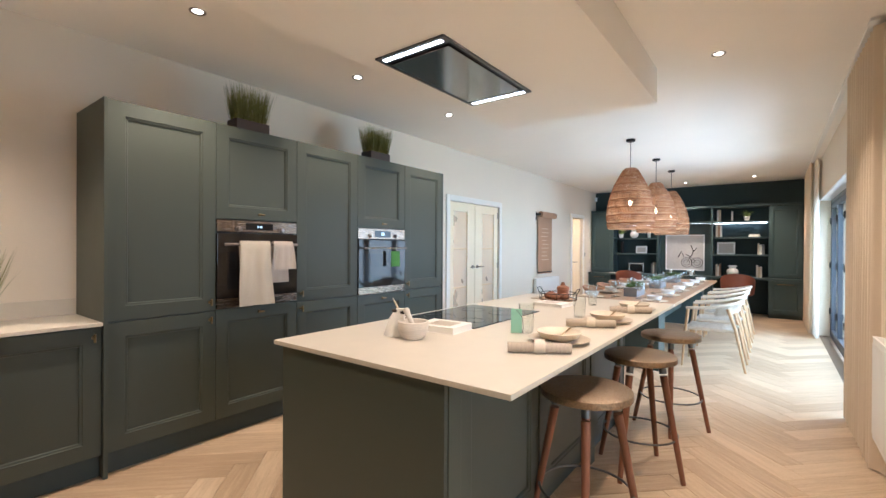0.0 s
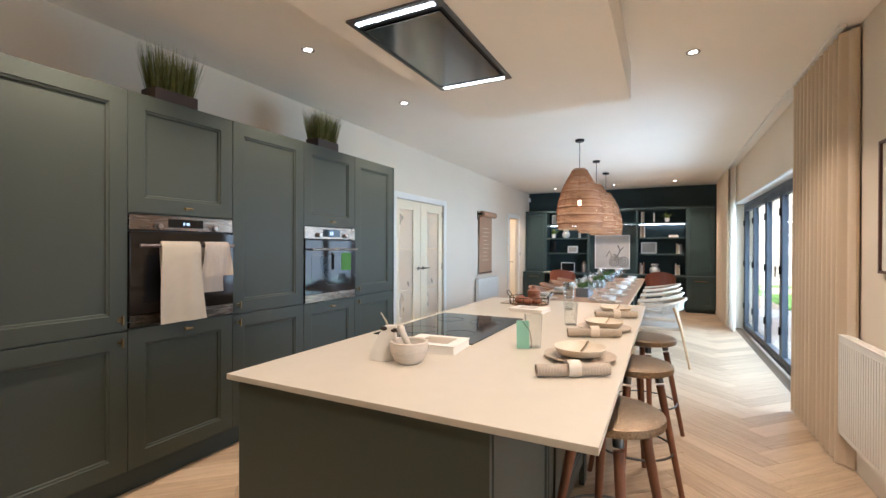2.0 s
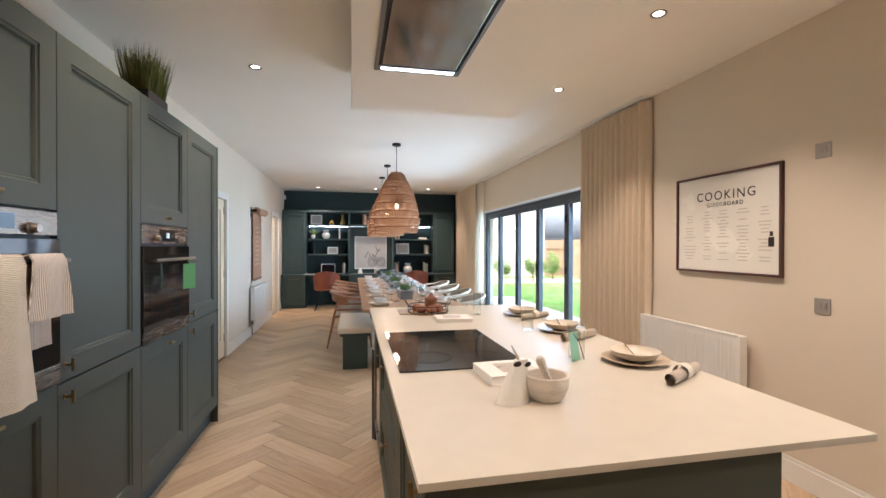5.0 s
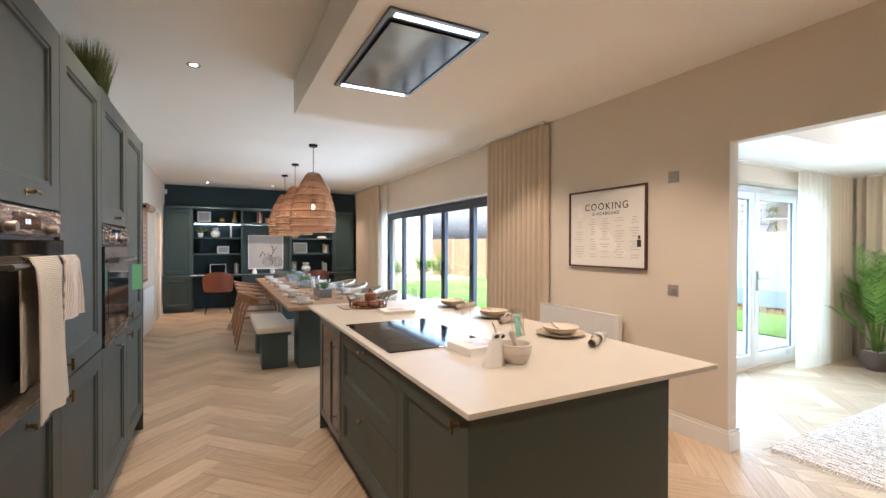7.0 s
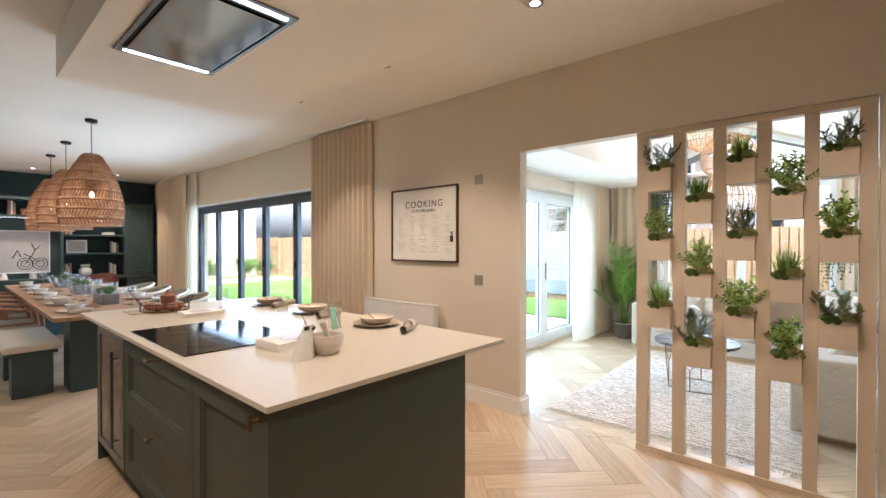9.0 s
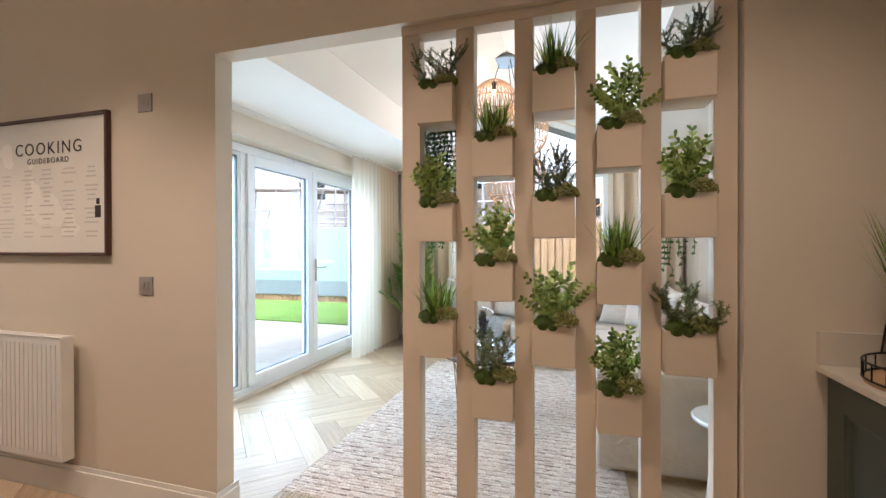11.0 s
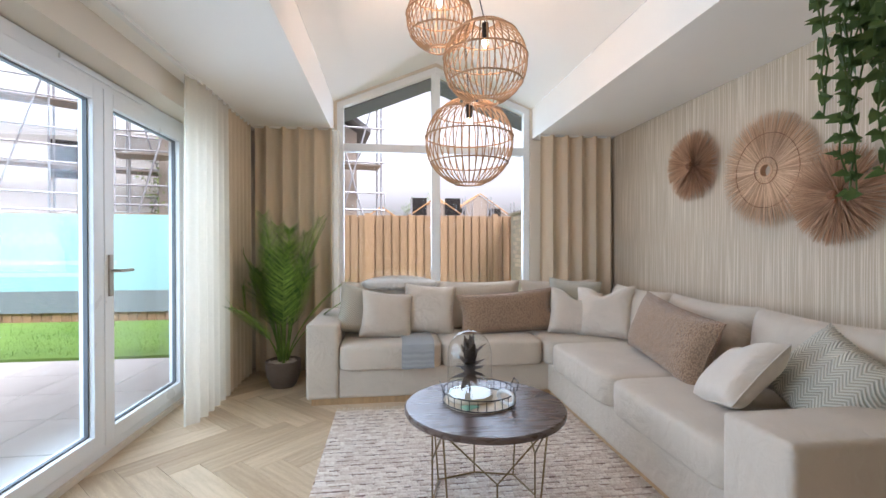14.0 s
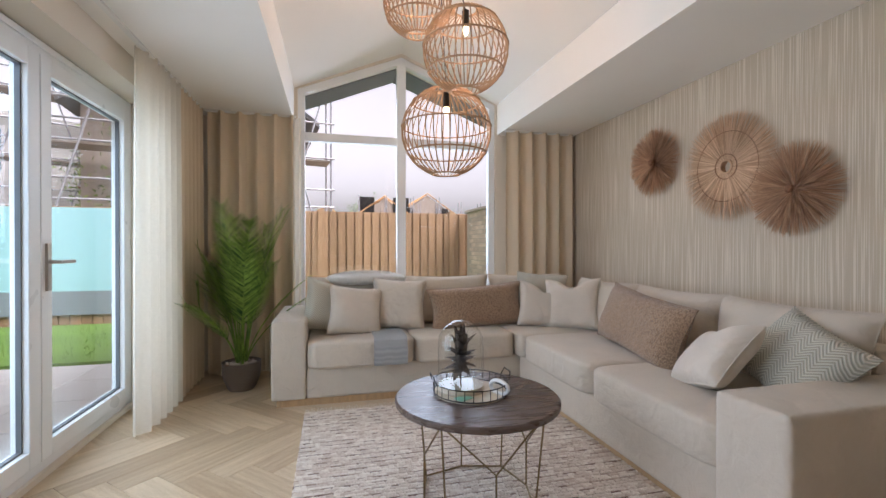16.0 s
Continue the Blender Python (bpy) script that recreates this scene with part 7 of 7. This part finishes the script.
dome = [(0.103, 0.029), (0.105, 0.1), (0.104, 0.215)] + [(0.104 * math.cos(a), 0.215 + 0.104 * math.sin(a)) for a in (0.3, 0.6, 0.9, 1.2, 1.45)] + [(0, 0.32)]
part("dome", Shape().lathe(dome, 40), GLASSW, cl, smooth=True)
sh = Shape().tube([(0, 0, 0.03), (0, 0, 0.12)], 0.004, 6)
rr = random.Random(8)
for k in range(34):
    a = k * 2.4
    e = -0.5 + 1.9 * k / 34
    d = (math.cos(a) * math.cos(e), math.sin(a) * math.cos(e), math.sin(e))
    sh.blade((0, 0, 0.10 + 0.13 * k / 34), d, (-math.sin(a), math.cos(a), 0), 0.082 + 0.02 * rr.random(), 0.055, rr.uniform(-0.02, 0.02), 4)
    sh.blade((0, 0, 0.095 + 0.13 * k / 34), d, (-math.sin(a), math.cos(a), 0), 0.058, 0.046, rr.uniform(-0.02, 0.02), 4)
part("dried_flower", sh, DEADL, cl, "dried dark brown flower")
solid("shell_ornament", Shape().tube([(0.05 * math.cos(k * 0.3), 0, 0.03 + 0.028 * math.sin(k * 0.3)) for k in range(21)], 0.009, 8, closed=True), CERAMW, "white looped ceramic ornament in the wire tray", "ornament", smooth=True, at=pose(5.335, -0.362, TZ + 0.0065, 0, 0, 30))
solid("mint_card_tag", Shape().box(-0.025, 0.025, -0.035, 0.035, 0, 0.003), MINT, "mint green card tag lying in the wire tray", "tag", at=pose(5.314, -0.190, TZ + 0.0075, 0, 0, 25))
# side table glimpsed by the papered wall
st = thing("side_table", "small white side table with a jar beside the sofa arm", "side table", pose(4.30, -1.60, 0.0))
part("tabletop", Shape().lathe([(0, 0.46), (0.17, 0.46), (0.175, 0.47), (0.17, 0.48), (0, 0.48)], 36), CERAMW, st, smooth=True)
for k in range(3):
    a = k * 2.094 + 0.4
    part("leg", Shape().tube([(0.1 * math.cos(a), 0.1 * math.sin(a), 0.46), (0.17 * math.cos(a), 0.17 * math.sin(a), 0)], 0.016, 10), UPVC, st, smooth=True)
hp = thing("potted_fern", "bushy green herb in a pale pot on the side table", "plant", pose(4.30, -1.60, 0.4805))
part("pot", Shape().lathe([(0, 0), (0.05, 0), (0.06, 0.11), (0.054, 0.11), (0.05, 0.09), (0, 0.09)], 24), CERAM, hp, smooth=True)
sh = Shape()
rr = random.Random(2)
for k in range(9):
    sprig(sh, (rr.uniform(-0.03, 0.03), rr.uniform(-0.03, 0.03), 0.09), (rr.gauss(0, 0.4), rr.gauss(0, 0.4), 1), 0.16, rr, 1, 0.016, 0.01, 3)
part("leaves", sh, LEAFI, hp)

# palm
pm = thing("potted_palm", "green palm in a dark wicker pot topped with pebbles", "plant", pose(7.226, 1.045, 0.0))
part("pot", Shape().lathe([(0, 0), (0.09, 0), (0.105, 0.02), (0.135, 0.1), (0.142, 0.17), (0.138, 0.205), (0.145, 0.215), (0.135, 0.22), (0.12, 0.19), (0, 0.19)], 36), BASKET, pm, smooth=True)
sh = Shape()
rr = random.Random(12)
for _ in range(70):
    a, q = rr.uniform(0, 6.28), 0.11 * math.sqrt(rr.random())
    sh.ball((q * math.cos(a), q * math.sin(a), 0.195 + rr.uniform(0, 0.012)), (rr.uniform(0.012, 0.022), rr.uniform(0.012, 0.02), 0.012), 7, 5)
tagged(part("pebbles", sh, PEBBLE, pm, smooth=True), kind="stuff")
for k in range(30):
    a = k * 2.4 + rr.uniform(-0.3, 0.3)
    out = rr.uniform(0.10, 0.34) if k < 22 else rr.uniform(0.40, 0.58)
    H = rr.uniform(0.9, 1.42) if k < 22 else rr.uniform(0.6, 0.95)
    pts = []
    for i in range(15):
        t = i / 14
        pts.append(Vector((math.cos(a) * (0.035 + out * t ** 1.5), math.sin(a) * (0.035 + out * t ** 1.5), 0.2 + H * (t - 0.12 * t ** 3))))
    pts = [Vector((min(p.x, 0.33), min(p.y, 0.28), p.z)) for p in pts]
    sh = Shape().tube(pts, 0.006, 6, 0.0015)
    for i in range(6, 15):
        for w_ in range(5):
            t = w_ / 5
            q = pts[i - 1].lerp(pts[i], t)
            ax = (pts[i] - pts[i - 1]).normalized()
            sd_ = ax.cross(Vector((math.cos(a), math.sin(a), 0.3))).normalized()
            if sd_.length < 0.1:
                continue
            L = 0.22 * (1 - 0.6 * abs((i + t) / 14 - 0.6) / 0.5) * rr.uniform(0.85, 1.1)
            for s in (-1, 1):
                d = (sd_ * s + ax * 1.15 + Vector((0, 0, -0.12))).normalized()
                sh.blade(q, d, ax, max(0.05, L), 0.0085, 0.0, 3)
    part("frond", sh, LEAFP, pm)


# ---- garden room: lamps and wall art ----
def globe(c, R, cord_top, cord_xy):
    th = thing("cane_globe_lamp", "round open cane globe pendant lamp, lit", "pendant lamp", pose(*c), group="cane globes")
    canes = Shape()
    n = 36
    for k in range(n):
        a = 2 * math.pi * k / n
        pts = []
        for i in range(15):
            ph = -1.25 + (1.25 + 1.32) * i / 14
            pts.append((R * math.cos(ph) * math.cos(a), R * math.cos(ph) * math.sin(a), R * math.sin(ph)))
        canes.tube(pts, 0.0042, 5)
    tagged(part("cane_cage", canes, CANE, th, smooth=True), kind="stuff")
    for ph in (-1.25, -0.5, 0.12, 0.72, 1.3):
        q = R * math.cos(ph) + 0.004
        part("hoop", Shape().tube([(q * math.cos(k * math.pi / 24), q * math.sin(k * math.pi / 24), R * math.sin(ph)) for k in range(48)], 0.0055, 6, closed=True), CANE, th, smooth=True)
    part("bulb_holder", Shape().lathe([(0, R * 0.55), (0.02, R * 0.55), (0.022, R * 0.95), (0, R * 0.95)], 16), BLACKM, th, smooth=True)
    part("bulb", Shape().ball((0, 0, R * 0.5), (0.02, 0.02, 0.034), 18, 12), BULB, th, smooth=True)
    part("cord", Shape().tube([(0, 0, R * 0.95), (cord_xy[0] - c[0], cord_xy[1] - c[1], cord_top - c[2])], 0.0035, 6), BLACKM, th)
    lamp_point("globe_glow", (c[0], c[1], c[2] + R * 0.1), P_GLOBE, 0.009, (1.0, 0.84, 0.64))


globe((6.306, -0.372, 1.87), 0.292, 2.985, (6.229, -0.302))
globe((6.052, -0.425, 2.30), 0.255, 2.985, (6.097, -0.334))
globe((6.217, -0.161, 2.64), 0.21, 2.985, (6.184, -0.219))
solid("lamp_canopy", Shape().lathe([(0, -0.03), (0.14, -0.03), (0.145, -0.015), (0.145, 0.0), (0, 0.0)], 36), DSTEEL, "round grey metal ceiling plate of the globe lamps", "ceiling plate", smooth=True, at=pose(6.165, -0.277, 3.012))


def fan(x, z, r, kind, lab, y=-2.119):
    th = thing("wall_fan", lab, "wall ornament", pose(x, y, z, -90, 0, 0), group="straw wall fans")
    rr = random.Random(int(x * 100))
    sh = Shape()
    if kind == "flat":
        for k in range(420):
            a = 2 * math.pi * k / 420
            d = (math.cos(a), math.sin(a), rr.uniform(-0.02, 0.05))
            sh.blade((0.045 * math.cos(a), 0.045 * math.sin(a), 0.02 + 0.008 * (k % 2)), d, (-math.sin(a), math.cos(a), 0.4 * (-1) ** k), (r - 0.045) * rr.uniform(0.93, 1.03), 0.010, rr.uniform(-0.006, 0.006), 3)
            sh.blade((r * 0.3 * math.cos(a), r * 0.3 * math.sin(a), 0.026), d, (-math.sin(a), math.cos(a), 0.5), r * 0.7 * rr.uniform(0.93, 1.02), 0.010, rr.uniform(-0.006, 0.006), 2)
        tagged(part("straw", sh, STRAWL, th), kind="stuff")
        for q in (r * 0.22, r * 0.62):
            part("ring", Shape().tube([(q * math.cos(k * math.pi / 24), q * math.sin(k * math.pi / 24), 0.033) for k in range(48)], 0.0025, 6, closed=True), STRAWD, th, smooth=True)
        part("centre_ring", Shape().lathe([(0.036, 0.0), (0.048, 0.0), (0.048, 0.036), (0.036, 0.036)], 28, closed=True), STRAW, th, smooth=True)
    else:
        for k in range(1800):
            a = rr.uniform(0, 6.283)
            e = 0.03 + rr.random() ** 1.9
            d = (math.cos(a) * math.cos(e), math.sin(a) * math.cos(e), math.sin(e) * 0.75)
            t = rr.uniform(-1.2, 1.2)
            sh.blade((0, 0, 0.012), d, (-math.sin(a) * math.cos(t), math.cos(a) * math.cos(t), math.sin(t)), r * rr.uniform(0.93, 1.02) * (1 - 0.42 * e), 0.012, rr.uniform(-0.006, 0.006), 3)
        tagged(part("straw", sh, STRAW, th), kind="stuff")
        part("centre_knot", sedum(Shape(), (0, 0, 0.05), 0.02, 4), STRAWD, th)
        part("hanger_plate", Shape().lathe([(0, 0), (0.045, 0), (0.045, 0.012), (0.04, 0.012), (0, 0.012)], 20), STRAWD, th)


fan(6.44, 1.775, 0.29, "pom", "round bristly straw fan fixed to the papered wall")
fan(5.785, 1.63, 0.36, "flat", "large flat pleated straw disc with a hole in its middle")
fan(5.37, 1.436, 0.285, "pom", "round dark-centred straw fan on the papered wall")

# ---- outside ----
structure("ground", Shape().box(-250, 250, -250, 250, -0.5, -0.16), mat("bare_ground", srgb(150, 136, 116), 0.95, vary=0.25, scale=0.4, fine=8, bump=0.3), "bare building-site ground reaching the horizon")
structure("lawn_ground", Shape().box(5.3, 11.5, 4.85, 20.0, -0.16, -0.10).box(8.9, 11.5, -2.1, 4.85, -0.16, -0.10), LAWN, "short bright green lawn")
gr = Shape()
rr = random.Random(31)
for _ in range(9000):
    if rr.random() < 0.7:
        x, y = rr.uniform(5.35, 11.4), 4.9 + 9 * rr.random() ** 1.5
    else:
        x, y = rr.uniform(9.0, 11.4), rr.uniform(0.5, 4.85)
    a = rr.uniform(0, 6.28)
    gr.blade((x, y, -0.1), (0.4 * math.cos(a), 0.4 * math.sin(a), 1), (-math.sin(a), math.cos(a), 0), rr.uniform(0.03, 0.05), 0.008, 0.005, 1)
solid("lawn_grass", gr, LEAFL, "short mown grass blades over the lawn", "grass", "stuff")

fence = thing("garden_fence", "tall close-boarded new timber garden fence", "fence", pose(11.55, 0, -0.12))
for z in (0.35, 1.0, 1.6):
    part("rail", Shape().box(0.03, 0.08, -2.4, 20.0, z, z + 0.08), FENCE, fence)
bme = mesh_of("board", Shape().box(0, 0.022, 0, 0.122, 0, 1.86), FENCE, 0.003, segs=1)
for k in range(290):
    o = new("board", bme)
    o.parent = fence
    o.matrix_basis = pose(0.0 if k % 2 else 0.03, -2.35 + k * 0.075, 0.0)
for k in range(10):
    part("post", Shape().box(-0.02, 0.08, -1.9 + k * 2.4, -1.8 + k * 2.4, 0, 1.9), FENCE, fence)
fence2 = thing("garden_fence", "far timber fence closing the end of the garden", "fence", pose(5.0, 19.6, -0.12))
for k in range(54, 66):
    o = new("board", bme)
    o.parent = fence2
    o.matrix_basis = pose(k * 0.105, 0, 0, 0, 0, 90)
part("rail", Shape().box(5.6, 6.9, -0.06, -0.02, 0.4, 0.48).box(5.6, 6.9, -0.06, -0.02, 1.4, 1.48), FENCE, fence2)

# hoarding fixed to the fence
ho = thing("hoarding_banner", "turquoise printed site hoarding banner fixed to the fence", "banner", pose(11.51, 2.46, 0))
part("sheet", Shape().box(0, 0.01, 0, 5.7, 0.42, 1.72), BANNER, ho)
part("band", Shape().box(-0.002, 0.01, 0, 5.7, 0.05, 0.42), BANNERG, ho)
lettering("Anticipati", 0.42, ho, pose(-0.004, 4.0, 1.2) @ face_w, BANNERT)
sh = Shape()
for i, (a, b) in enumerate(((2.3, 5.0), (2.9, 5.0))):
    sh.box(-0.004, -0.001, a, b, 0.86 - i * 0.2, 0.93 - i * 0.2)
part("text_bars", sh, BANNERT, ho)
part("logo_shape", Shape().lathe([(0, 0), (0.07, 0), (0.07, 0.003), (0, 0.003)], 24).move(pose(-0.005, 1.0, 0.33, 0, 90, 0)).box(-0.005, -0.002, 0.72, 1.28, 0.17, 0.21), PAPERW, ho)

# brick garden wall
bw = thing("brick_wall", "buff brick garden wall beside the fence", "wall", pose(8.41, -2.22, -0.12))
part("mortar_core", Shape().box(0, 3.0, 0.008, 0.1, 0, 1.86), MORTAR, bw)
brm = mesh_of("brick", Shape().box(0, 0.215, 0, 0.1, 0, 0.065), BRICK, 0.004, segs=1)
for r_ in range(24):
    for c_ in range(12):
        o = new("brick", brm)
        o.parent = bw
        o.matrix_basis = pose(0.02 + c_ * 0.2275 + (0.11 if r_ % 2 else 0), 0.004, r_ * 0.0765 + 0.005)
part("coping", Shape().box(-0.02, 3.02, -0.03, 0.15, 1.86, 1.91), MORTAR, bw, bevel=0.01)

# brick outbuilding at the garden's end
ob_ = thing("brick_outbuilding", "pale brick house wall beyond the garden", "house", pose(4.5, 20.4, -0.15))
part("wall", Shape().box(0, 6.4, 0.02, 4.0, 0, 5.2), MORTAR, ob_)
sh = Shape()
rr = random.Random(7)
for r_ in range(66):
    x = 0.11 * (r_ % 2)
    while x < 6.2:
        sh.box(x, x + 0.215, 0.0 + rr.uniform(0, 0.006), 0.05, r_ * 0.0765, r_ * 0.0765 + 0.066)
        x += 0.2275
tagged(part("bricks", sh, BRICK, ob_), kind="stuff")
part("roof", Shape().prism([(-0.3, 5.2), (6.7, 5.2), (3.2, 7.6)], -0.3, 4.3), ROOF, ob_)


def site_house(x, y, w, d, h, turn, lab, roofed, levels=None, wall=None):
    th = thing("unfinished_house", lab, "house", pose(x, y, -0.16, 0, 0, turn))
    part("wall", Shape().box(0, w, 0, d, 0, h).prism([(0, h), (w, h), (w / 2, h + w * (0.36 if wall is None else 0.02))], 0.1, d - 0.1), wall or BLOCK, th)
    for k in range(2):
        for c in (0.2, 0.6):
            part("window_opening", Shape().box(w * c, w * c + 1.1, -0.02, 0.1, 0.9 + 2.6 * k, 2.1 + 2.6 * k), BLACKM, th)
    if roofed:
        part("roof", Shape().prism([(-0.4, h - 0.1), (w / 2, h + w * 0.38), (w + 0.4, h - 0.1), (w + 0.4, h + 0.05), (w / 2, h + w * 0.38 + 0.16), (-0.4, h + 0.05)], -0.4, d + 0.4), ROOF, th)
    elif wall is None:
        for k in range(9):
            yy = d * k / 8
            part("rafter", Shape().tube([(-0.3, yy, h), (w / 2, yy, h + w * 0.38), (w + 0.3, yy, h)], 0.06, 4), RAFTER, th)
    sc_ = thing("scaffolding", "grey tube scaffolding standing against an unfinished house", "scaffold", pose(x, y, -0.16, 0, 0, turn))
    lv = levels or int((h + 1.5) / 1.9) + 1
    n = int(w / 1.8) + 2
    for i in range(n):
        xx = -0.6 + i * (w + 1.2) / (n - 1)
        for yy in (-1.3, -0.35):
            part("standard", Shape().tube([(xx, yy, 0), (xx, yy, h + 2.2)], 0.035, 6), TUBEM, sc_)
        part("brace", Shape().tube([(xx, -1.35, 0.2), (xx + (w + 1.2) / (n - 1) * (1 if i < n - 1 else -1), -1.35, h + 1.5)], 0.028, 6), TUBEM, sc_)
    for k in range(1, lv + 1):
        for dz in (0, 0.5, 1.0):
            part("ledger", Shape().tube([(-0.9, -1.33, k * 1.9 + dz), (w + 0.7, -1.33, k * 1.9 + dz)], 0.03, 6), TUBEM, sc_)
        part("boards", Shape().box(-0.8, w + 0.6, -1.25, -0.4, k * 1.9 - 0.08, k * 1.9 - 0.03), BLOCK, sc_)


site_house(16.3, 14.9, 8, 7, 5.2, -62, "white rendered house under construction beyond the fence", False, None, RENDERW)
site_house(16.9, 6.7, 5.6, 6, 5.0, -81, "half-built house behind scaffolding past the fence", True)
site_house(42, -4.0, 8, 8, 3.0, -90, "distant half-built house with bare roof timbers", False, 1)
site_house(46, -14.3, 8, 8, 2.6, -90, "distant house under construction with sheeted roof", True, 1)
site_house(34, -0.2, 6, 6, 2.5, -90, "half-built house with bare roof timbers behind scaffolding", False, 1)
site_house(58, 5.0, 8, 8, 3.2, -90, "distant half-built house with bare roof timbers", False, 1)


def tree(x, y, h, crown, seed, lab):
    th = thing("tree", lab, "tree", pose(x, y, -0.16))
    rr = random.Random(seed)
    tk = Shape().tube([(0, 0, 0), (0.05 * h * 0.1, 0, h * 0.3), (0, 0.03, h * 0.6)], 0.035 * h, 8, 0.015 * h)
    lv = Shape()
    for k in range(16):
        a, e = rr.uniform(0, 6.28), rr.uniform(0.2, 1.3)
        z0 = h * rr.uniform(0.25, 0.6)
        L = crown * rr.uniform(0.5, 1)
        p1 = Vector((L * math.cos(e) * math.cos(a), L * math.cos(e) * math.sin(a), z0 + L * math.sin(e)))
        tk.tube([(0, 0, z0), p1 * 0.6 + Vector((0, 0, z0 * 0.4)), p1], 0.012 * h, 5, 0.003 * h)
        for _ in range(170):
            q = p1 * rr.uniform(0.5, 1.05) + Vector((rr.gauss(0, 0.2), rr.gauss(0, 0.2), rr.gauss(0, 0.2))) * crown * 0.6 + Vector((0, 0, z0 * 0.2))
            d = Vector((rr.gauss(0, 1), rr.gauss(0, 1), rr.gauss(0, 1))).normalized()
            lv.blade(q, d, d.orthogonal(), 0.04 * h * 0.5 + 0.03, 0.03 * h * 0.5 + 0.015, 0, 2)
    part("trunk", tk, WOODR, th, smooth=True)
    part("crown", lv, LEAFP, th)


tree(60, -4, 7, 3.2, 1, "distant leafy green tree beyond the building site")
tree(64, 0.3, 6, 3, 2, "distant leafy green tree beyond the building site")
tree(17.9, 6.1, 4.2, 2.0, 3, "leafy green tree beside the half-built house")
for x, y, s in ((8.6, 16.6, 3), (7.4, 17.2, 4), (9.9, 17.4, 5)):
    tree(x, y, 1.15, 0.6, s, "small green garden shrub in the border")
solid("gravel_border", Shape().box(5.6, 11.0, 16.0, 18.4, -0.1, -0.085), PEBBLE, "white gravel border at the end of the lawn", "gravel", "stuff")

# ---- paving slabs ----
pv = tagged(new("pavement"), "pale grey square paving slabs outside the doors", "paving", "", "structure")
sl = mesh_of("slab", Shape().box(0, 0.592, 0, 0.592, -0.16, -0.095), SLAB, 0.004, segs=1)
for i in range(20):
    for j in range(16):
        x, y = 3.95 + i * 0.6, 2.05 + j * 0.6
        if (x < 5.3 and y < 11.5) or (y < 4.6 and x < 8.7):
            o = new("slab", sl)
            o.parent = pv
            o.matrix_basis = pose(x, y, random.uniform(-0.002, 0.002))

# ---- herringbone floor planks ----
PW, PL = 0.152, 0.76
FLOOR = bpy.data.objects["floor"]
plank_mesh = mesh_of("plank", Shape().box(0.0008, PL - 0.0008, 0.0008, PW - 0.0008, -0.006, 0.0), OAK, 0.0012, segs=1)


def clip(poly, a, b, c):
    """Keeps the part of a plan polygon where a*x + b*y <= c."""
    out = []
    for p, q in zip(poly, poly[1:] + poly[:1]):
        dp, dq = a * p[0] + b * p[1] - c, a * q[0] + b * q[1] - c
        if dp <= 0:
            out.append(p)
        if dp * dq < 0:
            t = dp / (dp - dq)
            out.append((p[0] + (q[0] - p[0]) * t, p[1] + (q[1] - p[1]) * t))
    return out


R45 = math.sqrt(0.5)
rects = [(WX + 0.001, EX - 0.0005, SY, NY), (EX + 0.0005, EX + 0.1, -1.42, 0.635), (EX + 0.1005, 7.83, -2.12, 1.72)]
whole, cut = [], {False: Shape(), True: Shape()}


def lay(u, v, turned):
    """One plank whose low corner lies at (u, v) on the 45 degree grid."""
    w, h = (PW, PL) if turned else (PL, PW)
    g = 0.0008
    cs = [(u + g, v + g), (u + w - g, v + g), (u + w - g, v + h - g), (u + g, v + h - g)]
    pl = [((a - b) * R45, (a + b) * R45) for a, b in cs]
    for x0, x1, y0, y1 in rects:
        if all(x0 <= x <= x1 and y0 <= y <= y1 for x, y in pl):
            whole.append((u, v, turned))
            return
    for x0, x1, y0, y1 in rects:
        q = pl
        for a, b, c in ((-1, 0, -x0), (1, 0, x1), (0, -1, -y0), (0, 1, y1)):
            q = clip(q, a, b, c) if q else q
        if len(q) > 2:
            loc = [((x + y) * R45, (y - x) * R45) for x, y in q]
            cut[turned].prism([(b, -a) for a, b in loc] if turned else loc, -0.006, 0.0, "z")


for s in range(-80, 90):
    for k in range(-9, 10):
        # staircase of planks: each step moves one width both ways
        bu, bv = s * PW + k * PL, s * PW - k * PL
        lay(bu, bv, False)
        lay(bu - PW, bv, True)
near = sorted(whole, key=lambda q: ((q[0] - q[1]) * R45 - 1.6) ** 2 + ((q[0] + q[1]) * R45 - 0.3) ** 2)
for u, v, t in near[:300]:
    o = new("plank", plank_mesh)
    o.parent = FLOOR
    o.matrix_basis = pose((u - v) * R45, (u + v) * R45, 0, 0, 0, 45) @ (pose(PW, 0, 0, 0, 0, 90) if t else pose(0, 0, 0))
for u, v, t in near[300:]:
    w, h = (PW, PL) if t else (PL, PW)
    g = 0.0008
    if t:
        cut[t].box(v + g, v + h - g, -u - w + g, -u - g, -0.006, 0.0)
    else:
        cut[t].box(u + g, u + w - g, v + g, v + h - g, -0.006, 0.0)
for t, ang in ((False, 45), (True, 135)):
    tagged(part("planks", cut[t], OAKJ, FLOOR, at=pose(0, 0, 0, 0, 0, ang)), kind="stuff")
